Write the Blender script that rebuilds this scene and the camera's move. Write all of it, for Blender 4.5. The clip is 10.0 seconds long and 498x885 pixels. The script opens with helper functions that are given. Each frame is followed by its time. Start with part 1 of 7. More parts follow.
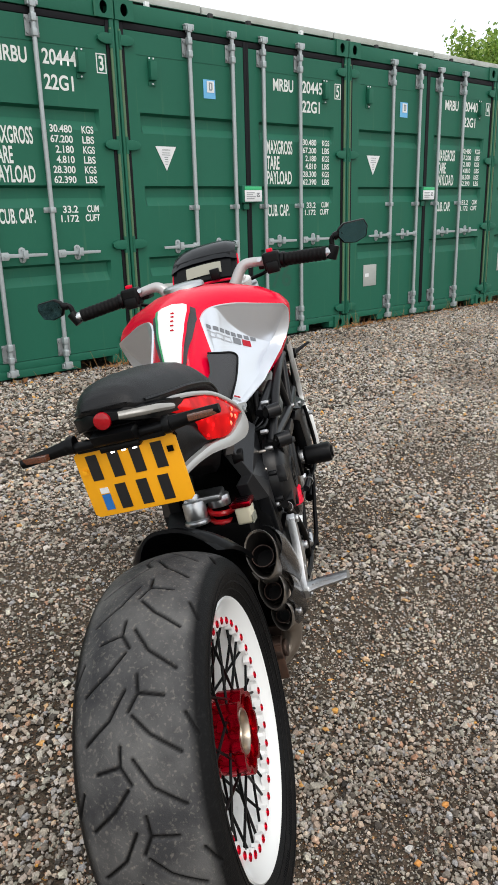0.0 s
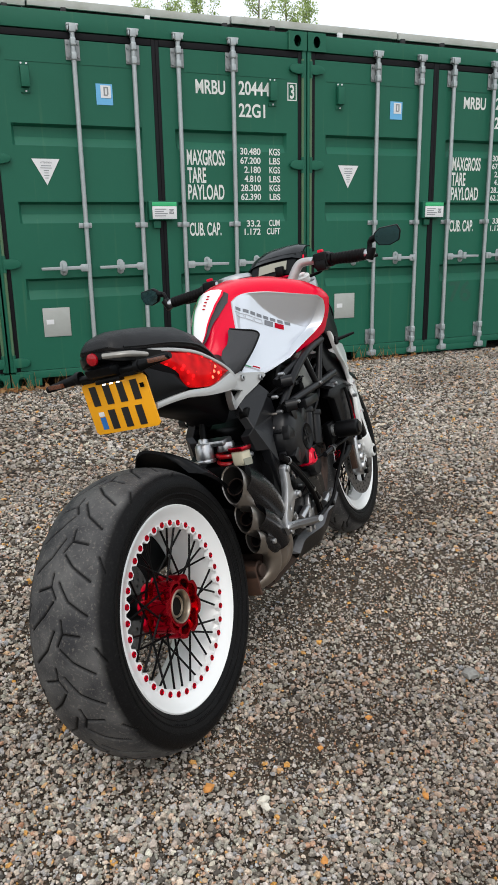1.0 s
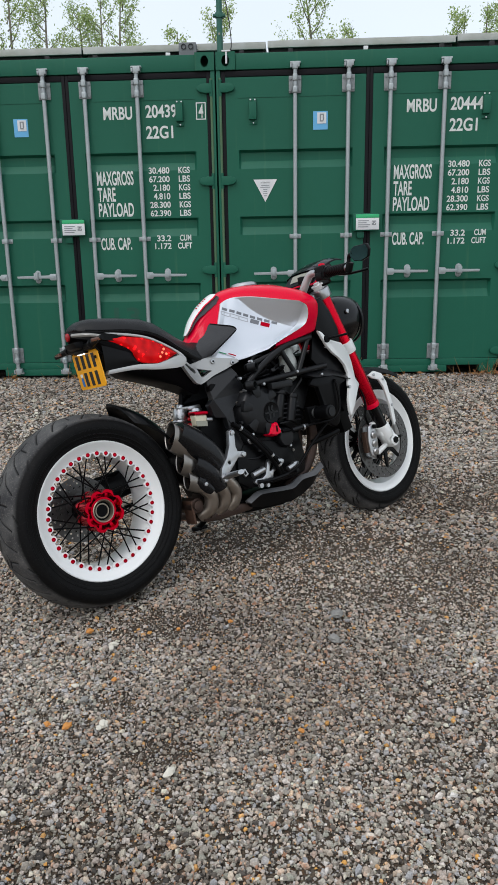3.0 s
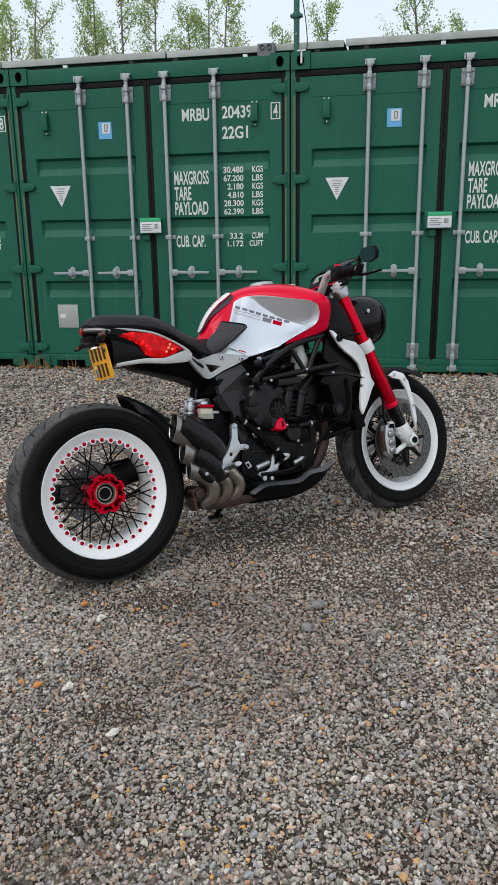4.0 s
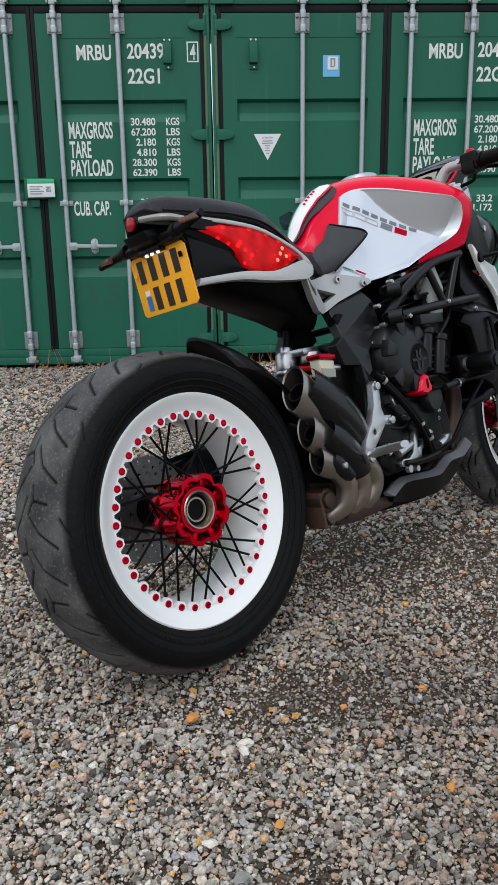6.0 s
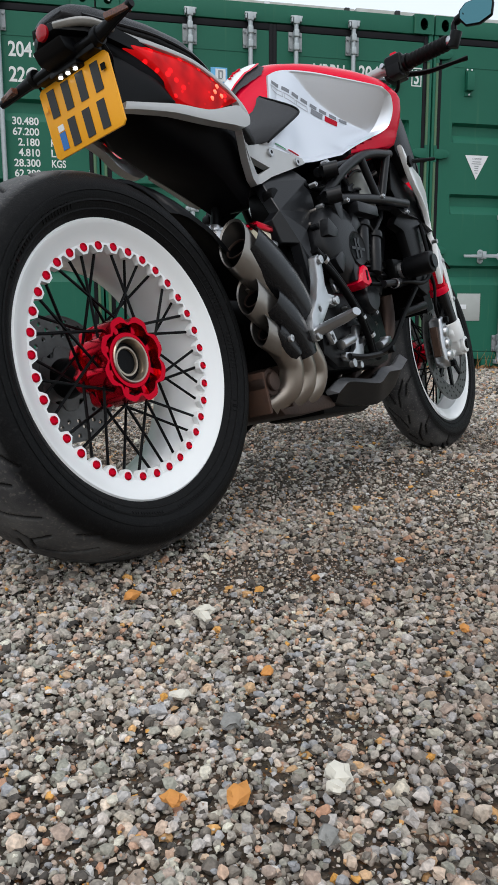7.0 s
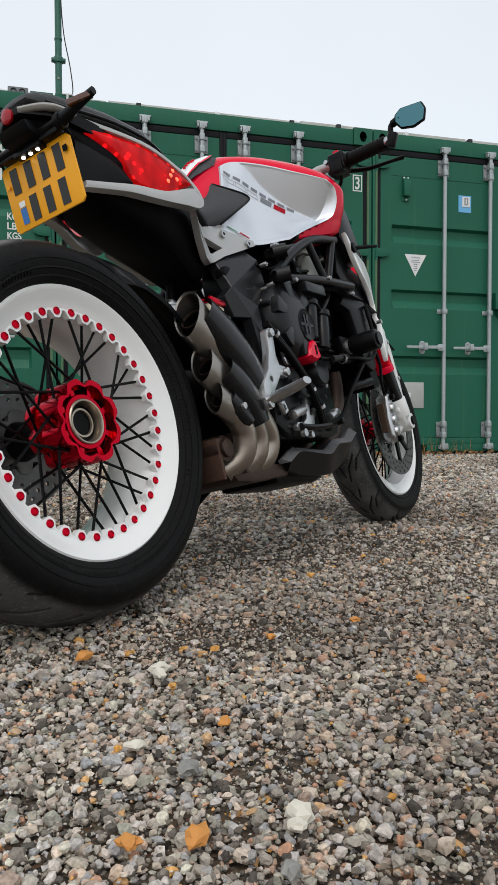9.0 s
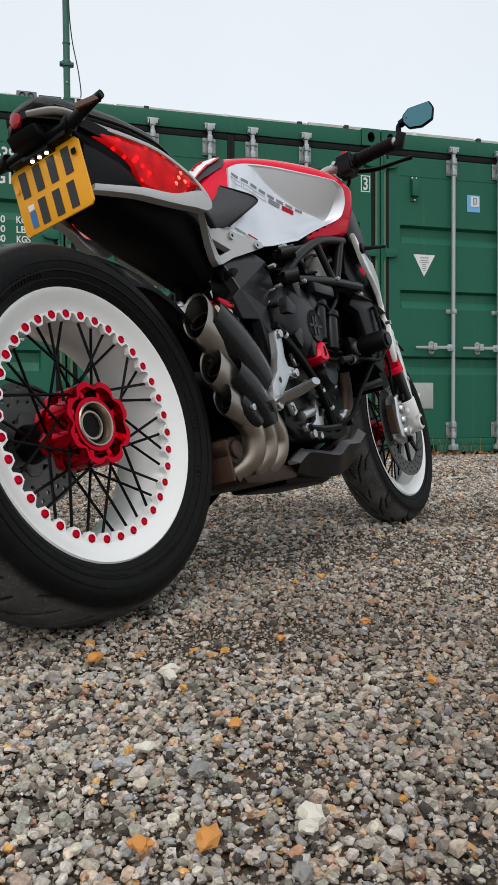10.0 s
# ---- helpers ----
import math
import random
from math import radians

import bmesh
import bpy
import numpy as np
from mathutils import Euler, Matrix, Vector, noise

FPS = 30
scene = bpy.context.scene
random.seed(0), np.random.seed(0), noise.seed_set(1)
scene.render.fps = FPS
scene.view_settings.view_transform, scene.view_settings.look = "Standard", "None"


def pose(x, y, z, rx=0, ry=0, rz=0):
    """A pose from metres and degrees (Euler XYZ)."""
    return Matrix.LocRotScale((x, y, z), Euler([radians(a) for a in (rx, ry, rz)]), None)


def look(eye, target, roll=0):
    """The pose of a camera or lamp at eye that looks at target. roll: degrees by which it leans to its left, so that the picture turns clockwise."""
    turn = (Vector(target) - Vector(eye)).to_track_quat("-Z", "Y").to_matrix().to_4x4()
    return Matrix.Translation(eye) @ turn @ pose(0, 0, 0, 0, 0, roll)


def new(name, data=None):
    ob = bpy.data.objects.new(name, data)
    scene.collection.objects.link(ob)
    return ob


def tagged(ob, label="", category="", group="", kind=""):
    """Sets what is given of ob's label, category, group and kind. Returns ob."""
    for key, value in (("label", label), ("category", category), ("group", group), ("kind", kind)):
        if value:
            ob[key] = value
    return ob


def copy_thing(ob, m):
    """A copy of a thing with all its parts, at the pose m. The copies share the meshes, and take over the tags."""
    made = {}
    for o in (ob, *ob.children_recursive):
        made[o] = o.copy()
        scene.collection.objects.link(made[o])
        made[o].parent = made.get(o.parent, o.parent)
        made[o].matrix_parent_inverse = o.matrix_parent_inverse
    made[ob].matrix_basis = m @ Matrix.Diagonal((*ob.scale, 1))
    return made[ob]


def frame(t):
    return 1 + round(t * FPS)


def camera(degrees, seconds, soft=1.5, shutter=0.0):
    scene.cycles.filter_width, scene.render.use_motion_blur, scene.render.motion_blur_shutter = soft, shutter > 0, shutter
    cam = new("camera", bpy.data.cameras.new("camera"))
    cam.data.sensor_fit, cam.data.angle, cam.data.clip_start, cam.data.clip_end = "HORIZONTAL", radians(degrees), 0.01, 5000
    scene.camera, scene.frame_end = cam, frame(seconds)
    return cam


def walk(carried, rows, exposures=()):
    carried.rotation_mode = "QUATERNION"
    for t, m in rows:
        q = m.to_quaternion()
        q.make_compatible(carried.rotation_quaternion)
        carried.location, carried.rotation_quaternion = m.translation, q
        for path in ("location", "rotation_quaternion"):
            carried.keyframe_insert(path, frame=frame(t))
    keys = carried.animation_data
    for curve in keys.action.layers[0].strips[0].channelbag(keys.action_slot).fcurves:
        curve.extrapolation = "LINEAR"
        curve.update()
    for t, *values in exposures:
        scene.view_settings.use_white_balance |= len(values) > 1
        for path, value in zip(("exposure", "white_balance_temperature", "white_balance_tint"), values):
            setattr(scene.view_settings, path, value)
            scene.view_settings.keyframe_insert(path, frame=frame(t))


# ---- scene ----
cam = camera(37.4, 10.0, 0.4)
PATH = [
    (0, (-0.658, -5.09, 1.095), (0.568, -3.623, 0.507), -1.6),
    (0.5, (-0.564, -5.406, 1.055), (0.41, -3.747, 0.506), -1.3),
    (1, (-0.431, -5.67, 1.044), (0.302, -3.886, 0.515), -1.1),
    (1.5, (-0.249, -5.877, 1.055), (0.272, -4.017, 0.535), -0.9),
    (2, (-0.021, -6.069, 1.053), (0.301, -4.163, 0.54), -0.9),
    (2.5, (0.212, -6.255, 1.057), (0.335, -4.324, 0.548), -0.7),
    (2.7, (0.326, -6.328, 1.062), (0.36, -4.393, 0.556), -0.9),
    (3.8, (0.856, -6.504, 1.072), (0.524, -4.599, 0.562), -0.8),
    (4, (0.865, -6.477, 1.08), (0.497, -4.579, 0.567), -0.8),
    (4.5, (0.64, -6.276, 1.081), (0.242, -4.389, 0.552), -0.7),
    (5, (0.369, -6.01, 1.026), (0.056, -4.109, 0.487), -0.6),
    (5.2, (0.276, -5.91, 0.977), (0.029, -4.0, 0.437), -0.6),
    (6.3, (-0.037, -5.518, 0.61), (0.157, -3.575, 0.178), -0.6),
    (6.5, (-0.052, -5.484, 0.511), (0.213, -3.543, 0.111), -0.3),
    (6.6, (-0.061, -5.473, 0.47), (0.233, -3.532, 0.087), -0.3),
    (7, (-0.089, -5.446, 0.356), (0.312, -3.513, 0.039), -0.2),
    (7.5, (-0.099, -5.46, 0.311), (0.395, -3.535, 0.091), -0.2),
    (8, (-0.099, -5.464, 0.311), (0.439, -3.543, 0.169), -0.1),
    (8.5, (-0.099, -5.464, 0.31), (0.449, -3.543, 0.22), -0.2),
    (9, (-0.099, -5.465, 0.31), (0.437, -3.54, 0.24), -0.1),
    (9.5, (-0.099, -5.466, 0.31), (0.421, -3.536, 0.244), -0.2),
    (10, (-0.099, -5.465, 0.31), (0.413, -3.533, 0.244), -0.4),
]
walk(cam, [(t, look(eye, target, roll)) for t, eye, target, roll in PATH], [(0, 0.57, 6500, 10), (0.5, 0.49, 6440, 10), (1, 0.40, 6400, 10), (2, 0.25, 6270, 10), (2.7, 0.16, 6190, 10), (3.8, 0.08, 6110, 10), (4.4, 0.13, 6100, 10), (5.2, 0.23, 6080, 10), (6.3, 0.22, 6040, 10), (7, 0.22, 6140, 10), (8, 0.12, 6400, 10), (10, 0.08, 6430, 10)])

# ---- light ----
world = bpy.data.worlds.new("overcast_sky")
scene.world = world
world.use_nodes = True
wn = world.node_tree.nodes
wl = world.node_tree.links
wn.clear()
w_out = wn.new("ShaderNodeOutputWorld")
w_sky = wn.new("ShaderNodeTexSky")
w_sky.sky_type = "NISHITA"
w_sky.sun_disc = False
w_sky.sun_elevation = radians(48)
w_sky.sun_rotation = radians(200)
w_sky.air_density = 1.0
w_sky.dust_density = 3.0
w_b1 = wn.new("ShaderNodeBackground")
w_b1.inputs["Strength"].default_value = 0.05
wl.new(w_sky.outputs[0], w_b1.inputs["Color"])
w_tc = wn.new("ShaderNodeTexCoord")
w_noise = wn.new("ShaderNodeTexNoise")
w_noise.inputs["Scale"].default_value = 1.3
w_noise.inputs["Detail"].default_value = 4
wl.new(w_tc.outputs["Generated"], w_noise.inputs["Vector"])
w_ramp = wn.new("ShaderNodeValToRGB")
w_ramp.color_ramp.elements[0].position = 0.3
w_ramp.color_ramp.elements[0].color = (0.755, 0.78, 0.775, 1)
w_ramp.color_ramp.elements[1].position = 0.7
w_ramp.color_ramp.elements[1].color = (0.84, 0.855, 0.835, 1)
wl.new(w_noise.outputs["Fac"], w_ramp.inputs["Fac"])
w_b2 = wn.new("ShaderNodeBackground")
w_b2.inputs["Strength"].default_value = 0.86
wl.new(w_ramp.outputs[0], w_b2.inputs["Color"])
w_add = wn.new("ShaderNodeAddShader")
wl.new(w_b1.outputs[0], w_add.inputs[0])
wl.new(w_b2.outputs[0], w_add.inputs[1])
wl.new(w_add.outputs[0], w_out.inputs["Surface"])

sun = new("sun", bpy.data.lights.new("sun", "SUN"))
sun.data.energy = 0.7
sun.data.angle = radians(25)
sun.data.color = (1.0, 0.97, 0.93)
sun.matrix_world = look((-3, -9, 14), (0, -2, 0))


# ---- materials ----
def material(name, col, rough=0.5, metal=0.0, var=0.12, scale=30.0, bump=0.0, bscale=120.0, coat=0.0, spec=0.5, big=2.5, bigvar=0.1, col2=None, emit=0.0):
    """A plain surface with variation at two scales, fine relief and gloss."""
    m = bpy.data.materials.new(name)
    m.use_nodes = True
    n, l = m.node_tree.nodes, m.node_tree.links
    b = n["Principled BSDF"]
    b.inputs["Roughness"].default_value = rough
    b.inputs["Metallic"].default_value = metal
    b.inputs["Specular IOR Level"].default_value = spec
    b.inputs["Coat Weight"].default_value = coat
    b.inputs["Coat Roughness"].default_value = 0.06
    tc = n.new("ShaderNodeTexCoord")
    fine = n.new("ShaderNodeTexNoise")
    fine.inputs["Scale"].default_value = scale
    fine.inputs["Detail"].default_value = 5
    l.new(tc.outputs["Object"], fine.inputs["Vector"])
    wide = n.new("ShaderNodeTexNoise")
    wide.inputs["Scale"].default_value = big
    wide.inputs["Detail"].default_value = 3
    l.new(tc.outputs["Object"], wide.inputs["Vector"])
    c2 = col2 or [c * 0.6 for c in col]
    ramp = n.new("ShaderNodeMix")
    ramp.data_type = "RGBA"
    ramp.inputs["A"].default_value = (*col, 1)
    ramp.inputs["B"].default_value = (*c2, 1)
    mr = n.new("ShaderNodeMath")
    mr.operation = "MULTIPLY_ADD"
    mr.inputs[1].default_value = var * 2
    mr.inputs[2].default_value = -var * 0.6
    l.new(fine.outputs["Fac"], mr.inputs[0])
    mw = n.new("ShaderNodeMath")
    mw.operation = "MULTIPLY_ADD"
    mw.use_clamp = True
    mw.inputs[1].default_value = bigvar * 2
    l.new(wide.outputs["Fac"], mw.inputs[0])
    l.new(mr.outputs[0], mw.inputs[2])
    l.new(mw.outputs[0], ramp.inputs["Factor"])
    l.new(ramp.outputs["Result"], b.inputs["Base Color"])
    rr = n.new("ShaderNodeMath")
    rr.operation = "MULTIPLY_ADD"
    rr.use_clamp = True
    rr.inputs[1].default_value = 0.25 * rough
    rr.inputs[2].default_value = rough * 0.88
    l.new(wide.outputs["Fac"], rr.inputs[0])
    l.new(rr.outputs[0], b.inputs["Roughness"])
    if bump:
        bt = n.new("ShaderNodeTexNoise")
        bt.inputs["Scale"].default_value = bscale
        bt.inputs["Detail"].default_value = 4
        l.new(tc.outputs["Object"], bt.inputs["Vector"])
        bp = n.new("ShaderNodeBump")
        bp.inputs["Strength"].default_value = bump
        bp.inputs["Distance"].default_value = 0.002
        l.new(bt.outputs["Fac"], bp.inputs["Height"])
        l.new(bp.outputs[0], b.inputs["Normal"])
    if emit:
        b.inputs["Emission Color"].default_value = (*col, 1)
        b.inputs["Emission Strength"].default_value = emit
    return m


def container_paint():
    m = material("container_green", (0.014, 0.122, 0.074), 0.5, 0.0, 0.15, 14, 0.15, 60, spec=0.25, col2=(0.010, 0.092, 0.056), big=1.2, bigvar=0.35)
    n, l = m.node_tree.nodes, m.node_tree.links
    b = n["Principled BSDF"]
    old = b.inputs["Base Color"].links[0].from_socket
    tc = n["Texture Coordinate"]
    mp = n.new("ShaderNodeMapping")
    mp.inputs["Scale"].default_value = (22, 6, 0.9)
    l.new(tc.outputs["Object"], mp.inputs["Vector"])
    st = n.new("ShaderNodeTexNoise")
    st.inputs["Scale"].default_value = 1.0
    st.inputs["Detail"].default_value = 3
    l.new(mp.outputs[0], st.inputs["Vector"])
    rp = n.new("ShaderNodeValToRGB")
    rp.color_ramp.elements[0].position = 0.62
    rp.color_ramp.elements[0].color = (0, 0, 0, 1)
    rp.color_ramp.elements[1].position = 0.8
    rp.color_ramp.elements[1].color = (0.28, 0.28, 0.28, 1)
    l.new(st.outputs["Fac"], rp.inputs["Fac"])
    mx = n.new("ShaderNodeMix")
    mx.data_type = "RGBA"
    l.new(rp.outputs[0], mx.inputs["Factor"])
    l.new(old, mx.inputs["A"])
    mx.inputs["B"].default_value = (0.11, 0.20, 0.10, 1)
    l.new(mx.outputs["Result"], b.inputs["Base Color"])
    return m


GREEN = container_paint()
GREEN_EDGE = material("worn_green_edge", (0.05, 0.16, 0.085), 0.55, 0, 0.4, 30, 0.2, 80, col2=(0.10, 0.14, 0.06), bigvar=0.3)
GASKET = material("rubber_gasket", (0.008, 0.008, 0.010), 0.6, 0, 0.2, 40, 0.2, 90, spec=0.15)
ZINC = material("galvanised_steel", (0.43, 0.48, 0.49), 0.48, 0.45, 0.4, 45, 0.25, 150, col2=(0.30, 0.32, 0.33), bigvar=0.25)
ZINC_DULL = material("dull_zinc_plate", (0.33, 0.355, 0.36), 0.5, 0.45, 0.5, 45, 0.25, 150, col2=(0.17, 0.185, 0.19), bigvar=0.3)
STENCIL = material("stencil_white", (0.72, 0.75, 0.72), 0.6, 0, 0.2, 60, 0.1)
STICKER_W = material("sticker_white", (0.75, 0.76, 0.77), 0.45, 0, 0.1, 60)
STICKER_B = material("sticker_blue", (0.10, 0.38, 0.68), 0.4, 0, 0.1, 40, col2=(0.18, 0.48, 0.75), bigvar=0.3)
STICKER_G = material("sticker_green", (0.04, 0.46, 0.18), 0.4, 0, 0.1, 40)
INK = material("grey_ink", (0.25, 0.27, 0.28), 0.6)
DULL_PLATE = material("dull_plate", (0.42, 0.44, 0.42), 0.5, 0.2, 0.3, 25, col2=(0.30, 0.31, 0.28))
ROOFWHITE = material("weathered_white_sheet", (0.62, 0.63, 0.62), 0.6, 0, 0.5, 8, 0.2, 60, col2=(0.34, 0.34, 0.29), big=1.5, bigvar=0.35)
BLACKMETAL = material("dark_underside", (0.02, 0.02, 0.022), 0.7)
BOXGREY = material("box_grey", (0.16, 0.17, 0.18), 0.6)
POLEGREEN = material("pole_green", (0.02, 0.12, 0.085), 0.5, 0, 0.2, 30, 0.1)

# ---- mesh helpers ----
TAU = 2 * math.pi


def mesh_of(bm, name, mat, smooth=True, angle=40):
    me = bpy.data.meshes.new(name)
    bmesh.ops.recalc_face_normals(bm, faces=bm.faces)
    if smooth:
        for f in bm.faces:
            f.smooth = True
        lim = radians(angle)
        for e in bm.edges:
            if len(e.link_faces) == 2 and e.calc_face_angle(0) > lim:
                e.smooth = False
    bm.to_mesh(me)
    bm.free()
    for x in (mat if isinstance(mat, (list, tuple)) else [mat]):
        me.materials.append(x)
    return me


def part(name, bm, mat, parent=None, label="", smooth=True, angle=40):
    ob = new(name, mesh_of(bm, name, mat, smooth, angle))
    if parent is not None:
        ob.parent = parent
    if label:
        tagged(ob, label)
    return ob


def share(name, src, parent, m):
    ob = new(name, src.data)
    ob.parent = parent
    ob.matrix_basis = m
    return ob


def bev(bm, w, seg=2):
    if w > 0:
        es = [e for e in bm.edges if len(e.link_faces) == 2 and e.calc_face_angle(0) > 0.5]
        bmesh.ops.bevel(bm, geom=es, offset=w, segments=seg, affect="EDGES", profile=0.6, clamp_overlap=True)


def join(*bms):
    out = bmesh.new()
    for b in bms:
        me = bpy.data.meshes.new("tmp")
        b.to_mesh(me)
        out.from_mesh(me)
        bpy.data.meshes.remove(me)
        b.free()
    return out


def moved(bm, m):
    bmesh.ops.transform(bm, matrix=m, verts=bm.verts)
    return bm


def box(x0, x1, y0, y1, z0, z1, b=0.0, seg=2):
    bm = bmesh.new()
    bmesh.ops.create_cube(bm, size=1, matrix=Matrix.Translation(((x0 + x1) / 2, (y0 + y1) / 2, (z0 + z1) / 2)) @ Matrix.Diagonal((abs(x1 - x0), abs(y1 - y0), abs(z1 - z0), 1)))
    bev(bm, b, seg)
    return bm


def turn_between(a, b):
    a, b = Vector(a), Vector(b)
    d = b - a
    return Matrix.Translation((a + b) / 2) @ d.to_track_quat("Z", "Y").to_matrix().to_4x4(), d.length


def rod(a, b, r, r2=None, n=14, bw=0.0):
    m, length = turn_between(a, b)
    bm = bmesh.new()
    bmesh.ops.create_cone(bm, cap_ends=True, segments=n, radius1=r, radius2=r if r2 is None else r2, depth=length, matrix=m)
    bev(bm, bw)
    return bm


def smooth_path(pts, per=6):
    """Catmull-Rom through the points."""
    p = [Vector(q) for q in pts]
    if len(p) < 3:
        return p
    out = []
    for i in range(len(p) - 1):
        a, b, c, d = p[max(i - 1, 0)], p[i], p[i + 1], p[min(i + 2, len(p) - 1)]
        for k in range(per):
            t = k / per
            out.append(0.5 * ((2 * b) + (c - a) * t + (2 * a - 5 * b + 4 * c - d) * t * t + (3 * b - a - 3 * c + d) * t ** 3))
    return out + [p[-1]]


def tube(pts, r, n=12, per=6, cap=True, flat=1.0):
    """A tube along a smooth path; r is one radius or one for each point."""
    path = smooth_path(pts, per)
    if isinstance(r, (list, tuple)):
        rad = np.interp(np.linspace(0, len(r) - 1, len(path)), range(len(r)), r)
    else:
        rad = [r] * len(path)
    bm = bmesh.new()
    rings = []
    side = None
    for i, q in enumerate(path):
        t = (path[min(i + 1, len(path) - 1)] - path[max(i - 1, 0)]).normalized()
        if side is None:
            side = t.cross(Vector((0, 0, 1)))
            if side.length < 0.1:
                side = t.cross(Vector((0, 1, 0)))
        side = (side - t * side.dot(t)).normalized()
        up = t.cross(side)
        rings.append([bm.verts.new(q + (side * math.cos(TAU * k / n) + up * math.sin(TAU * k / n) * flat) * float(rad[i])) for k in range(n)])
    for a, b in zip(rings, rings[1:]):
        for k in range(n):
            bm.faces.new((a[k], a[(k + 1) % n], b[(k + 1) % n], b[k]))
    if cap:
        bm.faces.new(rings[0][::-1])
        bm.faces.new(rings[-1])
    return bm


def lathe(profile, n=48, axis="Y", closed=False):
    """Turns (along, radius) pairs about the axis."""
    bm = bmesh.new()
    rings = []
    for a, r in profile:
        ring = []
        for k in range(n):
            c, s = math.cos(TAU * k / n) * r, math.sin(TAU * k / n) * r
            ring.append(bm.verts.new((c, a, s) if axis == "Y" else (c, s, a) if axis == "Z" else (a, c, s)))
        rings.append(ring)
    pairs = list(zip(rings, rings[1:])) + ([(rings[-1], rings[0])] if closed else [])
    for a, b in pairs:
        for k in range(n):
            bm.faces.new((a[k], a[(k + 1) % n], b[(k + 1) % n], b[k]))
    if not closed:
        for ring in (rings[0], rings[-1]):
            if (ring[0].co - ring[n // 2].co).length > 1e-5:
                bm.faces.new(ring)
    return bm


def slab(outline, y0, y1, b=0.0, seg=2, holes=()):
    """An outline in x, z pulled from y0 to y1, with rounded edges and through holes."""
    bm = bmesh.new()
    loops = [outline, *holes]
    edges = []
    for lp in loops:
        vs = [bm.verts.new((x, y0, z)) for x, z in lp]
        edges += [bm.edges.new((vs[i], vs[(i + 1) % len(vs)])) for i in range(len(vs))]
    if holes:
        bmesh.ops.triangle_fill(bm, edges=edges, use_beauty=True)
    else:
        bm.faces.new(bm.verts)
    faces = list(bm.faces)
    r = bmesh.ops.extrude_face_region(bm, geom=faces)
    bmesh.ops.translate(bm, verts=[v for v in r["geom"] if isinstance(v, bmesh.types.BMVert)], vec=(0, y1 - y0, 0))
    bmesh.ops.recalc_face_normals(bm, faces=bm.faces)
    bev(bm, b, seg)
    return bm


def oval(cx, cz, rx, rz, n=16):
    return [(cx + rx * math.cos(TAU * k / n), cz + rz * math.sin(TAU * k / n)) for k in range(n)]


def skin(rows, close_ends=True, ring=False):
    """A surface through rows of points; ring: each row closes on itself."""
    bm = bmesh.new()
    vs = [[bm.verts.new(p) for p in r] for r in rows]
    m = len(vs[0])
    for a, b in zip(vs, vs[1:]):
        for k in range(m if ring else m - 1):
            bm.faces.new((a[k], a[(k + 1) % m], b[(k + 1) % m], b[k]))
    if ring and close_ends:
        bm.faces.new(vs[0])
        bm.faces.new(vs[-1])
    return bm


def words(text, parent, mat, x, z, h, width, y, name="lettering"):
    """Flat lettering that faces the yard: x, z of its lower corner, its height and full width."""
    cu = bpy.data.curves.new(name, "FONT")
    cu.body = text
    cu.size = 1.0
    cu.offset = 0.022
    tmp = new("tmp", cu)
    dg = bpy.context.evaluated_depsgraph_get()
    me = bpy.data.meshes.new_from_object(tmp.evaluated_get(dg))
    bpy.data.objects.remove(tmp)
    bpy.data.curves.remove(cu)
    me.name = name
    co = [v.co.copy() for v in me.vertices]
    x0, x1 = min(c.x for c in co), max(c.x for c in co)
    y0, y1 = min(c.y for c in co), max(c.y for c in co)
    for v in me.vertices:
        v.co = (x + (v.co.x - x0) / (x1 - x0) * width, y, z + (v.co.y - y0) / (y1 - y0) * h)
    me.materials.clear()
    me.materials.append(mat)
    ob = new(name, me)
    ob.parent = parent
    return ob


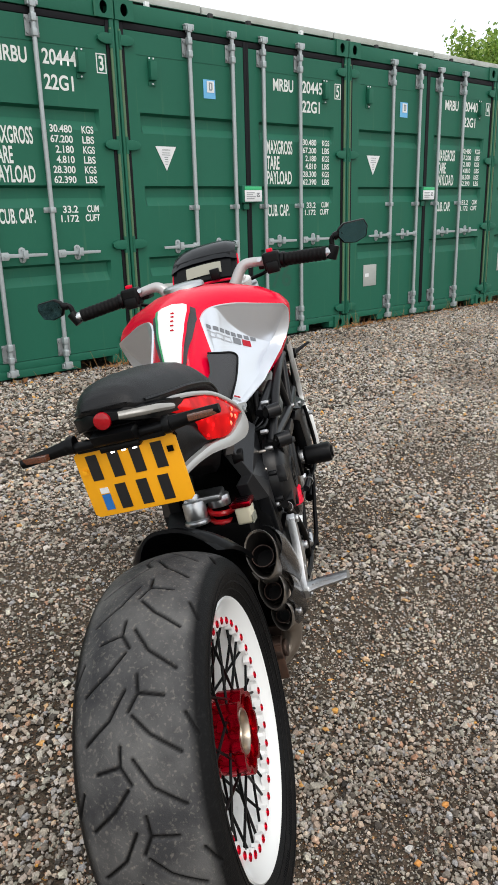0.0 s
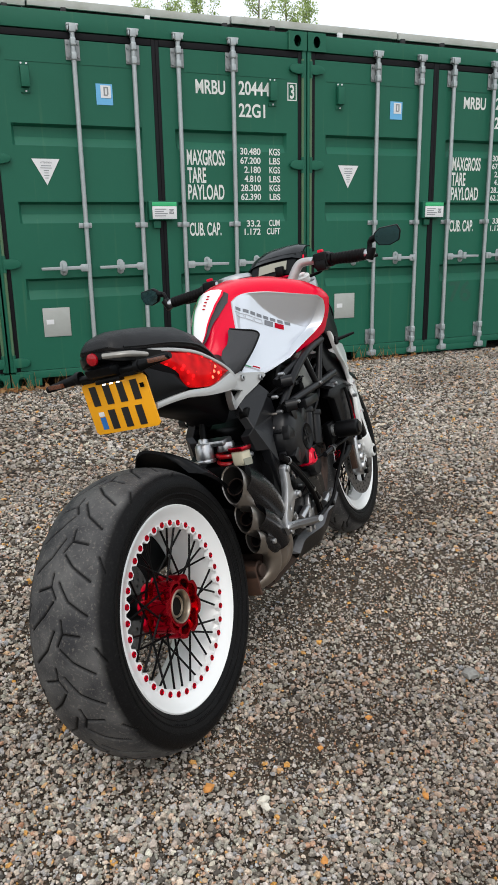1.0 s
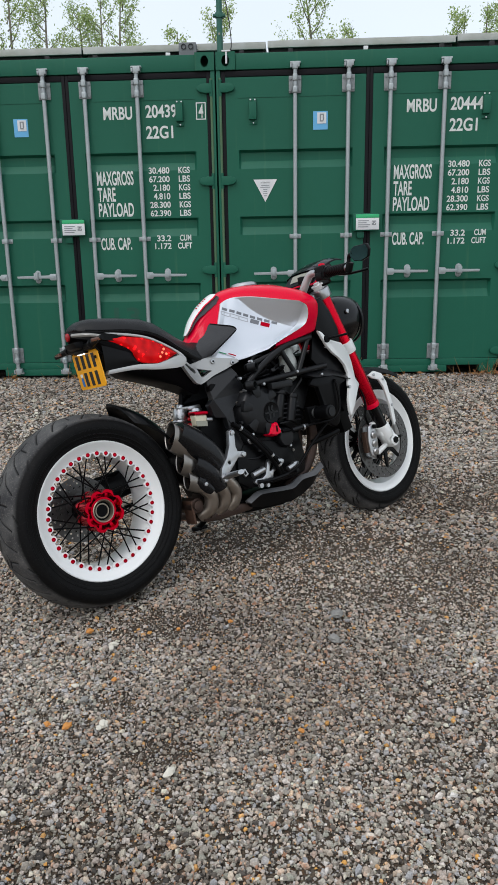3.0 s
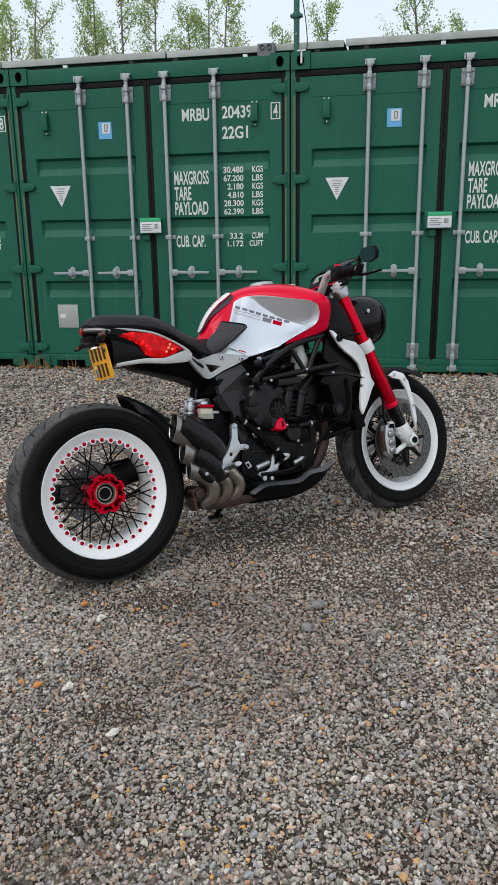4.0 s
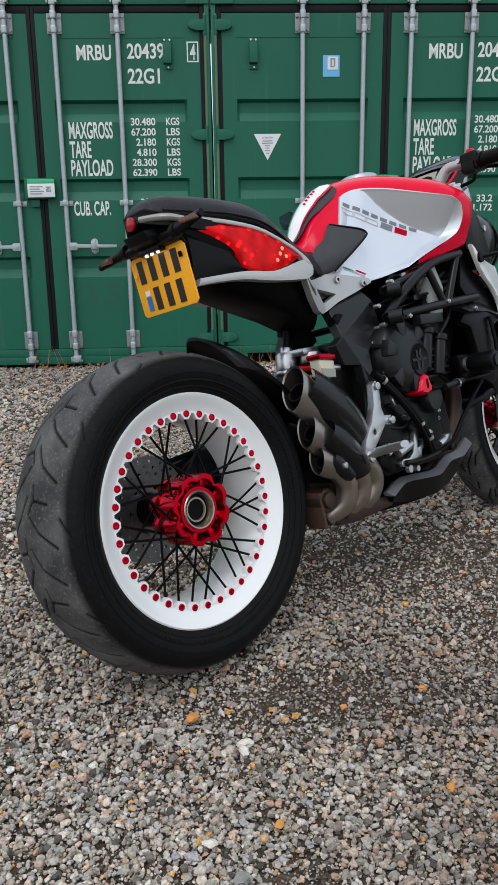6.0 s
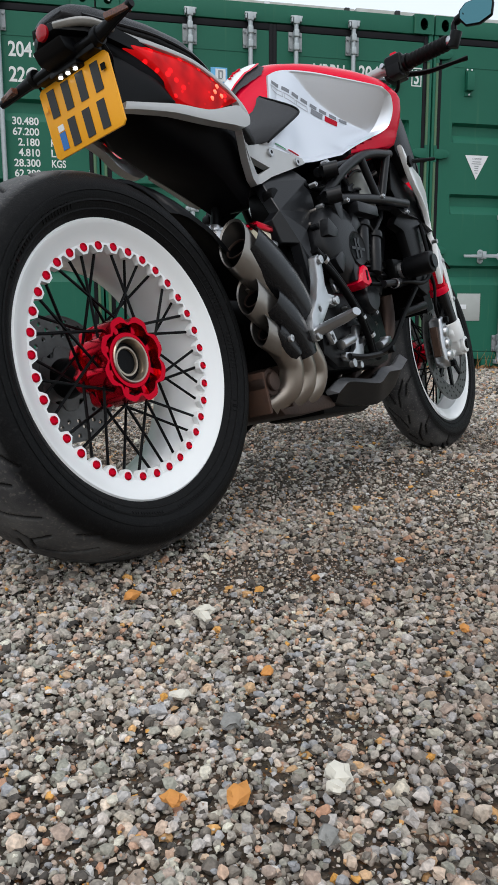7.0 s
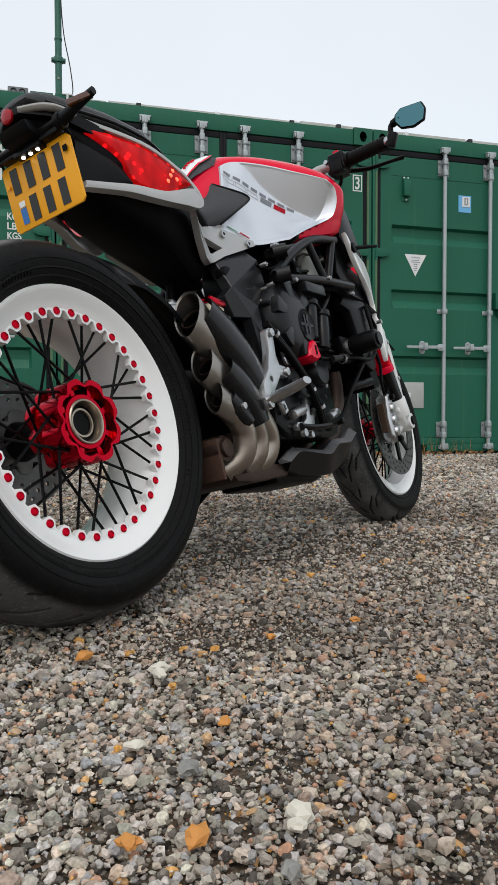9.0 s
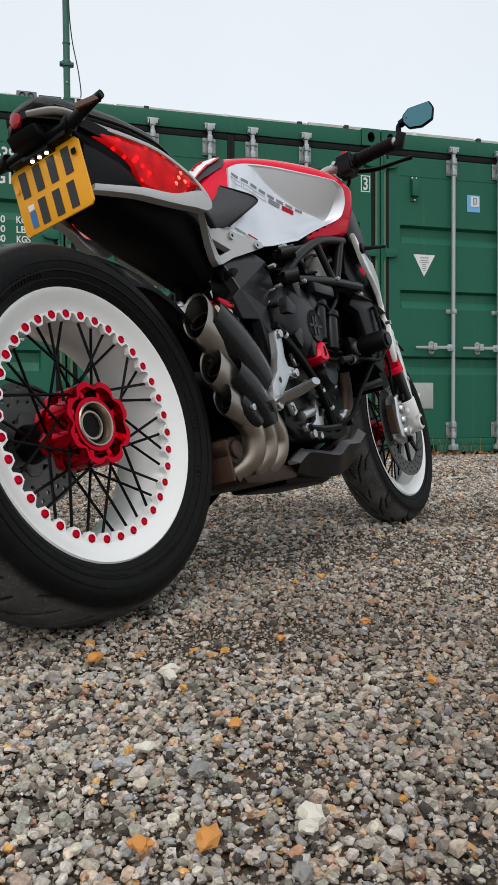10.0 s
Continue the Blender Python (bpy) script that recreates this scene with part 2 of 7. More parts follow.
# ---- ground ----
def gravel_material(name, stones, fineness=62, tone=1.0):
    m = bpy.data.materials.new(name)
    m.use_nodes = True
    n, l = m.node_tree.nodes, m.node_tree.links
    b = n["Principled BSDF"]
    b.inputs["Roughness"].default_value = 0.85
    tc = n.new("ShaderNodeTexCoord")
    cell = n.new("ShaderNodeTexVoronoi")
    cell.inputs["Scale"].default_value = fineness
    l.new(tc.outputs["Object"], cell.inputs["Vector"])
    ramp = n.new("ShaderNodeValToRGB")
    cr = ramp.color_ramp
    cols = [(0.0, (0.089, 0.082, 0.075)), (0.12, (0.24, 0.217, 0.191)), (0.3, (0.459, 0.435, 0.393)), (0.42, (0.351, 0.357, 0.313)), (0.52, (0.414, 0.332, 0.281)), (0.62, (0.574, 0.546, 0.516)), (0.72, (0.343, 0.355, 0.372)), (0.8, (0.721, 0.64, 0.549)), (0.86, (0.494, 0.295, 0.206)), (0.9, (0.84, 0.836, 0.735)), (0.955, (0.426, 0.375, 0.323)), (0.972, (0.789, 0.447, 0.163)), (1.0, (0.84, 0.871, 0.88))]
    for i, (p, c) in enumerate(cols):
        grey = sum(c) / 3
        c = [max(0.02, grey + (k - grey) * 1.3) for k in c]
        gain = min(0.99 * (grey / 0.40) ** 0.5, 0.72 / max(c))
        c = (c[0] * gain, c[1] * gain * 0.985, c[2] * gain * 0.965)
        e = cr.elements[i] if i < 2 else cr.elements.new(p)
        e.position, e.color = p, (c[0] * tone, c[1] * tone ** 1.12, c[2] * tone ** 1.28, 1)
    if stones:
        g = n.new("ShaderNodeNewGeometry")
        l.new(g.outputs["Random Per Island"], ramp.inputs["Fac"])
    else:
        sep = n.new("ShaderNodeSeparateColor")
        l.new(cell.outputs["Color"], sep.inputs[0])
        l.new(sep.outputs[0], ramp.inputs["Fac"])
    fine = n.new("ShaderNodeTexNoise")
    fine.inputs["Scale"].default_value = 260
    fine.inputs["Detail"].default_value = 4
    l.new(tc.outputs["Object"], fine.inputs["Vector"])
    mul = n.new("ShaderNodeMix")
    mul.data_type = "RGBA"
    mul.blend_type = "MULTIPLY"
    mul.inputs["Factor"].default_value = 0.8
    l.new(ramp.outputs[0], mul.inputs["A"])
    fr = n.new("ShaderNodeValToRGB")
    fr.color_ramp.elements[0].position, fr.color_ramp.elements[0].color = 0.3, (0.55, 0.55, 0.55, 1)
    fr.color_ramp.elements[1].position, fr.color_ramp.elements[1].color = 0.7, (1.25, 1.22, 1.2, 1)
    l.new(fine.outputs["Fac"], fr.inputs["Fac"])
    l.new(fr.outputs[0], mul.inputs["B"])
    wide = n.new("ShaderNodeTexNoise")
    wide.inputs["Scale"].default_value = 1.1
    wide.inputs["Detail"].default_value = 5
    l.new(tc.outputs["Object"], wide.inputs["Vector"])
    wr = n.new("ShaderNodeValToRGB")
    wr.color_ramp.elements[0].position, wr.color_ramp.elements[0].color = 0.36, (0.70, 0.67, 0.65, 1)
    wr.color_ramp.elements[1].position, wr.color_ramp.elements[1].color = 0.56, (1.0, 1.0, 1.0, 1)
    l.new(wide.outputs["Fac"], wr.inputs["Fac"])
    mul2 = n.new("ShaderNodeMix")
    mul2.data_type = "RGBA"
    mul2.blend_type = "MULTIPLY"
    mul2.inputs["Factor"].default_value = 1.0
    l.new(mul.outputs["Result"], mul2.inputs["A"])
    l.new(wr.outputs[0], mul2.inputs["B"])
    l.new(mul2.outputs["Result"], b.inputs["Base Color"])
    bp = n.new("ShaderNodeBump")
    bp.inputs["Strength"].default_value = 0.8 if stones else 1.0
    bp.inputs["Distance"].default_value = 0.001 if stones else (0.75 / fineness)
    if stones:
        l.new(fine.outputs["Fac"], bp.inputs["Height"])
    else:
        inv = n.new("ShaderNodeMath")
        inv.operation = "SUBTRACT"
        inv.inputs[0].default_value = 1.0
        l.new(cell.outputs["Distance"], inv.inputs[1])
        l.new(inv.outputs[0], bp.inputs["Height"])
    l.new(bp.outputs[0], b.inputs["Normal"])
    return m


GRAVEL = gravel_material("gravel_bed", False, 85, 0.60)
# Dark bed: brown damp soil plus shade painted into the gaps between stones.
SOIL = gravel_material("shaded_damp_grit", False, 190, 0.19)
STONES = gravel_material("gravel_stones", True)


def build_ground():
    bm = bmesh.new()
    steps = [-2500, -300, -60, -20, -12] + [-9 + 0.3 * i for i in range(67)] + [14, 20, 60, 300, 2500]
    rows = []
    for y in steps:
        row = []
        for x in steps:
            near = abs(x) < 12 and abs(y) < 12
            z = -0.016 + (0.004 * noise.noise((x * 0.7, y * 0.7, 3.1)) if near else 0)
            row.append((x, y - 3, z))
        rows.append(row)
    bm = skin(rows)
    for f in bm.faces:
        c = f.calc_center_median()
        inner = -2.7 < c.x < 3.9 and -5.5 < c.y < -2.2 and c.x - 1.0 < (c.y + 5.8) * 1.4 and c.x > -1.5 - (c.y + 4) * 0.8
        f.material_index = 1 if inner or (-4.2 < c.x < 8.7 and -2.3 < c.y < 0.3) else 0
    return tagged(part("ground", bm, [GRAVEL, SOIL]), "grey crushed stone gravel yard with dark patches, part damp, part painted shade", "ground", kind="structure")


build_ground()


# Dark spots: damp soil, and shade under the motorcycle painted as darker ground.
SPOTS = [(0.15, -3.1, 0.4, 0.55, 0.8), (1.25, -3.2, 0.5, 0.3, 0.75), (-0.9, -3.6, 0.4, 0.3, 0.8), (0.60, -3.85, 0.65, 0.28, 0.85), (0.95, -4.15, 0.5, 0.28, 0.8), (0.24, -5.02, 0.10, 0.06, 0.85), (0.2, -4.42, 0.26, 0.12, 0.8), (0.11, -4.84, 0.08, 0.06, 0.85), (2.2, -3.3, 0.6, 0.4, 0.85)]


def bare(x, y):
    """Share of stones cut to grit so the bed shows: damp soil and painted shade."""
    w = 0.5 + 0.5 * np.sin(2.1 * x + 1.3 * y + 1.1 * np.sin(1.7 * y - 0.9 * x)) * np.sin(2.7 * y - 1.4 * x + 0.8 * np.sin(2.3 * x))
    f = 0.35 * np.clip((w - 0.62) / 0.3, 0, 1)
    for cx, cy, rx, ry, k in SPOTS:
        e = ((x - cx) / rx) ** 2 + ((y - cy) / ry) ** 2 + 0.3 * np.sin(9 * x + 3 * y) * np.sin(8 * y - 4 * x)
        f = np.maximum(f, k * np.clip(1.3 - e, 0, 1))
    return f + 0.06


def stone_shape(rings, apex=None):
    """Corner points and triangles of an open-bottomed lump: rings of (count, radius, height, twist)."""
    pts, tri = [], []
    for n, r, z, tw in rings:
        pts += [(r * math.cos(TAU * (k + tw) / n), r * math.sin(TAU * (k + tw) / n), z) for k in range(n)]
    n = rings[0][0]
    for q in range(len(rings) - 1):
        for k in range(n):
            a, b = q * n + k, q * n + (k + 1) % n
            tri += [(a, b, a + n), (b, b + n, a + n)]
    top = (len(rings) - 1) * n
    if apex is not None:
        pts.append((0, 0, apex))
        tri += [(top + k, top + (k + 1) % n, len(pts) - 1) for k in range(n)]
    else:
        tri += [(top, top + k, top + k + 1) for k in range(1, n - 1)]
    return np.array(pts, float), np.array(tri)


ROUNDED = stone_shape([(6, 0.78, -0.75, 0.0), (6, 1.0, -0.08, 0.5), (6, 0.70, 0.58, 1.0)], 0.80)
CHIPPED = stone_shape([(4, 1.05, -0.5, 0.0), (4, 0.74, 0.60, 0.5)])
GRAIN = stone_shape([(3, 1.2, -0.45, 0.0), (3, 0.85, 0.60, 0.5)])


def scatter(rng, x0, x1, y0, y1, per_m2, size, keep, shape, spread=0.36, smooth=False):
    """Loose stones over a stretch of the yard as one sheet of small uneven lumps."""
    n = int((x1 - x0) * (y1 - y0) * per_m2)
    px, py = rng.uniform(x0, x1, n), rng.uniform(y0, y1, n)
    ok = keep(px, py)
    px, py = px[ok], py[ok]
    n = len(px)
    base, tri = shape
    k = len(base)
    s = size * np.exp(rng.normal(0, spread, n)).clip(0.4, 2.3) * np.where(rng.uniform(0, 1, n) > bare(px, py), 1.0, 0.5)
    v = base[None] + rng.normal(0, 0.15, (n, k, 3)).clip(-0.32, 0.32)
    v = v * np.stack([s * rng.uniform(0.9, 1.4, n), s * rng.uniform(0.7, 1.1, n), s * rng.uniform(0.55, 0.95, n)], -1)[:, None]
    a, c = rng.uniform(0, TAU, n), rng.normal(0, 0.30, n)
    ca, sa, cc, sc = np.cos(a), np.sin(a), np.cos(c), np.sin(c)
    x, y, z = v[..., 0], v[..., 1], v[..., 2]
    x, z = x * cc[:, None] - z * sc[:, None], x * sc[:, None] + z * cc[:, None]
    x, y = x * ca[:, None] - y * sa[:, None], x * sa[:, None] + y * ca[:, None]
    zz = -0.0125 + 0.40 * s + rng.uniform(-0.004, 0.006, n)
    verts = np.stack([x + px[:, None], y + py[:, None], z + zz[:, None]], -1).reshape(-1, 3)
    faces = (tri[None] + (np.arange(n) * k)[:, None, None]).reshape(-1, 3)
    me = bpy.data.meshes.new("gravel_stones")
    me.vertices.add(len(verts))
    me.vertices.foreach_set("co", verts.ravel())
    me.loops.add(faces.size)
    me.loops.foreach_set("vertex_index", faces.ravel())
    me.polygons.add(len(faces))
    me.polygons.foreach_set("loop_start", np.arange(0, faces.size, 3))
    me.polygons.foreach_set("loop_total", np.full(len(faces), 3))
    me.polygons.foreach_set("use_smooth", np.full(len(faces), smooth))
    me.update()
    me.validate()
    me.materials.append(STONES)
    return tagged(new("gravel_stones", me), "loose grey and brown crushed stones", "gravel", kind="stuff")


rng = np.random.default_rng(7)
close_yard = lambda x, y: (x > -0.45) & (x < 0.75) & (y > -5.2) & (y < -4.6)
front_yard = lambda x, y: (x > -0.9) & (x < 1.7) & (y > -5.5) & (y < -3.9)
scatter(rng, -0.45, 0.75, -5.2, -4.6, 34000, 0.0031, lambda x, y: x > -9, ROUNDED, 0.38)
scatter(rng, -0.7, 1.3, -5.4, -4.3, 17000, 0.0019, lambda x, y: x > -9, GRAIN)
scatter(rng, -0.9, 1.7, -5.5, -3.9, 23000, 0.0036, lambda x, y: ~close_yard(x, y), CHIPPED)
scatter(rng, -3.0, 4.2, -5.9, -2.2, 9600, 0.0050, lambda x, y: ~front_yard(x, y) & (x - 1.0 < (y + 6.2) * 1.4) & (x > -1.9 - (y + 4) * 0.8), GRAIN)
scatter(rng, -4.5, 9.0, -2.2, 0.05, 3600, 0.0068, lambda x, y: x < 9, GRAIN)


# ---- storage containers ----
PITCH = 2.45


def door_mesh(x0, x1):
    """A pressed steel door leaf with three horizontal hollows."""
    zs = [(2.405, 0), (1.860, 0), (1.842, 0.036), (1.775, 0.036), (1.715, 0), (1.340, 0), (1.322, 0.036), (1.255, 0.036), (1.192, 0), (0.805, 0), (0.787, 0.036), (0.72, 0.036), (0.656, 0), (0.135, 0)]
    xs = [x0, x0 + 0.098, x0 + 0.116, x1 - 0.116, x1 - 0.098, x1]
    rows = [[(x, d if 2 <= i <= 3 else 0.0, z) for i, x in enumerate(xs)] for z, d in zs]
    bm = skin(rows)
    back = skin([[(x0, 0.05, z), (x1, 0.05, z)] for z in (2.405, 0.135)])
    rim = skin([[(x, y, z) for x, z in ((x0, 2.405), (x1, 2.405), (x1, 0.135), (x0, 0.135), (x0, 2.405))] for y in (0.0, 0.05)])
    return join(bm, back, rim)


def hinge_mesh(x, z, s):
    o = [(0.012, -0.034), (0.06, -0.036), (0.105, -0.027), (0.126, -0.012), (0.126, 0.012), (0.105, 0.027), (0.06, 0.036), (0.012, 0.034)]
    bm = slab([(x + s * a, z + c) for a, c in (o if s > 0 else o[::-1])], -0.028, -0.004, 0.004)
    return join(bm, rod((x + s * 0.014, -0.012, z - 0.06), (x + s * 0.014, -0.012, z + 0.06), 0.013, n=10))


def handle_mesh(xb, s, z):
    """A flat lever from the bar at xb, lying to side s in its catch."""
    lever = slab([(xb + s * 0.01, z - 0.028), (xb + s * 0.06, z - 0.028), (xb + s * 0.07, z - 0.012), (xb + s * 0.345, z - 0.012), (xb + s * 0.35, z + 0.008), (xb + s * 0.07, z + 0.014), (xb + s * 0.06, z + 0.026), (xb + s * 0.01, z + 0.026)][::int(s)], -0.062, -0.05, 0.003)
    pin = rod((xb + s * 0.035, -0.07, z), (xb + s * 0.035, -0.04, z), 0.011, n=10)
    return join(lever, pin)


def catch_mesh(x, z):
    o = [(x + 0.026 * math.cos(a), z + (0.028 if math.sin(a) > 0 else -0.028) + 0.026 * math.sin(a)) for a in [TAU * k / 16 for k in range(16)]]
    plate = slab(o, -0.010, -0.002, 0.002)
    lug = box(x - 0.02, x + 0.02, -0.072, -0.01, z - 0.024, z - 0.014, 0.003)
    hook = box(x - 0.017, x + 0.017, -0.076, -0.064, z - 0.02, z + 0.034, 0.004)
    b1 = rod((x, -0.018, z + 0.038), (x, -0.008, z + 0.038), 0.008, n=8)
    b2 = rod((x, -0.018, z - 0.040), (x, -0.008, z - 0.040), 0.008, n=8)
    return join(plate, lug, hook, b1, b2)


def bracket_mesh(x, z0, z1):
    plate = box(x - 0.05, x + 0.05, -0.01, -0.002, z0, z1, 0.004)
    sleeve = (box(x - 0.019, x + 0.019, -0.058, -0.008, z0 - 0.006, z0 + 0.046, 0.010, 3), box(x - 0.019, x + 0.019, -0.058, -0.008, z1 - 0.046, z1 + 0.008, 0.010, 3))
    bolts = [rod((x + sx * 0.037, -0.02, zz), (x + sx * 0.037, -0.008, zz), 0.010, n=8) for sx in (-1, 1) for zz in (z0 + 0.022, z1 - 0.022)]
    return join(plate, *bolts), sleeve


def cam_mesh(x, z, up):
    s = 1 if up else -1
    a = box(x - 0.022, x + 0.022, -0.058, -0.018, z - 0.03, z + 0.02, 0.006)
    b = box(x - 0.04, x + 0.045, -0.05, -0.016, z + s * 0.012, z + s * 0.026, 0.004)
    c = box(x + 0.018, x + 0.036, -0.06, -0.016, z - 0.018, z + 0.022, 0.004)
    d = box(x - 0.038, x - 0.026, -0.055, -0.016, z - 0.02, z + 0.01, 0.004)
    return join(a, b, c, d)


def casting_mesh(x0, x1, z0, z1):
    bm = slab([(x0, z0), (x1, z0), (x1, z1), (x0, z1)], -0.022, -0.010, 0.0, holes=[oval((x0 + x1) / 2, (z0 + z1) / 2, 0.031, 0.042)])
    body = box(x0, x1, 0.03, 0.15, z0, z1)
    for f in [f for f in body.faces if f.normal.y < -0.5]:
        body.faces.remove(f)
    shell = skin([[(x, y, z) for x, z in ((x0, z0), (x1, z0), (x1, z1), (x0, z1), (x0, z0))] for y in (-0.010, 0.03)])
    return join(bm, body, shell)


def build_container():
    c = new("storage_container")
    W = 2.438
    # shell: side walls, back, floor and a ribbed roof
    sides = [box(0.0, 0.03, 0.06, 6.05, 0.16, 2.55), box(W - 0.03, W, 0.06, 6.05, 0.16, 2.55), box(0.03, W - 0.03, 6.0, 6.05, 0.16, 2.55), box(0.03, W - 0.03, 0.06, 6.0, 0.12, 0.16)]
    part("shell", join(*sides), GREEN, c)
    rows = []
    for i in range(59):
        y = 0.06 + i * 0.102
        z = 2.566 + (0.016 if i % 4 in (1, 2) else 0)
        rows.append([(0.0, y, z), (W, y, z)])
    part("roof", skin(rows), GREEN, c)
    for x0, s in ((0.0, 1), (W, -1)):
        a, b = sorted((x0, x0 + s * 0.034))
        part("corner_post", box(a, b, -0.012, 0.12, 0.13, 2.46, 0.005), GREEN, c)
        part("hinge_strip", rod((x0 + s * 0.03, -0.010, 0.2), (x0 + s * 0.03, -0.010, 2.40), 0.011, n=10), GREEN_EDGE, c)
    for x0, x1 in ((0.0, 0.155), (W - 0.155, W)):
        part("corner_casting", casting_mesh(x0, x1, 2.458, 2.590), GREEN, c)
        part("corner_casting", casting_mesh(x0, x1, -0.01, 0.118), GREEN, c)
    part("header_rail", box(0.155, W - 0.155, -0.010, 0.12, 2.458, 2.578, 0.006), GREEN, c)
    part("sill", join(box(0.034, W - 0.034, -0.006, 0.12, 0.075, 0.132, 0.004), box(0.5, W - 0.5, -0.006, 0.1, 0.018, 0.075, 0.004), box(0.155, 0.22, -0.006, 0.1, 0.018, 0.075, 0.004), box(W - 0.22, W - 0.155, -0.006, 0.1, 0.018, 0.075, 0.004)), GREEN, c)
    for side in (0, 1):
        x0, x1 = ((0.072, 1.195), (1.252, W - 0.068))[side]
        door = part("door", door_mesh(x0, x1), GREEN, c, angle=25)
        g0, g1 = ((0.036, 1.223), (1.225, W - 0.036))[side]
        gas = [box(g0, x0 - 0.001, -0.003, 0.03, 0.11, 2.45, 0.004), box(x1 + 0.001, g1, -0.006, 0.03, 0.11, 2.45, 0.004), box(x0, x1, -0.003, 0.03, 2.409, 2.452, 0.004), box(x0, x1, -0.003, 0.03, 0.108, 0.132, 0.003)]
        part("gasket", join(*gas), GASKET, door)
        part("weld_seam", box(x0 + 0.1, x1 - 0.1, -0.003, 0.001, 2.252, 2.257), GREEN, door)
        hx, s = ((0.018, 1), (W - 0.018, -1))[side]
        for z in (2.327, 1.624, 0.912, 0.20):
            part("hinge", hinge_mesh(hx, z, s), GREEN, door)
        for x, hs in (((0.630, -1), (1.054, -1)), ((1.385, 1), (1.812, 1)))[side]:
            part("locking_bar", rod((x, -0.036, 0.05), (x, -0.036, 2.50), 0.0165, n=14), ZINC, door)
            for z0, z1 in ((2.275, 2.404), (0.135, 0.265)):
                plate, sleeve = bracket_mesh(x, z0, z1)
                for bm in sleeve:
                    part("bracket_sleeve", bm, ZINC, door)
                part("bar_bracket", plate, ZINC_DULL, door)
            part("cam", cam_mesh(x, 2.475, True), ZINC, door)
            part("cam", cam_mesh(x, 0.065, False), ZINC, door)
            part("bar_guide", join(box(x - 0.048, x + 0.048, -0.008, -0.001, 1.156, 1.192, 0.004), box(x - 0.02, x + 0.02, -0.058, -0.006, 1.154, 1.194, 0.008), rod((x - 0.036, -0.015, 1.174), (x - 0.036, -0.004, 1.174), 0.008, n=8), rod((x + 0.036, -0.015, 1.174), (x + 0.036, -0.004, 1.174), 0.008, n=8)), ZINC, door)
            part("handle", handle_mesh(x, hs, 0.875), ZINC, door)
            part("handle_catch", catch_mesh(x + hs * 0.183, 0.875), ZINC, door)
        vx = (0.290, 2.146)[side]
        vent = join(slab([(vx - 0.029, 2.085), (vx + 0.029, 2.085), (vx + 0.029, 2.215), (vx - 0.029, 2.215)], -0.045, -0.001, 0.006), box(vx - 0.029, vx + 0.029, -0.012, -0.001, 2.215, 2.246, 0.003), box(vx - 0.031, vx + 0.031, -0.008, -0.001, 2.05, 2.085, 0.003))
        part("vent", vent, GREEN, door)
        for dx, z in ((-0.018, 2.236), (0.018, 2.236), (0.004, 2.062)):
            part("rivet", rod((vx + dx, -0.016, z), (vx + dx, -0.004, z), 0.0065, n=8), STICKER_W, door)
    doors = [o for o in c.children if o.name.startswith("door")]
    dl, dr = doors
    st = part("class_sticker", box(0.775, 0.893, -0.004, -0.001, 2.0, 2.138), STICKER_B, dl, "blue square certification sticker")
    part("sticker_emblem", join(box(0.808, 0.880, -0.007, -0.0045, 2.045, 2.128)), STICKER_W, st)
    part("sticker_mark", join(box(0.828, 0.838, -0.0095, -0.0072, 2.06, 2.118), box(0.838, 0.856, -0.0095, -0.0072, 2.06, 2.068), box(0.852, 0.862, -0.0095, -0.0072, 2.068, 2.118), box(0.838, 0.852, -0.0095, -0.0072, 2.11, 2.118)), INK, st)
    tri = part("warning_triangle", slab([(0.287, 1.629), (0.383, 1.452), (0.481, 1.629)], -0.004, -0.001), STICKER_W, dl, "white downward triangle notice")
    words("ATTENTION", tri, INK, 0.345, 1.598, 0.012, 0.078, -0.0055)
    part("print_lines", join(*[box(0.383 - w, 0.383 + w, -0.0056, -0.0045, z, z + 0.005) for w, z in ((0.034, 1.580), (0.04, 1.565), (0.018, 1.548), (0.015, 1.532), (0.018, 1.515), (0.012, 1.498))]), INK, tri)
    plate = part("data_plate", box(0.268, 0.466, -0.006, -0.001, 0.378, 0.590, 0.004), DULL_PLATE, dl, "dull grey riveted data plate")
    part("plate_label", box(0.29, 0.345, -0.009, -0.0065, 0.47, 0.505), STICKER_W, plate)
    lock = part("lock_box", join(box(1.105, 1.305, -0.055, -0.002, 1.205, 1.345, 0.008), box(1.14, 1.20, -0.03, -0.002, 1.15, 1.20, 0.006)), GREEN, dl, "green steel lock box over the door seam")
    part("notice", box(1.128, 1.318, -0.062, -0.0555, 1.214, 1.306, 0.002), STICKER_W, lock)
    part("notice_band", box(1.128, 1.318, -0.062, -0.0555, 1.3075, 1.336, 0.002), STICKER_G, lock)
    part("notice_print", join(*[box(1.145, 1.145 + w, -0.0640, -0.0625, z, z + 0.006) for w, z in ((0.09, 1.282), (0.07, 1.266), (0.1, 1.25), (0.085, 1.234))] + [box(1.258 + 0.009 * i, 1.266 + 0.009 * i, -0.0640, -0.0625, 1.25 + 0.009 * j, 1.258 + 0.009 * j) for i in range(4) for j in range(4) if (i * 3 + j * 2 + i * j) % 3 != 1]), INK, lock)
    Y = -0.0015
    words("MRBU", dr, STENCIL, 1.522, 2.112, 0.098, 0.237, Y)
    words("22G1", dr, STENCIL, 1.866, 1.962, 0.098, 0.222, Y)
    words("MAXGROSS", dr, STENCIL, 1.434, 1.607, 0.112, 0.307, Y)
    words("TARE", dr, STENCIL, 1.434, 1.480, 0.112, 0.15, Y)
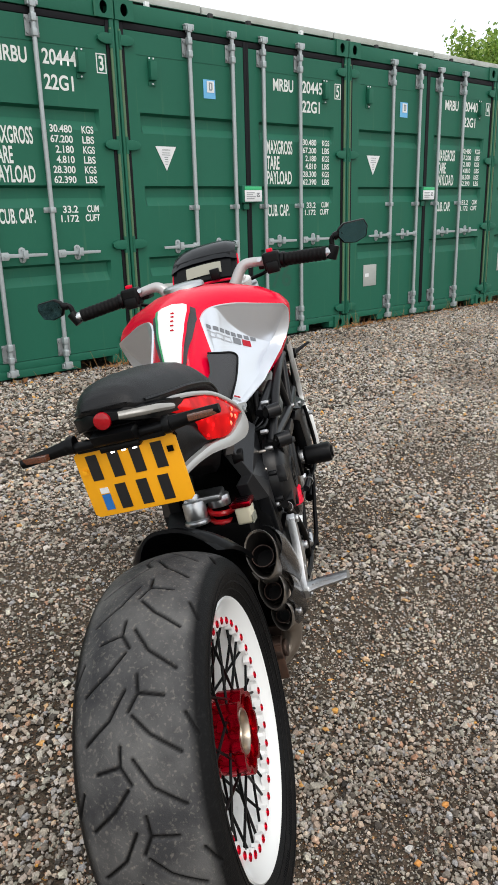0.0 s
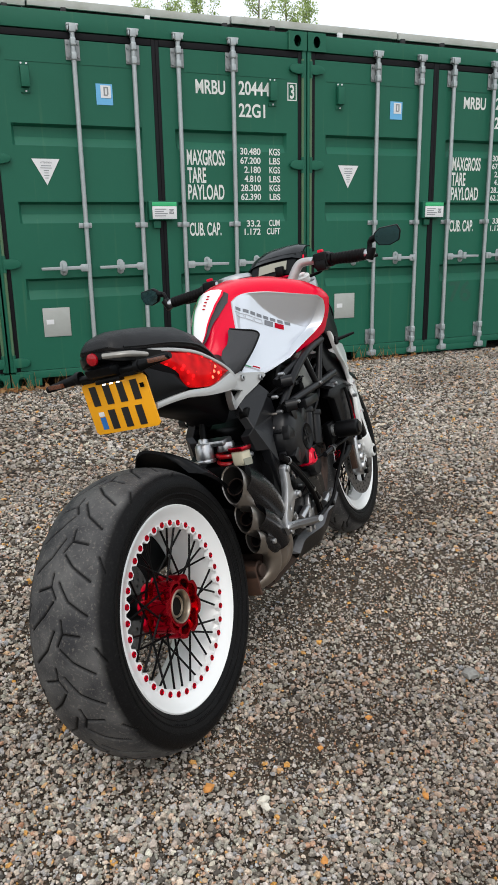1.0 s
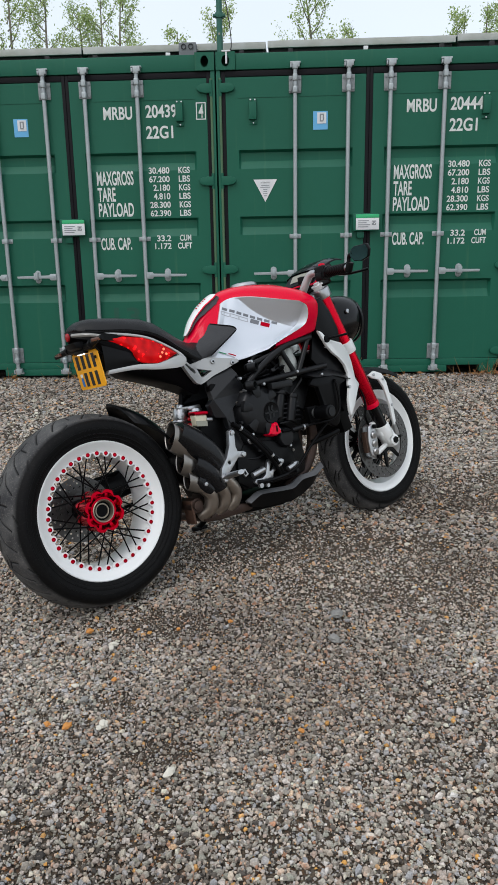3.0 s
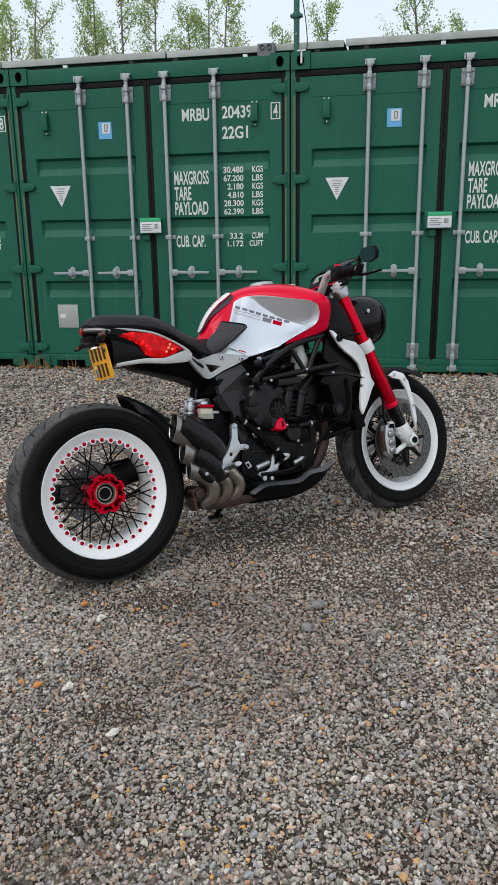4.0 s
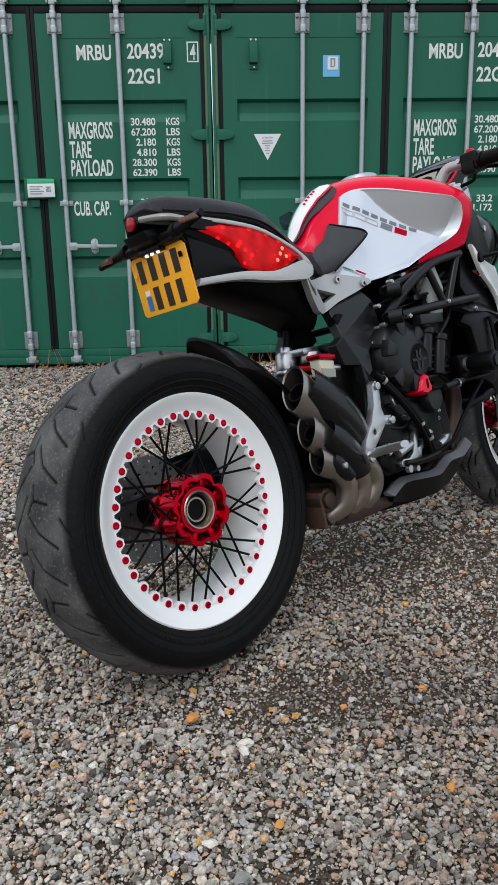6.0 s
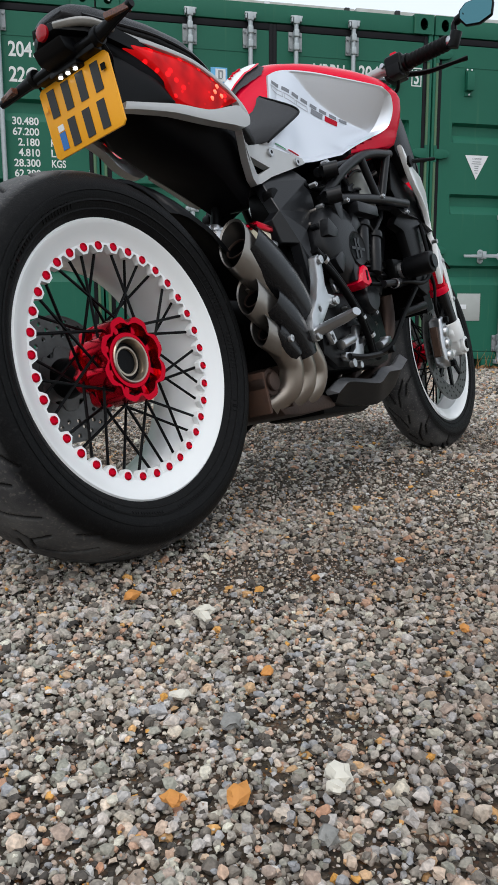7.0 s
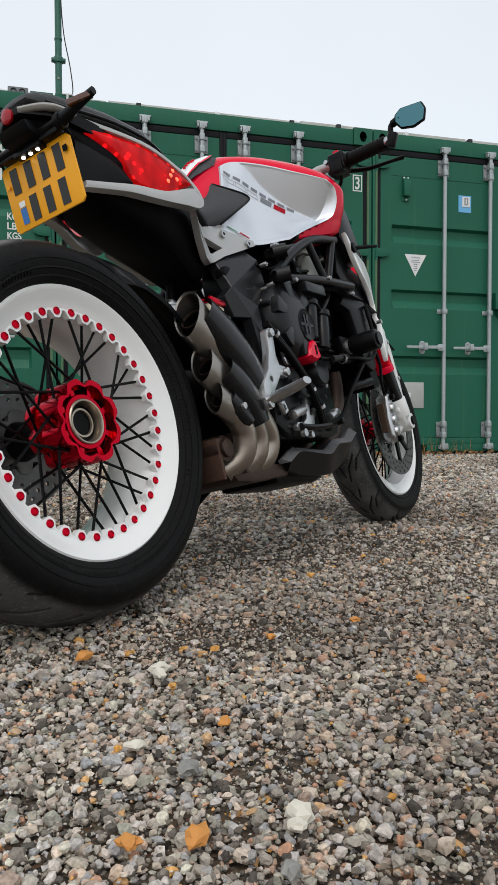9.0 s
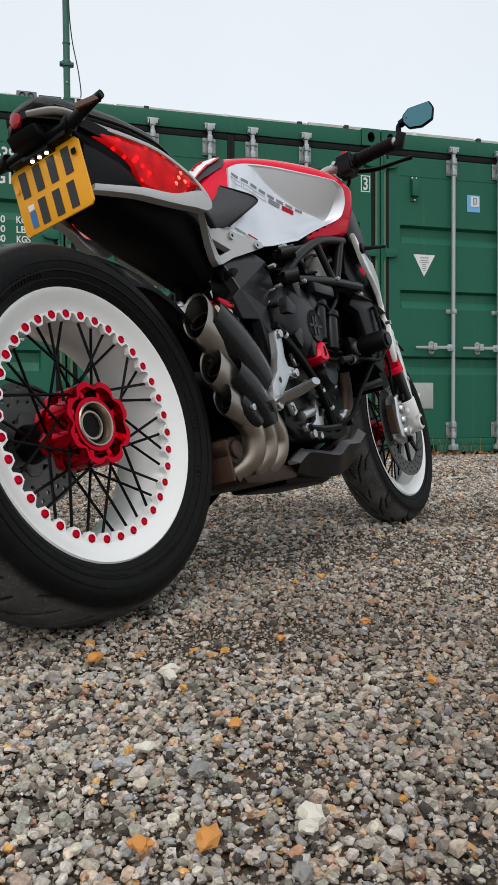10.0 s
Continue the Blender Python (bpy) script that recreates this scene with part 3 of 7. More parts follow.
    words("PAYLOAD", dr, STENCIL, 1.434, 1.357, 0.112, 0.297, Y)
    words("CUB. CAP.", dr, STENCIL, 1.436, 1.088, 0.1, 0.262, Y)
    for i, (t, u) in enumerate((("30.480", "KGS"), ("67.200", "LBS"), ("2.180", "KGS"), ("4.810", "LBS"), ("28.300", "KGS"), ("62.390", "LBS"))):
        z = 1.692 - 0.0675 * i
        w = 0.172 if len(t) == 6 else 0.14
        words(t, dr, STENCIL, 2.043 - w, z, 0.05, w, Y)
        words(u, dr, STENCIL, 2.118, z, 0.05, 0.094, Y)
    words("33.2", dr, STENCIL, 1.915, 1.152, 0.05, 0.12, Y)
    words("CUM", dr, STENCIL, 2.11, 1.154, 0.05, 0.095, Y)
    words("1.172", dr, STENCIL, 1.895, 1.088, 0.05, 0.14, Y)
    words("CUFT", dr, STENCIL, 2.09, 1.09, 0.05, 0.12, Y)
    part("check_frame", slab([(2.280, 2.098), (2.360, 2.098), (2.360, 2.228), (2.280, 2.228)], -0.0022, -0.001, holes=[[(2.288, 2.106), (2.352, 2.106), (2.352, 2.220), (2.288, 2.220)]]), STENCIL, dr)
    return tagged(c, "dark green steel storage container with closed double doors", "container", "row of storage containers")


first = build_container()
NUMBERS = {-3: ("204417", "1"), -2: ("204422", "8"), -1: ("204395", "4"), 0: ("204443", "3"), 1: ("204450", "5"), 2: ("204408", "4"), 3: ("204431", "6"), 4: ("204429", "7")}
units = {}
for i in NUMBERS:
    units[i] = first if i == 0 else copy_thing(first, pose(i * PITCH, 0, 0))
for i, (num, chk) in NUMBERS.items():
    dr = [o for o in units[i].children if o.name.startswith("door")][1]
    words(num, dr, STENCIL, 1.868, 2.120, 0.098, 0.305, -0.0015, name="serial_lettering")
    words(chk, dr, STENCIL, 2.301, 2.113, 0.1, 0.038, -0.0015, name="check_digit")

# ---- motorcycle materials ----
RED = material("red_lacquer", (0.70, 0.0012, 0.030), 0.22, 0.0, 0.05, 60, coat=0.12, spec=0.12, col2=(0.62, 0.001, 0.024))
SILVER = material("silver_lacquer", (0.70, 0.725, 0.77), 0.36, 0.72, 0.05, 400, coat=0.3, col2=(0.64, 0.665, 0.71), bigvar=0.05)
WHITE = material("white_lacquer", (0.80, 0.81, 0.80), 0.3, 0, 0.08, 40, coat=0.6, col2=(0.70, 0.71, 0.70), bigvar=0.05)
PEARL = material("pearl_grey_cast", (0.43, 0.435, 0.43), 0.38, 0.3, 0.12, 60, coat=0.2, col2=(0.36, 0.365, 0.36))
SATIN = material("satin_black_plastic", (0.0024, 0.0026, 0.003), 0.34, 0, 0.3, 90, 0.10, 400, spec=0.15, col2=(0.004, 0.0042, 0.005))
SATIN_GREY = material("satin_dark_grey", (0.0065, 0.0068, 0.0078), 0.30, 0.0, 0.3, 90, 0.10, 300, spec=0.24, col2=(0.008, 0.0084, 0.0095))
BARLENS = material("clear_lamp_strip", (0.30, 0.29, 0.265), 0.25, 0, 0.3, 80, coat=0.4, col2=(0.11, 0.105, 0.095))
TAILBLACK = material("tail_black", (0.0022, 0.0022, 0.003), 0.5, 0, 0.1, 40, spec=0.10)
GLOSS = material("gloss_black", (0.0016, 0.0016, 0.0022), 0.2, 0, 0.1, 40, spec=0.28)
DEEP = material("deep_black_metal", (0.002, 0.002, 0.0023), 0.4, 0.0, 0.3, 60, 0.2, 200, spec=0.09)
ENGINE = material("engine_black", (0.0022, 0.0023, 0.0027), 0.32, 0.0, 0.3, 60, 0.2, 160, spec=0.13, col2=(0.0045, 0.0045, 0.005))
LEATHER = material("black_seat_leather", (0.0055, 0.0055, 0.0062), 0.42, 0, 0.25, 120, 0.4, 600, spec=0.3, col2=(0.009, 0.009, 0.0098))
GRAPHITE = material("satin_graphite", (0.0075, 0.008, 0.0095), 0.34, 0.0, 0.25, 90, 0.10, 300, spec=0.36, col2=(0.011, 0.0115, 0.013))
# Pan edge paler than the black pan: sky sheen painted into the colour.
PANEDGE = material("painted_sheen_edge", (0.17, 0.173, 0.18), 0.4, 0.0, 0.3, 90, 0.10, 300, spec=0.5, col2=(0.03, 0.031, 0.034))
PAD = material("grey_grip_cloth", (0.045, 0.046, 0.050), 0.6, 0, 0.3, 300, 0.7, 900, spec=0.3, col2=(0.05, 0.052, 0.055))
ALU = material("cast_aluminium", (0.52, 0.53, 0.54), 0.30, 0.95, 0.25, 60, 0.2, 250, col2=(0.38, 0.39, 0.40))
STEEL = material("brushed_steel", (0.33, 0.31, 0.285), 0.28, 0.92, 0.35, 30, 0.12, 300, col2=(0.20, 0.18, 0.16), big=9, bigvar=0.3)
TITAN = material("exhaust_steel", (0.44, 0.405, 0.365), 0.32, 0.9, 0.4, 22, 0.12, 200, col2=(0.29, 0.245, 0.205), big=7, bigvar=0.45)
BURNT = material("heat_stained_steel", (0.095, 0.058, 0.042), 0.5, 0.8, 0.6, 18, 0.3, 150, col2=(0.05, 0.036, 0.032), big=10, bigvar=0.5)
CARBON = material("carbon_weave", (0.003, 0.003, 0.0035), 0.2, 0.0, 0.9, 350, 0.2, 500, coat=0.16, spec=0.18, col2=(0.010, 0.010, 0.011))
ANOD = material("red_anodised", (0.50, 0.001, 0.016), 0.2, 0.93, 0.15, 60, spec=0.15, col2=(0.38, 0.0008, 0.010))
FORKRED = material("red_anodised_tube", (0.72, 0.002, 0.022), 0.24, 0.75, 0.1, 60, spec=0.2, col2=(0.60, 0.0015, 0.016))
BRONZE = material("bearing_bronze", (0.40, 0.34, 0.27), 0.3, 0.9, 0.3, 60, col2=(0.25, 0.21, 0.17))
DISCM = material("disc_steel", (0.13, 0.128, 0.125), 0.36, 0.7, 0.4, 80, 0.2, 400, col2=(0.045, 0.044, 0.042))
# Steel with the shade inside the silencer tips put into its colour.
SHADE_STEEL = material("shaded_steel", (0.085, 0.080, 0.074), 0.36, 0.9, 0.4, 40, 0.1, 300, col2=(0.045, 0.042, 0.040))
RUST = material("dark_rust", (0.055, 0.030, 0.020), 0.7, 0.3, 0.6, 50, 0.3, col2=(0.10, 0.045, 0.025))
PADDLE = material("rusty_pad", (0.075, 0.04, 0.025), 0.7, 0.3, 0.5, 60, 0.3)
YELLOW = material("reflective_yellow", (0.92, 0.41, 0.010), 0.4, 0, 0.06, 60, coat=0.15, spec=0.3, col2=(0.84, 0.36, 0.008))
BLACKINK = material("plate_black", (0.012, 0.012, 0.014), 0.4)
BLUEBAND = material("plate_blue", (0.02, 0.16, 0.50), 0.4)
CREAM = material("display_cream", (0.30, 0.30, 0.24), 0.25, 0, 0.1, 40)
AMBER = material("amber_lens", (0.04, 0.02, 0.012), 0.25, 0, 0.8, 500, coat=0.3, col2=(0.20, 0.06, 0.03))
FLUID = material("reservoir_plastic", (0.60, 0.56, 0.42), 0.4, 0, 0.15, 40, col2=(0.5, 0.45, 0.32))
REDRUB = material("red_spring", (0.55, 0.01, 0.015), 0.35, 0, 0.1, 40, coat=0.4)
DECAL_G = material("decal_grey", (0.17, 0.18, 0.20), 0.45)
DECAL_P = material("decal_pale", (0.42, 0.43, 0.46), 0.45)
DECAL_GREEN = material("decal_green", (0.02, 0.28, 0.10), 0.4)
REFLECT = material("red_reflector", (0.34, 0.002, 0.008), 0.12, 0, 0.3, 300, coat=0.3, spec=0.3)
LAMPLED = material("lit_red_led", (1.0, 0.16, 0.08), 0.4, emit=1.1)
LED = material("lit_white_led", (1.0, 0.98, 0.9), 0.4, emit=3.0)


def rubber():
    m = material("tyre_rubber", (0.0032, 0.0032, 0.0036), 0.5, 0, 0.4, 45, 0.35, 420, spec=0.09, col2=(0.0065, 0.0064, 0.0064), big=7, bigvar=0.4)
    n, l = m.node_tree.nodes, m.node_tree.links
    b = n["Principled BSDF"]
    old = b.inputs["Base Color"].links[0].from_socket
    tc = n["Texture Coordinate"]
    dust = n.new("ShaderNodeTexNoise")
    dust.inputs["Scale"].default_value = 190
    dust.inputs["Detail"].default_value = 8
    l.new(tc.outputs["Object"], dust.inputs["Vector"])
    rp = n.new("ShaderNodeValToRGB")
    rp.color_ramp.elements[0].position, rp.color_ramp.elements[0].color = 0.55, (0, 0, 0, 1)
    rp.color_ramp.elements[1].position, rp.color_ramp.elements[1].color = 0.74, (0.40, 0.40, 0.40, 1)
    l.new(dust.outputs["Fac"], rp.inputs["Fac"])
    mx = n.new("ShaderNodeMix")
    mx.data_type = "RGBA"
    l.new(rp.outputs[0], mx.inputs["Factor"])
    l.new(old, mx.inputs["A"])
    mx.inputs["B"].default_value = (0.022, 0.0215, 0.021, 1)
    at_wear = n.new("ShaderNodeAttribute")
    at_wear.attribute_name = "wear"
    scuff = n.new("ShaderNodeTexNoise")
    scuff.inputs["Scale"].default_value = 14
    scuff.inputs["Detail"].default_value = 7
    l.new(tc.outputs["Object"], scuff.inputs["Vector"])
    sr = n.new("ShaderNodeValToRGB")
    sr.color_ramp.elements[0].position, sr.color_ramp.elements[0].color = 0.35, (0.036, 0.036, 0.038, 1)
    sr.color_ramp.elements[1].position, sr.color_ramp.elements[1].color = 0.70, (0.105, 0.103, 0.100, 1)
    l.new(scuff.outputs["Fac"], sr.inputs["Fac"])
    dustier = n.new("ShaderNodeMix")
    dustier.data_type = "RGBA"
    l.new(rp.outputs[0], dustier.inputs["Factor"])
    l.new(sr.outputs[0], dustier.inputs["A"])
    dustier.inputs["B"].default_value = (0.26, 0.235, 0.20, 1)
    tread = n.new("ShaderNodeMix")
    tread.data_type = "RGBA"
    l.new(at_wear.outputs["Fac"], tread.inputs["Factor"])
    l.new(mx.outputs["Result"], tread.inputs["A"])
    l.new(dustier.outputs["Result"], tread.inputs["B"])
    l.new(tread.outputs["Result"], b.inputs["Base Color"])
    return m


def lens():
    """A lit red tail lamp with diodes behind the lens."""
    m = material("tail_lamp_lens", (0.30, 0.0006, 0.002), 0.12, 0, 0.2, 50, spec=0.16)
    n, l = m.node_tree.nodes, m.node_tree.links
    b = n["Principled BSDF"]
    tc = n["Texture Coordinate"]
    mp = n.new("ShaderNodeMapping")
    mp.inputs["Rotation"].default_value = (0, radians(-38), 0)
    mp.inputs["Scale"].default_value = (46, 10, 26)
    l.new(tc.outputs["Object"], mp.inputs["Vector"])
    wash = n.new("ShaderNodeTexNoise")
    wash.inputs["Scale"].default_value = 1.0
    wash.inputs["Detail"].default_value = 1.0
    l.new(mp.outputs[0], wash.inputs["Vector"])
    rp = n.new("ShaderNodeValToRGB")
    rp.color_ramp.elements[0].position, rp.color_ramp.elements[0].color = 0.3, (0.10, 0.10, 0.10, 1)
    rp.color_ramp.elements[1].position, rp.color_ramp.elements[1].color = 0.7, (0.42, 0.42, 0.42, 1)
    l.new(wash.outputs["Fac"], rp.inputs["Fac"])
    # small diodes shining through the lens
    cell = n.new("ShaderNodeTexVoronoi")
    cell.inputs["Scale"].default_value = 52
    l.new(tc.outputs["Object"], cell.inputs["Vector"])
    spot = n.new("ShaderNodeMapRange")
    spot.interpolation_type = "SMOOTHSTEP"
    spot.inputs["From Min"].default_value = 0.30
    spot.inputs["From Max"].default_value = 0.12
    spot.inputs["To Min"].default_value = 0.0
    spot.inputs["To Max"].default_value = 1.1
    l.new(cell.outputs["Distance"], spot.inputs["Value"])
    total = n.new("ShaderNodeMath")
    total.operation = "ADD"
    l.new(rp.outputs[0], total.inputs[0])
    l.new(spot.outputs[0], total.inputs[1])
    b.inputs["Emission Color"].default_value = (1.0, 0.006, 0.008, 1)
    l.new(total.outputs[0], b.inputs["Emission Strength"])
    return m


RUBBER = rubber()
LENS = lens()
MIRROR = material("mirror_glass", (0.07, 0.17, 0.20), 0.04, 1.0, 0.02, 20)
SMOKE = material("smoked_screen", (0.002, 0.0025, 0.004), 0.16, 0, 0.1, 30, spec=0.14)

# ---- motorcycle ----
AZ, LEANS = radians(42.87), radians(13.0)
ahead = Vector((math.cos(AZ), math.sin(AZ), 0))
side_l = Vector((-math.sin(AZ), math.cos(AZ), 0))
left2 = side_l * math.cos(LEANS) - Vector((0, 0, 1)) * math.sin(LEANS)
up2 = Vector((0, 0, 1)) * math.cos(LEANS) + side_l * math.sin(LEANS)
hub_at = Vector((-0.0325, -4.3165, 0.3045)) + left2 * 0.078
bike = new("motorcycle")
bike.matrix_world = Matrix(((ahead.x, left2.x, up2.x, hub_at.x), (ahead.y, left2.y, up2.y, hub_at.y), (ahead.z, left2.z, up2.z, hub_at.z), (0, 0, 0, 1)))
tagged(bike, "red and silver naked motorcycle leaning on its side stand on gravel", "motorcycle")
FRONT = Vector((1.332, 0.005, -0.017))


def at(bm, v):
    return moved(bm, Matrix.Translation(v))


def mirror_y(bm):
    bmesh.ops.scale(bm, vec=(1, -1, 1), verts=bm.verts)
    bmesh.ops.reverse_faces(bm, faces=bm.faces)
    return bm


def lerp_table(x, xs, ys):
    return float(np.interp(x, xs, ys))


def smooth_table(x, xs, ys):
    """Like lerp_table, but without kinks."""
    if x <= xs[0] or x >= xs[-1]:
        return lerp_table(x, xs, ys)
    i = max(k for k in range(len(xs) - 1) if xs[k] <= x)

    def slope(k):
        a, b = max(k - 1, 0), min(k + 1, len(xs) - 1)
        return (ys[b] - ys[a]) / (xs[b] - xs[a])
    h = xs[i + 1] - xs[i]
    t = (x - xs[i]) / h
    return (2 * t ** 3 - 3 * t * t + 1) * ys[i] + (t ** 3 - 2 * t * t + t) * h * slope(i) + (3 * t * t - 2 * t ** 3) * ys[i + 1] + (t ** 3 - t * t) * h * slope(i + 1)


def tyre_mesh(name, prof, grooves, period_count, n_u, depth, rows=170):
    """A tyre as one fine sheet; prof: (y, r) across, grooves: lines in metres along and across the tread."""
    pr = np.array([(p.x, p.y) for p in smooth_path([(a, b, 0) for a, b in prof], 10)])
    seg = np.hypot(*np.diff(pr, axis=0).T)
    s = np.concatenate([[0], np.cumsum(seg)])
    mid = s[np.argmax(pr[:, 1])]
    fine = np.linspace(0, s[-1], rows)
    yy, rr = np.interp(fine, s, pr[:, 0]), np.interp(fine, s, pr[:, 1])
    v = fine - mid
    rmax = rr.max()
    per = TAU * rmax / period_count
    u = np.arange(n_u) / n_u * TAU * rmax
    U, V = np.meshgrid(u, v, indexing="ij")
    dist = np.full(U.shape, 9.0)
    for line, sgn, shift in grooves:
        for (u0, v0), (u1, v1) in zip(line, line[1:]):
            Uw = (U - shift - (u0 + u1) / 2 + per / 2) % per - per / 2 + (u0 + u1) / 2
            du, dv = u1 - u0, (v1 - v0) * sgn
            t = np.clip(((Uw - u0) * du + (V - v0 * sgn) * dv) / (du * du + dv * dv), 0, 1)
            dist = np.minimum(dist, np.hypot(Uw - u0 - t * du, V - v0 * sgn - t * dv))
    cut = depth * np.clip((0.0036 - dist) / 0.0024, 0, 1)
    R = rr[None, :] - cut
    th = U / rmax
    X, Z = R * np.cos(th), R * np.sin(th)
    Y = np.broadcast_to(yy[None, :], X.shape)
    verts = np.stack([X, Y, Z], -1).reshape(-1, 3)
    a, b = n_u, len(fine)
    i, j = np.meshgrid(np.arange(a), np.arange(b - 1), indexing="ij")
    k = (i + 1) % a
    faces = np.stack([i * b + j, k * b + j, k * b + j + 1, i * b + j + 1], -1).reshape(-1, 4)
    me = bpy.data.meshes.new(name)
    me.from_pydata(verts.tolist(), [], faces.tolist())
    me.polygons.foreach_set("use_smooth", [True] * len(me.polygons))
    me.materials.append(RUBBER)
    band = np.clip((v.max() * 0.52 - np.abs(v)) / 0.014, 0, 1)[None, :]
    wear = band * np.clip((dist - 0.0014) / 0.0020, 0, 1)
    me.attributes.new("wear", "FLOAT", "POINT").data.foreach_set("value", wear.astype(np.float32).ravel())
    me.update()
    return me


REAR_GROOVES = []
for sgn, sh in ((-1, 0.0), (1, 0.087)):
    for line in ([(0, 0.014), (0.024, 0.012)], [(0, 0.014), (-0.006, 0.048)], [(0, 0.014), (-0.022, 0.001)], [(-0.028, 0.006), (-0.052, 0.028), (-0.078, 0.066)], [(-0.080, 0.004), (-0.115, 0.026), (-0.142, 0.064)], [(-0.03, 0.075), (-0.06, 0.09)]):
        REAR_GROOVES.append(([(-a, b) for a, b in line], sgn, sh))
FRONT_GROOVES = []
for sgn, sh in ((-1, 0.0), (1, 0.075)):
    for line in ([(0, 0.004), (-0.04, 0.012), (-0.075, 0.034)], [(-0.03, 0.03), (-0.06, 0.04), (-0.08, 0.062)], [(-0.09, 0.006), (-0.12, 0.014)]):
        FRONT_GROOVES.append((line, sgn, sh))


def lobed(r, dip, lobes, n=72):
    return [((r - dip * (0.5 + 0.5 * math.cos(lobes * TAU * k / n)) ** 3) * math.cos(TAU * k / n), (r - dip * (0.5 + 0.5 * math.cos(lobes * TAU * k / n)) ** 3) * math.sin(TAU * k / n)) for k in range(n)]


def wheel(name, centre, half, r_out, tyre_prof, grooves, periods, bolts, label, hub_half):
    """A white spoked wheel: rim, tyre, hub, spokes and rim bolts; its outer face looks to -y."""
    h = half
    prof = [(-h, r_out), (-h - 0.003, r_out - 0.004), (-h - 0.001, r_out - 0.010), (-h + 0.007, r_out - 0.019), (-h + 0.011, r_out - 0.032), (-h + 0.013, r_out - 0.036), (-h + 0.024, r_out - 0.040), (-h + 0.034, r_out - 0.046), (0, r_out - 0.052), (h - 0.034, r_out - 0.046), (h - 0.02, r_out - 0.036), (h - 0.006, r_out - 0.018), (h + 0.002, r_out - 0.006), (h, r_out), (h - 0.008, r_out - 0.001), (h - 0.012, r_out - 0.014), (0, r_out - 0.030), (-h + 0.014, r_out - 0.014), (-h + 0.008, r_out - 0.001)]
    w = part(name, at(lathe(prof, 96, closed=True), centre), WHITE, bike, label, angle=30)
    ty = new("tyre", tyre_mesh("tyre", tyre_prof, grooves, periods, 900 if half > 0.06 else 360, 0.004, 160 if half > 0.06 else 80))
    ty.parent = w
    for rr, yy in ((r_out + 0.010, tyre_prof[2][0] - 0.0006), (tyre_prof[4][1] - 0.004, tyre_prof[4][0] - 0.0006), (tyre_prof[3][1] - 0.004, tyre_prof[3][0] + 0.0008)):
        part("sidewall_rib", at(lathe([(yy + 0.004, rr - 0.0022), (yy - 0.0006, rr - 0.0014), (yy - 0.0006, rr + 0.0014), (yy + 0.004, rr + 0.0022)], 96, closed=True), centre), RUBBER, w)
    ty.location = centre
    tagged(ty, "black grooved road tyre with dusty tread")
    rb = r_out - 0.0365
    yb = -h + 0.013 if half > 0.06 else 0.006
    bolt = None
    nv = bolts * 12
    teeth = []
    for k in range(nv):
        t = (k / 12) % 1.0
        out = 0.5 - 0.5 * math.cos(TAU * t)
        rr = rb - 0.0015 - 0.0115 * min(1.0, max(0.0, out * 1.5 - 0.12)) ** 0.7
        teeth.append((rr * math.cos(TAU * k / nv), rr * math.sin(TAU * k / nv)))
    outer = [((rb + 0.007) * math.cos(TAU * k / 96), (rb + 0.007) * math.sin(TAU * k / 96)) for k in range(96)]
    part("rim_flange", at(slab(outer, yb - 0.0008, yb + 0.010, 0.0, holes=[teeth]), centre), WHITE, w, angle=25)
    part("bolt_collar", at(lathe([(yb + 0.002, rb + 0.0095), (yb - 0.0004, rb + 0.0085), (yb - 0.0004, rb + 0.0055), (yb + 0.002, rb + 0.005)], 96, closed=True), centre), WHITE, w)
    for k in range(bolts):
        a = TAU * (k + 0.5) / bolts
        m = Matrix.Translation(centre) @ Matrix.Rotation(-a, 4, "Y")
        if bolt is None:
            bolt = part("rim_bolt", lathe([(yb - 0.0008, 0.0066), (yb - 0.0026, 0.0062), (yb - 0.0030, 0.0048), (yb - 0.0016, 0.0040), (yb - 0.0014, 0.0003)], 14), ANOD, w)
            bolt.data.transform(Matrix.Translation((rb - 0.003, 0, 0)))
            bolt.matrix_basis = m
        else:
            share("rim_bolt", bolt, w, m)
    inner = 0.050
    kinds = [(-hub_half * 1.05, 1), (-hub_half * 0.28, -1)]
    made = {}
    for k in range(bolts):
        a = TAU * (k + 0.5) / bolts
        yk, tw = kinds[k % 2]
        sw = tw if (k // 2) % 2 else -tw
        key = (k % 2, sw)
        m = Matrix.Translation(centre) @ Matrix.Rotation(-a, 4, "Y")
        if key not in made:
            off = sw * radians(62)
            made[key] = part("spoke", rod((rb - 0.006, yb + 0.008, 0), (inner * math.cos(off), yk, inner * math.sin(off)), 0.0024, n=6), DEEP, w)
            made[key].matrix_basis = m
        else:
            share("spoke", made[key], w, m)
    return w


REAR_TYRE = [(y, 0.204 + 0.955 * (r - 0.204)) for y, r in [(-0.074, 0.204), (-0.078, 0.214), (-0.086, 0.226), (-0.094, 0.243), (-0.0965, 0.258), (-0.092, 0.272), (-0.078, 0.286), (-0.055, 0.2965), (-0.028, 0.3035), (0, 0.306), (0.028, 0.3035), (0.055, 0.2965), (0.078, 0.286), (0.092, 0.272), (0.0965, 0.258), (0.094, 0.243), (0.086, 0.226), (0.078, 0.214), (0.074, 0.204)]]
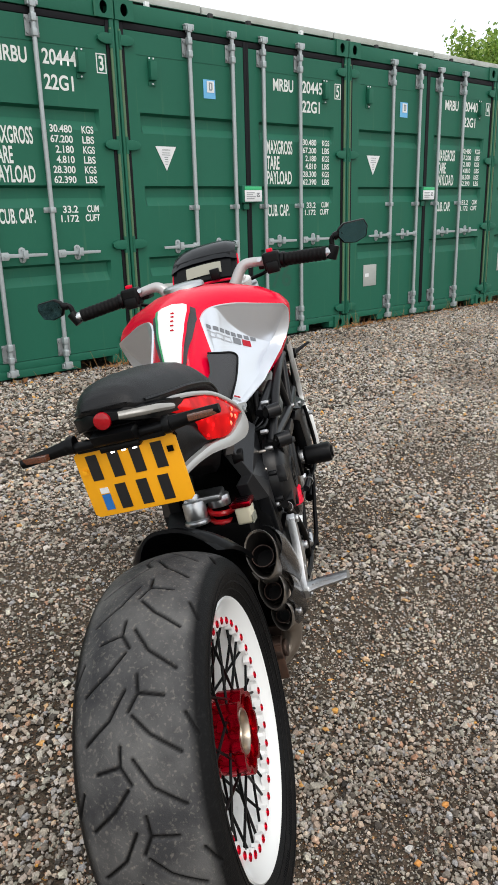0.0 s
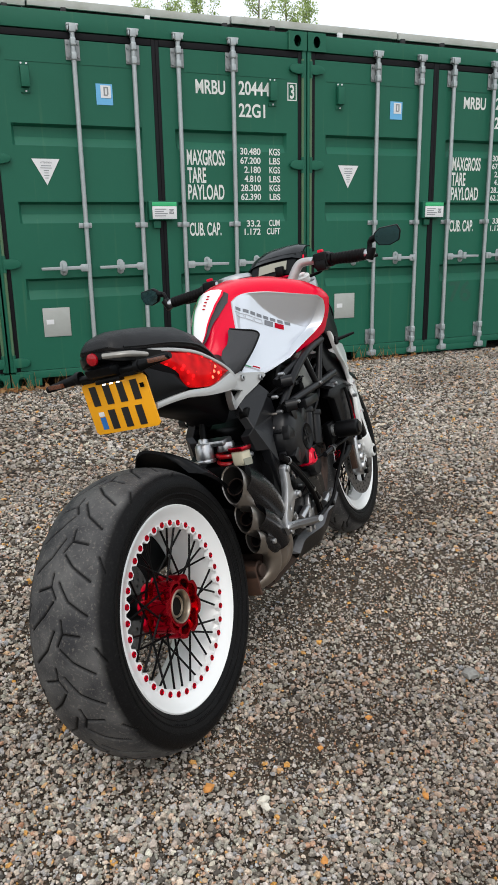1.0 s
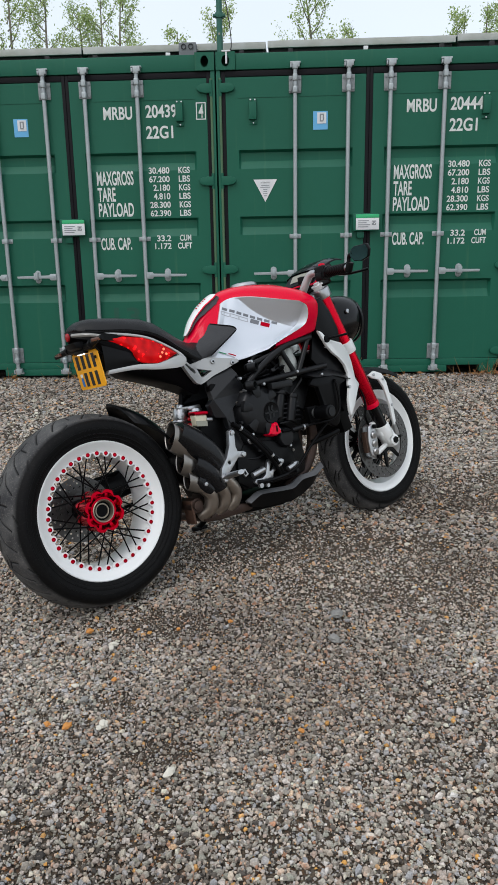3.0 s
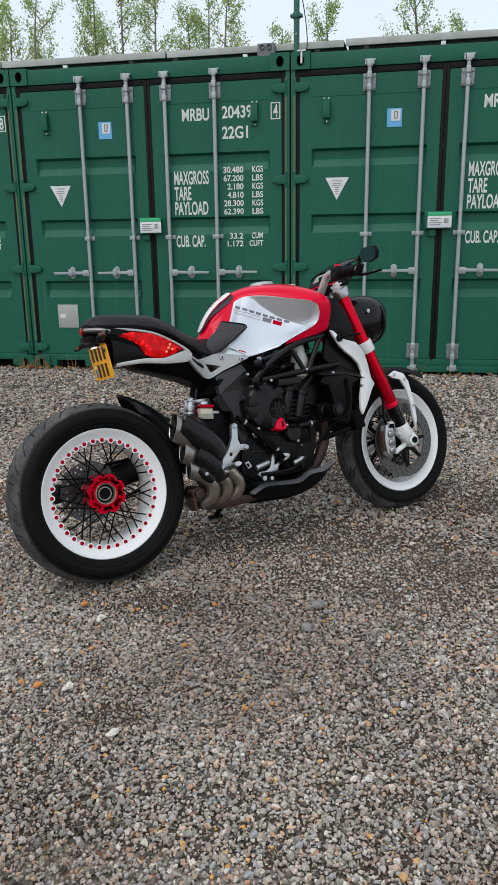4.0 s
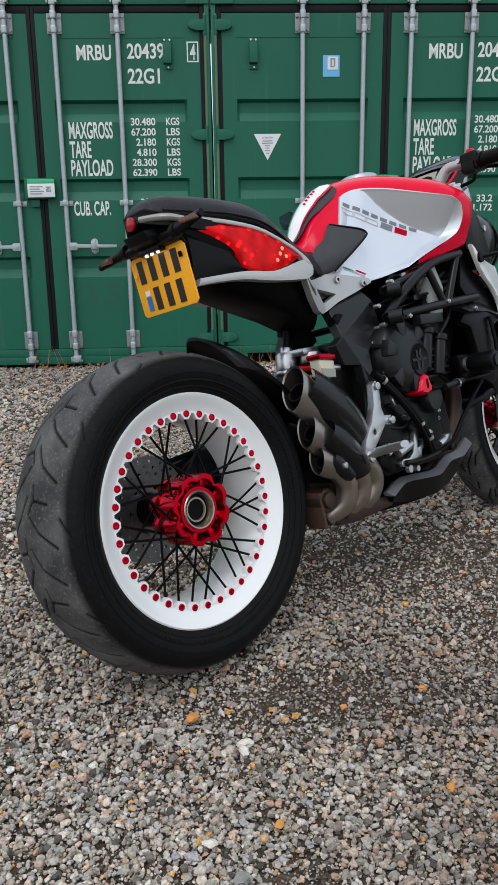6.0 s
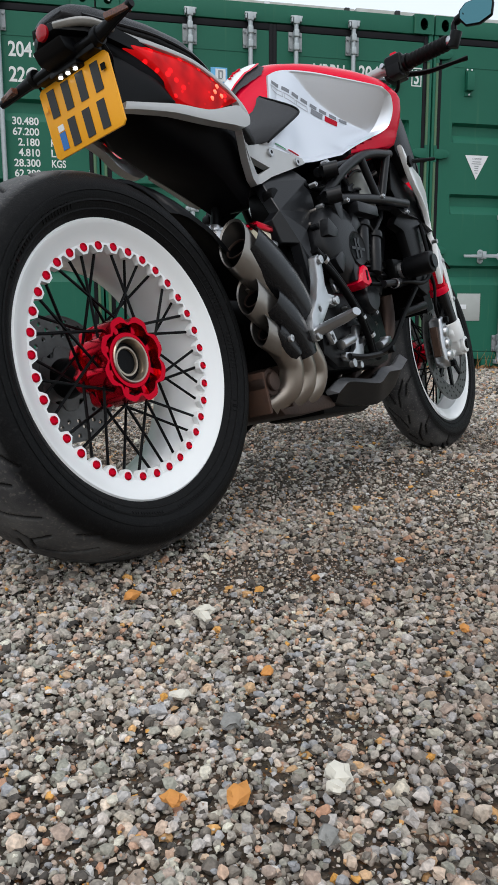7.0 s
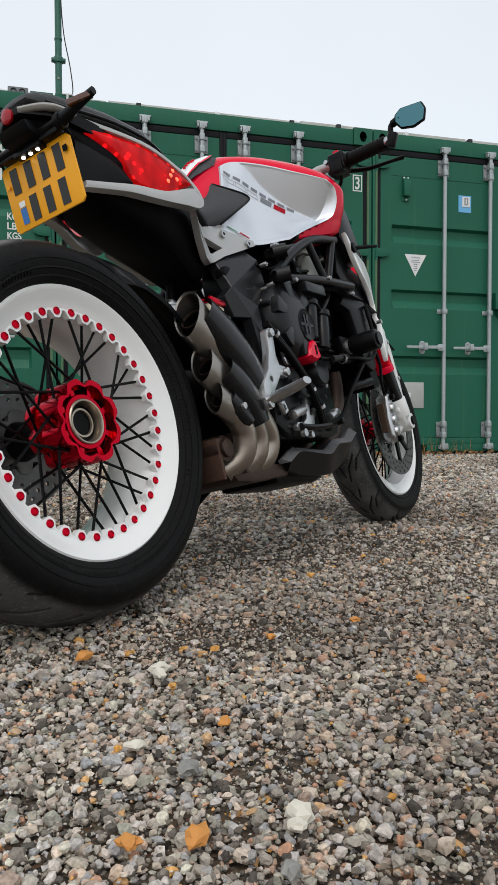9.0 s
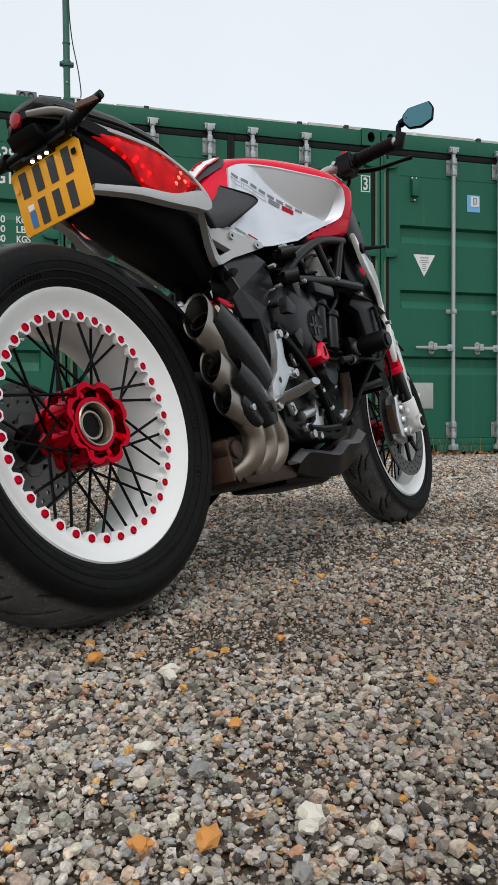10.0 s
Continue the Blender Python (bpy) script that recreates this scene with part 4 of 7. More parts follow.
FRONT_TYRE = [(-0.046, 0.204), (-0.049, 0.214), (-0.055, 0.228), (-0.059, 0.243), (-0.058, 0.256), (-0.050, 0.271), (-0.033, 0.284), (-0.016, 0.2905), (0, 0.2925), (0.016, 0.2905), (0.033, 0.284), (0.050, 0.271), (0.058, 0.256), (0.059, 0.243), (0.055, 0.228), (0.049, 0.214), (0.046, 0.204)]
rw = wheel("rear_wheel", Vector((0, 0, 0)), 0.078, 0.2165, REAR_TYRE, REAR_GROOVES, 11, 36, "white wire-spoked wheel with red rim bolts", 0.06)
# raised blocks where the sidewall carries its moulded marks
mark = None
for first, count, step, tall in ((34, 6, 3.4, 1.0), (8, 5, 3.4, 1.0), (-22, 2, 2.6, 1.0), (-62, 9, 2.7, 0.55), (-94, 6, 2.7, 0.55), (-118, 5, 2.2, 0.45), (150, 6, 3.4, 1.0), (124, 5, 3.4, 1.0)):
    for k in range(count):
        m = Matrix.Rotation(radians(-first + k * step), 4, "Y") @ Matrix.Translation((0.2345, -0.0914, 0)) @ Matrix.Rotation(radians(-25.2), 4, "Z") @ Matrix.Diagonal((tall, 1, 0.65 + 0.35 * tall, 1))
        if mark is None:
            mark = part("sidewall_mark", join(box(-0.0058, 0.0058, -0.0009, 0.002, -0.0046, -0.0026, 0.0004), box(-0.0058, 0.0058, -0.0009, 0.002, 0.0026, 0.0046, 0.0004), box(0.0036, 0.0058, -0.0009, 0.002, -0.0046, 0.0046, 0.0004)), RUBBER, rw)
            mark.matrix_basis = m
        else:
            share("sidewall_mark", mark, rw, m)
# rear hub: two lobed red flanges, a drum and the bearing nut
crown = slab(lobed(0.0665, 0.011, 8, 96), -0.081, -0.040, 0.0, holes=[lobed(0.0575, 0.006, 8, 48)])
dish = lathe([(-0.062, 0.0595), (-0.056, 0.052), (-0.058, 0.044), (-0.072, 0.0425), (-0.072, 0.033), (-0.045, 0.034), (-0.01, 0.036), (0.0, 0.036), (0.0, 0.044), (-0.02, 0.046), (-0.046, 0.060)], 40, closed=True)
part("hub", join(crown, dish, slab(lobed(0.066, 0.012, 8), -0.026, -0.008, 0.003, holes=[oval(0, 0, 0.034, 0.034, 24)])), ANOD, rw, "red anodised lobed hub", angle=30)
for k in range(8):
    ang = TAU * (k + 0.5) / 8
    part("crown_web", moved(slab([(0.043, -0.0045), (0.061, -0.007), (0.061, 0.007), (0.043, 0.0045)], -0.071, -0.056, 0.0015), Matrix.Rotation(ang, 4, "Y")), ANOD, rw)
part("hub_drum", lathe([(0.001, 0.032), (0.03, 0.028), (0.05, 0.028), (0.078, 0.034)], 32), ENGINE, rw)
part("hub_nut", lathe([(-0.066, 0.0365), (-0.0735, 0.0362), (-0.075, 0.0348), (-0.0745, 0.0325), (-0.069, 0.0300), (-0.058, 0.0292)], 36, closed=True), BRONZE, rw)
# Black disc stands in for the shade down the open bore.
part("hub_bore", lathe([(-0.0602, 0.0305), (-0.0600, 0.0005)], 24), DEEP, rw)
part("hub_clip", lathe([(-0.061, 0.024), (-0.064, 0.023), (-0.064, 0.020), (-0.061, 0.019)], 24, closed=True), BRONZE, rw)


def disc_mesh(r0, r1, y, th, holes, rings):
    """A drilled brake disc."""
    hl = []
    for i, rr in enumerate(rings):
        for k in range(holes):
            a = TAU * (k + 0.37 * i) / holes
            hl.append(oval(rr * math.cos(a), rr * math.sin(a), 0.0042, 0.0042, 7))
    inner = [(r0 * math.cos(TAU * k / 40), r0 * math.sin(TAU * k / 40)) for k in range(40)]
    outer = [(r1 * math.cos(TAU * k / 72), r1 * math.sin(TAU * k / 72)) for k in range(72)]
    return slab(outer, y, y + th, 0.0, holes=[inner] + hl)


part("brake_disc", disc_mesh(0.048, 0.106, 0.080, 0.005, 22, (0.072, 0.084, 0.096)), DISCM, rw, smooth=False)
part("disc_carrier", join(slab(lobed(0.054, 0.014, 6), 0.078, 0.088, 0.002)), DISCM, rw)

# front wheel
fw = wheel("front_wheel", FRONT, 0.050, 0.2155, FRONT_TYRE, FRONT_GROOVES, 12, 32, "white wire-spoked wheel with twin brake discs", 0.04)
part("hub", at(lathe([(-0.045, 0.030), (-0.04, 0.046), (-0.03, 0.046), (-0.02, 0.028), (0.02, 0.028), (0.03, 0.046), (0.04, 0.046), (0.045, 0.03)], 32), FRONT), ANOD, fw)
for s in (-1, 1):
    part("brake_disc", at(disc_mesh(0.112, 0.155, s * 0.066 - 0.0025, 0.005, 26, (0.121, 0.133, 0.145)), FRONT), DISCM, fw, smooth=False)
    part("disc_carrier", at(lathe([(s * 0.066 - 0.005, 0.026), (s * 0.066 - 0.005, 0.05), (s * 0.066 + 0.005, 0.05), (s * 0.066 + 0.005, 0.026)], 32, closed=True), FRONT), ENGINE, fw)
    arm = None
    for k in range(8):
        m = Matrix.Translation(FRONT) @ Matrix.Rotation(TAU * k / 8, 4, "Y")
        if arm is None:
            arm = part("carrier_arm", slab([(0.045, -0.010), (0.112, -0.006), (0.118, 0), (0.112, 0.006), (0.045, 0.010)], s * 0.066 - 0.004, s * 0.066 + 0.004, 0.001), ENGINE, fw)
            arm.matrix_basis = m
        else:
            share("carrier_arm", arm, fw, m)

# forks
FT, FB = Vector((1.052, 0, 0.612)), Vector((1.247, 0, 0.150))
fd = (FB - FT).normalized()
part("fork_crown", join(*[rod(FT + Vector((0, s * 0.1, 0)) - fd * 0.012, FT + Vector((0, s * 0.1, 0)) + fd * 0.026, 0.038, n=28, bw=0.004) for s in (-1, 1)], slab([(1.01, 0.575), (1.09, 0.575), (1.09, 0.60), (1.01, 0.604)], -0.1, 0.1, 0.006), box(0.985, 1.03, -0.05, 0.05, 0.585, 0.602, 0.005)), ALU, bike, "silver upper fork crown")
for s in (-1, 1):
    o = Vector((0, s * 0.1, 0))
    leg = part("fork_leg", rod(FT + o, FB + o, 0.0285, n=28, bw=0.002), FORKRED, bike, "bright red fork tube")
    part("fork_cap", join(rod(FT + o - fd * 0.03, FT + o - fd * 0.008, 0.024, n=20, bw=0.003), rod(FT + o - fd * 0.038, FT + o - fd * 0.03, 0.012, n=8)), WHITE, leg)
    part("fork_ring", join(rod(FB + o - fd * 0.004, FB + o + fd * 0.016, 0.030, n=28, bw=0.002)), RED, leg)
    part("stanchion", rod(FB + o, FB + o + fd * 0.135, 0.0245, n=24), GLOSS, leg)
    ax = FRONT + Vector((0, s * 0.1, 0))
    low = FB + o + fd * 0.125
    foot = join(rod(low - fd * 0.02, low + fd * 0.035, 0.031, n=24, bw=0.004), slab([(low.x - 0.028, low.z + 0.012), (low.x + 0.024, low.z + 0.02), (ax.x + 0.03, ax.z + 0.01), (ax.x + 0.028, ax.z - 0.026), (ax.x - 0.004, ax.z - 0.03), (low.x - 0.03, low.z - 0.02)][::-1], ax.y - 0.02, ax.y + 0.02, 0.008, 3), rod((ax.x, ax.y - 0.03, ax.z), (ax.x, ax.y + 0.03, ax.z), 0.024, n=20, bw=0.003))
    part("fork_foot", foot, WHITE, leg)
    part("axle_nut", join(rod((ax.x, ax.y + s * 0.03, ax.z), (ax.x, ax.y + s * 0.036, ax.z), 0.014, n=6)), DEEP, leg)
    # caliper behind the leg with its two arms
    cy = s * 0.088
    part("caliper_arm", tube([(1.29, cy, 0.045), (1.255, cy, 0.062), (1.225, cy, 0.058)], 0.011, 8, 4), WHITE, leg)
    part("caliper_arm", tube([(1.318, cy, -0.03), (1.275, cy, -0.048), (1.232, cy, -0.068)], 0.011, 8, 4), WHITE, leg)
    cal = part("brake_caliper", slab([(1.200, 0.060), (1.222, 0.070), (1.240, 0.056), (1.246, 0.0), (1.240, -0.066), (1.218, -0.078), (1.196, -0.060), (1.190, 0.0)][::-1], cy - 0.022, cy + 0.016, 0.008, 3), ALU, leg)
    for dz in (-0.045, -0.012, 0.022):
        part("piston_cap", rod((1.219, cy + s * 0.020, dz), (1.219, cy + s * 0.030, dz - 0.002), 0.017, 0.013, n=16, bw=0.002), ALU, cal)
    for dz in (-0.068, 0.056):
        part("caliper_bolt", rod((1.228, cy + s * 0.018, dz), (1.228, cy + s * 0.034, dz), 0.009, n=10, bw=0.002), DEEP, cal)
    part("brake_pad", box(1.182, 1.198, cy - 0.012, cy + 0.008, -0.045, 0.04, 0.003), PADDLE, cal)
lower = FT + fd * 0.245
part("lower_crown", join(*[rod(lower + Vector((0, s * 0.1, 0)) - fd * 0.024, lower + Vector((0, s * 0.1, 0)) + fd * 0.022, 0.036, n=28, bw=0.003) for s in (-1, 1)], box(lower.x - 0.05, lower.x + 0.02, -0.09, 0.09, lower.z - 0.015, lower.z + 0.018, 0.006)), WHITE, bike, "white lower fork crown")

# front mudguard: a thin white-edged shell hugging the tyre, with stays
rows = []
for k in range(15):
    a = radians(60 + 62 * k / 14)
    rows.append([(FRONT.x + math.cos(a) * rr, y, FRONT.z + math.sin(a) * rr) for y, rr in ((-0.070, 0.285), (-0.06, 0.303), (-0.03, 0.313), (0, 0.316), (0.03, 0.313), (0.06, 0.303), (0.070, 0.285), (0.066, 0.283), (0.03, 0.309), (0, 0.312), (-0.03, 0.309), (-0.066, 0.283))])
guard = part("front_mudguard", skin(rows, ring=True), SATIN, bike, "black mudguard with white side stays")
for s in (-1, 1):
    st = slab([(1.262, 0.262), (1.300, 0.278), (1.345, 0.262), (1.368, 0.225), (1.388, 0.13), (1.392, 0.055), (1.380, 0.035), (1.372, 0.075), (1.366, 0.13), (1.346, 0.205), (1.322, 0.238), (1.285, 0.248)][::-1], s * 0.088 - 0.006, s * 0.088 + 0.006, 0.004)
    part("stay", st, WHITE, guard)
    for x, z in ((1.292, 0.262), (1.345, 0.238), (1.378, 0.125)):
        part("bolt", rod((x, s * 0.094, z), (x, s * 0.099, z), 0.006, n=10, bw=0.001), ALU, guard)

# ---- tank ----
TX = [0.455, 0.475, 0.50, 0.535, 0.575, 0.626, 0.687, 0.752, 0.822, 0.870, 0.907, 0.931]
ZT = [0.488, 0.510, 0.550, 0.590, 0.622, 0.648, 0.664, 0.669, 0.663, 0.652, 0.636, 0.618]
YE = [0.022, 0.030, 0.036, 0.042, 0.048, 0.064, 0.106, 0.158, 0.210, 0.222, 0.218, 0.190]
ZE = [0.478, 0.498, 0.530, 0.560, 0.590, 0.616, 0.612, 0.592, 0.570, 0.562, 0.555, 0.548]
YW = [0.060, 0.068, 0.078, 0.088, 0.098, 0.112, 0.136, 0.160, 0.180, 0.190, 0.190, 0.165]
ZB = [0.425, 0.418, 0.408, 0.400, 0.395, 0.400, 0.414, 0.428, 0.443, 0.454, 0.464, 0.480]


def tank_side(x, v):
    """A point of the right flank; v runs from the shoulder (0) to the lower edge (1)."""
    ye, ze, yw, zb = (smooth_table(x, TX, c) for c in (YE, ZE, YW, ZB))
    y = ye + (yw - ye) * min(1, v * 1.35) + 0.008 * math.sin(math.pi * min(v, 1))
    if v > 0.8:
        y -= (v - 0.8) * 0.03
    return Vector((x, -y, ze + (zb - ze) * v))


def panel_x(u, v):
    rear = smooth_table(v, [0, 0.25, 0.5, 0.75, 1], [0.594, 0.557, 0.525, 0.500, 0.478])
    front = smooth_table(v, [0, 0.12, 0.55, 0.75, 1], [0.822, 0.848, 0.853, 0.828, 0.705])
    return rear + (front - rear) * u


def tank_section(x):
    zt, ye, ze = (smooth_table(x, TX, c) for c in (ZT, YE, ZE))
    top = [(x, 0, zt), (x, -ye * 0.45, zt - 0.14 * (zt - ze)), (x, -ye * 0.78, zt - 0.42 * (zt - ze)), (x, -ye * 0.93, zt - 0.68 * (zt - ze)), (x, -ye * 0.985, zt - 0.88 * (zt - ze))]
    flank = []
    for v in [j / 22 for j in range(23)]:
        p = tank_side(x, v)
        rear, front = panel_x(0, v), panel_x(1, v)
        inside = max(0.0, min(1.0, 60 * (x - rear - 0.010), 130 * (front - 0.004 - x), 40 * min(v - 0.03, 0.985 - v)))
        p.y += 0.075 * inside
        flank.append(tuple(p))
    b = flank[-1]
    half = top + flank + [(x, b[1] * 0.75, b[2] - 0.012), (x, 0, b[2] - 0.012)]
    return half + [(a, -c, d) for a, c, d in half[-2:0:-1]]


xs = [p.x for p in smooth_path([(x, 0, 0) for x in TX], 9)]
tank = part("tank", skin([tank_section(x) for x in xs], ring=True), [RED, SATIN], bike, "red lacquered fuel tank with silver flanks", angle=50)
for f in tank.data.polygons:
    if f.center.x < 0.735 and f.center.z < smooth_table(f.center.x, TX, ZB) + 0.010:
        f.material_index = 1


def panel_point(u, v, lift=0.0045):
    p = tank_side(panel_x(u, v), v)
    d = max(0.0, u - 0.18)
    vd = 0.95 * (d * d / 0.24 if d < 0.12 else d - 0.06)
    # an overhanging upper facet meets a lower one along a straight crease
    lean = 0.45 + 0.25 * u
    top, low, end = tank_side(p.x, 0.0), tank_side(p.x, vd), tank_side(p.x, 1.0)
    fold = -top.y - lean * (top.z - low.z)
    y = -top.y - lean * (top.z - p.z) if v < vd else fold + (-end.y - fold) * (v - vd) / (1.0 - vd)
    edge = max(0.0, min(1, 10 * (u - 0.02), 22 * (0.995 - u), 40 * v, 16 * (1.0 - v)))
    p.y += max(-0.012, min(0.060, -p.y - y)) * edge
    p.y -= lift
    return p


for s in (-1, 1):
    n = 80
    grid = []
    for j in range(-1, n + 2):
        row = []
        for i in range(-1, n + 2):
            p = panel_point(min(max(i, 0), n) / n, min(max(j, 0), n) / n)
            if i in (-1, n + 1) or j in (-1, n + 1):
                p.y += 0.007
            row.append(p)
        grid.append(row)
    bm = skin(grid)
    if s > 0:
        mirror_y(bm)
    pan = part("flank_panel", bm, SILVER, tank, "silver lacquered tank flank", angle=14)
    # lettering band as plain blocks
    def decal(corners, mt):
        (a0, c0), (a1, c1), (a2, c2), (a3, c3) = corners
        b = skin([[panel_point((a0 + (a1 - a0) * i / 4) * (1 - j) + (a3 + (a2 - a3) * i / 4) * j, (c0 + (c1 - c0) * i / 4) * (1 - j) + (c3 + (c2 - c3) * i / 4) * j, 0.0052) for i in range(5)] for j in (0, 0.5, 1)])
        if s > 0:
            mirror_y(b)
        part("decal", b, mt, pan)

    def on_flank(x, z):
        """Place on the flank's grid of a point given along and up."""
        v = 0.3
        for _ in range(4):
            ze, zb = smooth_table(x, TX, ZE), smooth_table(x, TX, ZB)
            v = min(max((ze - z) / (ze - zb), 0.0), 1.0)
        r0, r1 = panel_x(0, v), panel_x(1, v)
        return (x - r0) / (r1 - r0), v

    SLOPE = 0.43

    def strip(x, z, w, h, mt, lean=0.004):
        """A slanted block of the lettering band; x, z: its lower rear corner on the band's own line."""
        def q(dx, dz):
            return on_flank(x + dx * 0.975 + lean * dz / h, z + dz - dx * SLOPE)
        decal((q(0, 0), q(w, 0), q(w, h), q(0, h)), mt)

    def glyph(x, z, w, h, bars, mt):
        for ax, az, bw, bh in bars:
            strip(x + ax * w, z + az * h - ax * w * SLOPE, bw * w, bh * h, mt)

    LINES = ((0, 0, 1, 0.09), (0, 0.91, 1, 0.09), (0, 0, 0.05, 1), (0.95, 0, 0.05, 1))
    for k in range(8):
        dx = 0.0235 * k
        strip(0.590 + dx, 0.5800 - dx * SLOPE, 0.0175, 0.0085, DECAL_G)
    for k in range(3):
        dx = 0.0310 * k
        glyph(0.582 + dx, 0.5630 - dx * SLOPE, 0.0280, 0.0135, LINES, DECAL_P)
    for k, mt in ((0, DECAL_G), (1, ANOD)):
        dx = 0.097 + 0.034 * k
        strip(0.582 + dx, 0.5640 - dx * SLOPE, 0.029, 0.0135, mt, 0.008)
    for x, mt in ((0.532, DECAL_GREEN), (0.566, ANOD)):
        strip(x, 0.4330 - (x - 0.532) * 0.30, 0.026, 0.0025, mt)
    strip(0.535, 0.4275, 0.052, 0.0035, DECAL_P)

# rear tank pad with tricolour edging, filler cap
def tank_top(x, y, lift):
    zt, ye, ze = (smooth_table(x, TX, c) for c in (ZT, YE, ZE))
    t = abs(y) / ye
    z = np.interp(t, [0, 0.45, 0.8, 0.96, 1.0], [zt, zt - 0.12 * (zt - ze), zt - 0.42 * (zt - ze), zt - 0.8 * (zt - ze), ze])
    slope = 1.0 if x < 0.56 else 0.55
    return Vector((x - lift * slope, y, float(z) + lift))


def pad_strip(half0, half1, lift):
    rws = []
    for k in range(15):
        t = k / 14
        x = 0.468 + 0.135 * t
        w0 = lerp_table(t, [0, 0.12, 0.5, 0.85, 1], [0.45, 0.78, 0.97, 0.99, 0.86])
        ye = lerp_table(x, TX, YE)
        rws.append([tank_top(x, ye * w0 * (half0 + (half1 - half0) * j / 6), lift) for j in range(7)])
    return skin(rws)


part("tank_pad", pad_strip(-1, 1, 0.0065), PAD, tank, "grey edged white tank pad")
part("pad_field", pad_strip(-0.74, 0.74, 0.0080), WHITE, tank)
part("pad_stripe", pad_strip(0.68, 0.80, 0.0092), DECAL_GREEN, tank)
part("pad_stripe", pad_strip(-0.80, -0.68, 0.0092), RED, tank)
part("pad_mark", join(*[at(moved(box(-0.0035, 0.0035, -0.0035, 0.0035, -0.0006, 0.0006), Matrix.Rotation(radians(40), 4, "Y")), tank_top(0.535 + 0.0095 * k, -0.004, 0.0085)) for k in range(5)]), FORKRED, tank)
part("filler_cap", join(lathe([(0.664, 0.050), (0.672, 0.049), (0.676, 0.044), (0.679, 0.02), (0.680, 0.001)], 28, axis="Z")), ALU, tank).location = (0.76, 0, 0)
part("tank_nose", join(slab([(0.91, 0.60), (0.965, 0.604), (0.975, 0.560), (0.935, 0.50), (0.90, 0.48)], -0.11, 0.11, 0.02, 3)), SATIN, tank)

# knee pads
for s in (-1, 1):
    edge = [(0.525, 0.534), (0.555, 0.525), (0.588, 0.516), (0.600, 0.507), (0.594, 0.496), (0.546, 0.464), (0.489, 0.424), (0.44, 0.411)]
    low = [(0.520, 0.532), (0.507, 0.514), (0.492, 0.497), (0.474, 0.484), (0.458, 0.466), (0.446, 0.448), (0.436, 0.430), (0.415, 0.412)]
    rws = []
    for k in range(7):
        t = k / 6
        row = []
        for (xa, za), (xb, zb) in zip(edge, low):
            x, z = xa + (xb - xa) * t, za + (zb - za) * t
            ye, ze, yw, zb2 = (lerp_table(x, TX, c) for c in (YE, ZE, YW, ZB))
            v = (z - ze) / (zb2 - ze)
            y = -tank_side(x, max(v, 0)).y if v > 0 else ye * 0.9
            row.append((x, s * (y + 0.015 + 0.003 * math.sin(math.pi * t)), z))
        rws.append(row)
    kp = part("knee_pad", skin(rws), PAD, bike, "dark grey grip pad beside the seat")
    bord = [(x, s * (0.0155 + -tank_side(x, max(0.0, (z - lerp_table(x, TX, ZE)) / (lerp_table(x, TX, ZB) - lerp_table(x, TX, ZE)))).y), z) for x, z in edge]
    part("pad_edge", tube(bord[:-1], 0.0026, 8, 4), SATIN, kp)

# ---- seat ----
SX = [0.032, 0.040, 0.054, 0.084, 0.132, 0.182, 0.246, 0.294, 0.332, 0.381, 0.425, 0.452, 0.478]
SZ = [0.562, 0.576, 0.585, 0.591, 0.590, 0.586, 0.579, 0.563, 0.541, 0.510, 0.488, 0.482, 0.490]
SW = [0.036, 0.046, 0.054, 0.067, 0.082, 0.097, 0.110, 0.110, 0.104, 0.096, 0.089, 0.081, 0.070]
SL = [0.556, 0.550, 0.545, 0.540, 0.536, 0.530, 0.516, 0.496, 0.472, 0.443, 0.422, 0.414, 0.420]


def seat_section(x):
    z, w, lo = (lerp_table(x, SX, c) for c in (SZ, SW, SL))
    d = z - lo
    half = [(0, z), (w * 0.35, z - 0.04 * d), (w * 0.62, z - 0.15 * d), (w * 0.80, z - 0.33 * d), (w * 0.93, z - 0.58 * d), (w, z - 0.84 * d), (w * 1.0, lo + 0.004), (w * 0.97, lo), (w * 0.5, lo - 0.004)]
    return [(x, y, q) for y, q in half] + [(x, -y, q) for y, q in half[:0:-1]]


sx = [p.x for p in smooth_path([(x, 0, 0) for x in SX], 3)]
seat = part("seat", skin([seat_section(x) for x in sx], ring=True), LEATHER, bike, "black leather single seat with rear hump", angle=60)
for s in (-1, 1):
    part("seat_piping", tube([(x, s * (lerp_table(x, SX, SW) + 0.001), lerp_table(x, SX, SL) + 0.008) for x in (0.056, 0.11, 0.18, 0.25, 0.30, 0.35, 0.40)], 0.0028, 6, 4), SATIN_GREY, seat)

# ---- tail ----
tray_rows = []
for x, w, zt_, zb_ in ((0.046, 0.050, 0.540, 0.520), (0.072, 0.062, 0.540, 0.495), (0.125, 0.070, 0.536, 0.450), (0.19, 0.092, 0.535, 0.398), (0.28, 0.100, 0.50, 0.370), (0.36, 0.092, 0.455, 0.342), (0.43, 0.068, 0.42, 0.305), (0.45, 0.06, 0.40, 0.305)):
    half = [(0, zt_), (w * 0.9, zt_), (w, zt_ - 0.012), (w * 0.98, (zt_ + zb_) / 2), (w * 0.72, zb_ + 0.012), (w * 0.55, zb_), (0, zb_)]
    tray_rows.append([(x, y, z) for y, z in half] + [(x, -y, z) for y, z in half[-2:0:-1]])
tail = part("tail_unit", skin(tray_rows, ring=True), TAILBLACK, bike, "black tail unit with wraparound red lamps", angle=35)
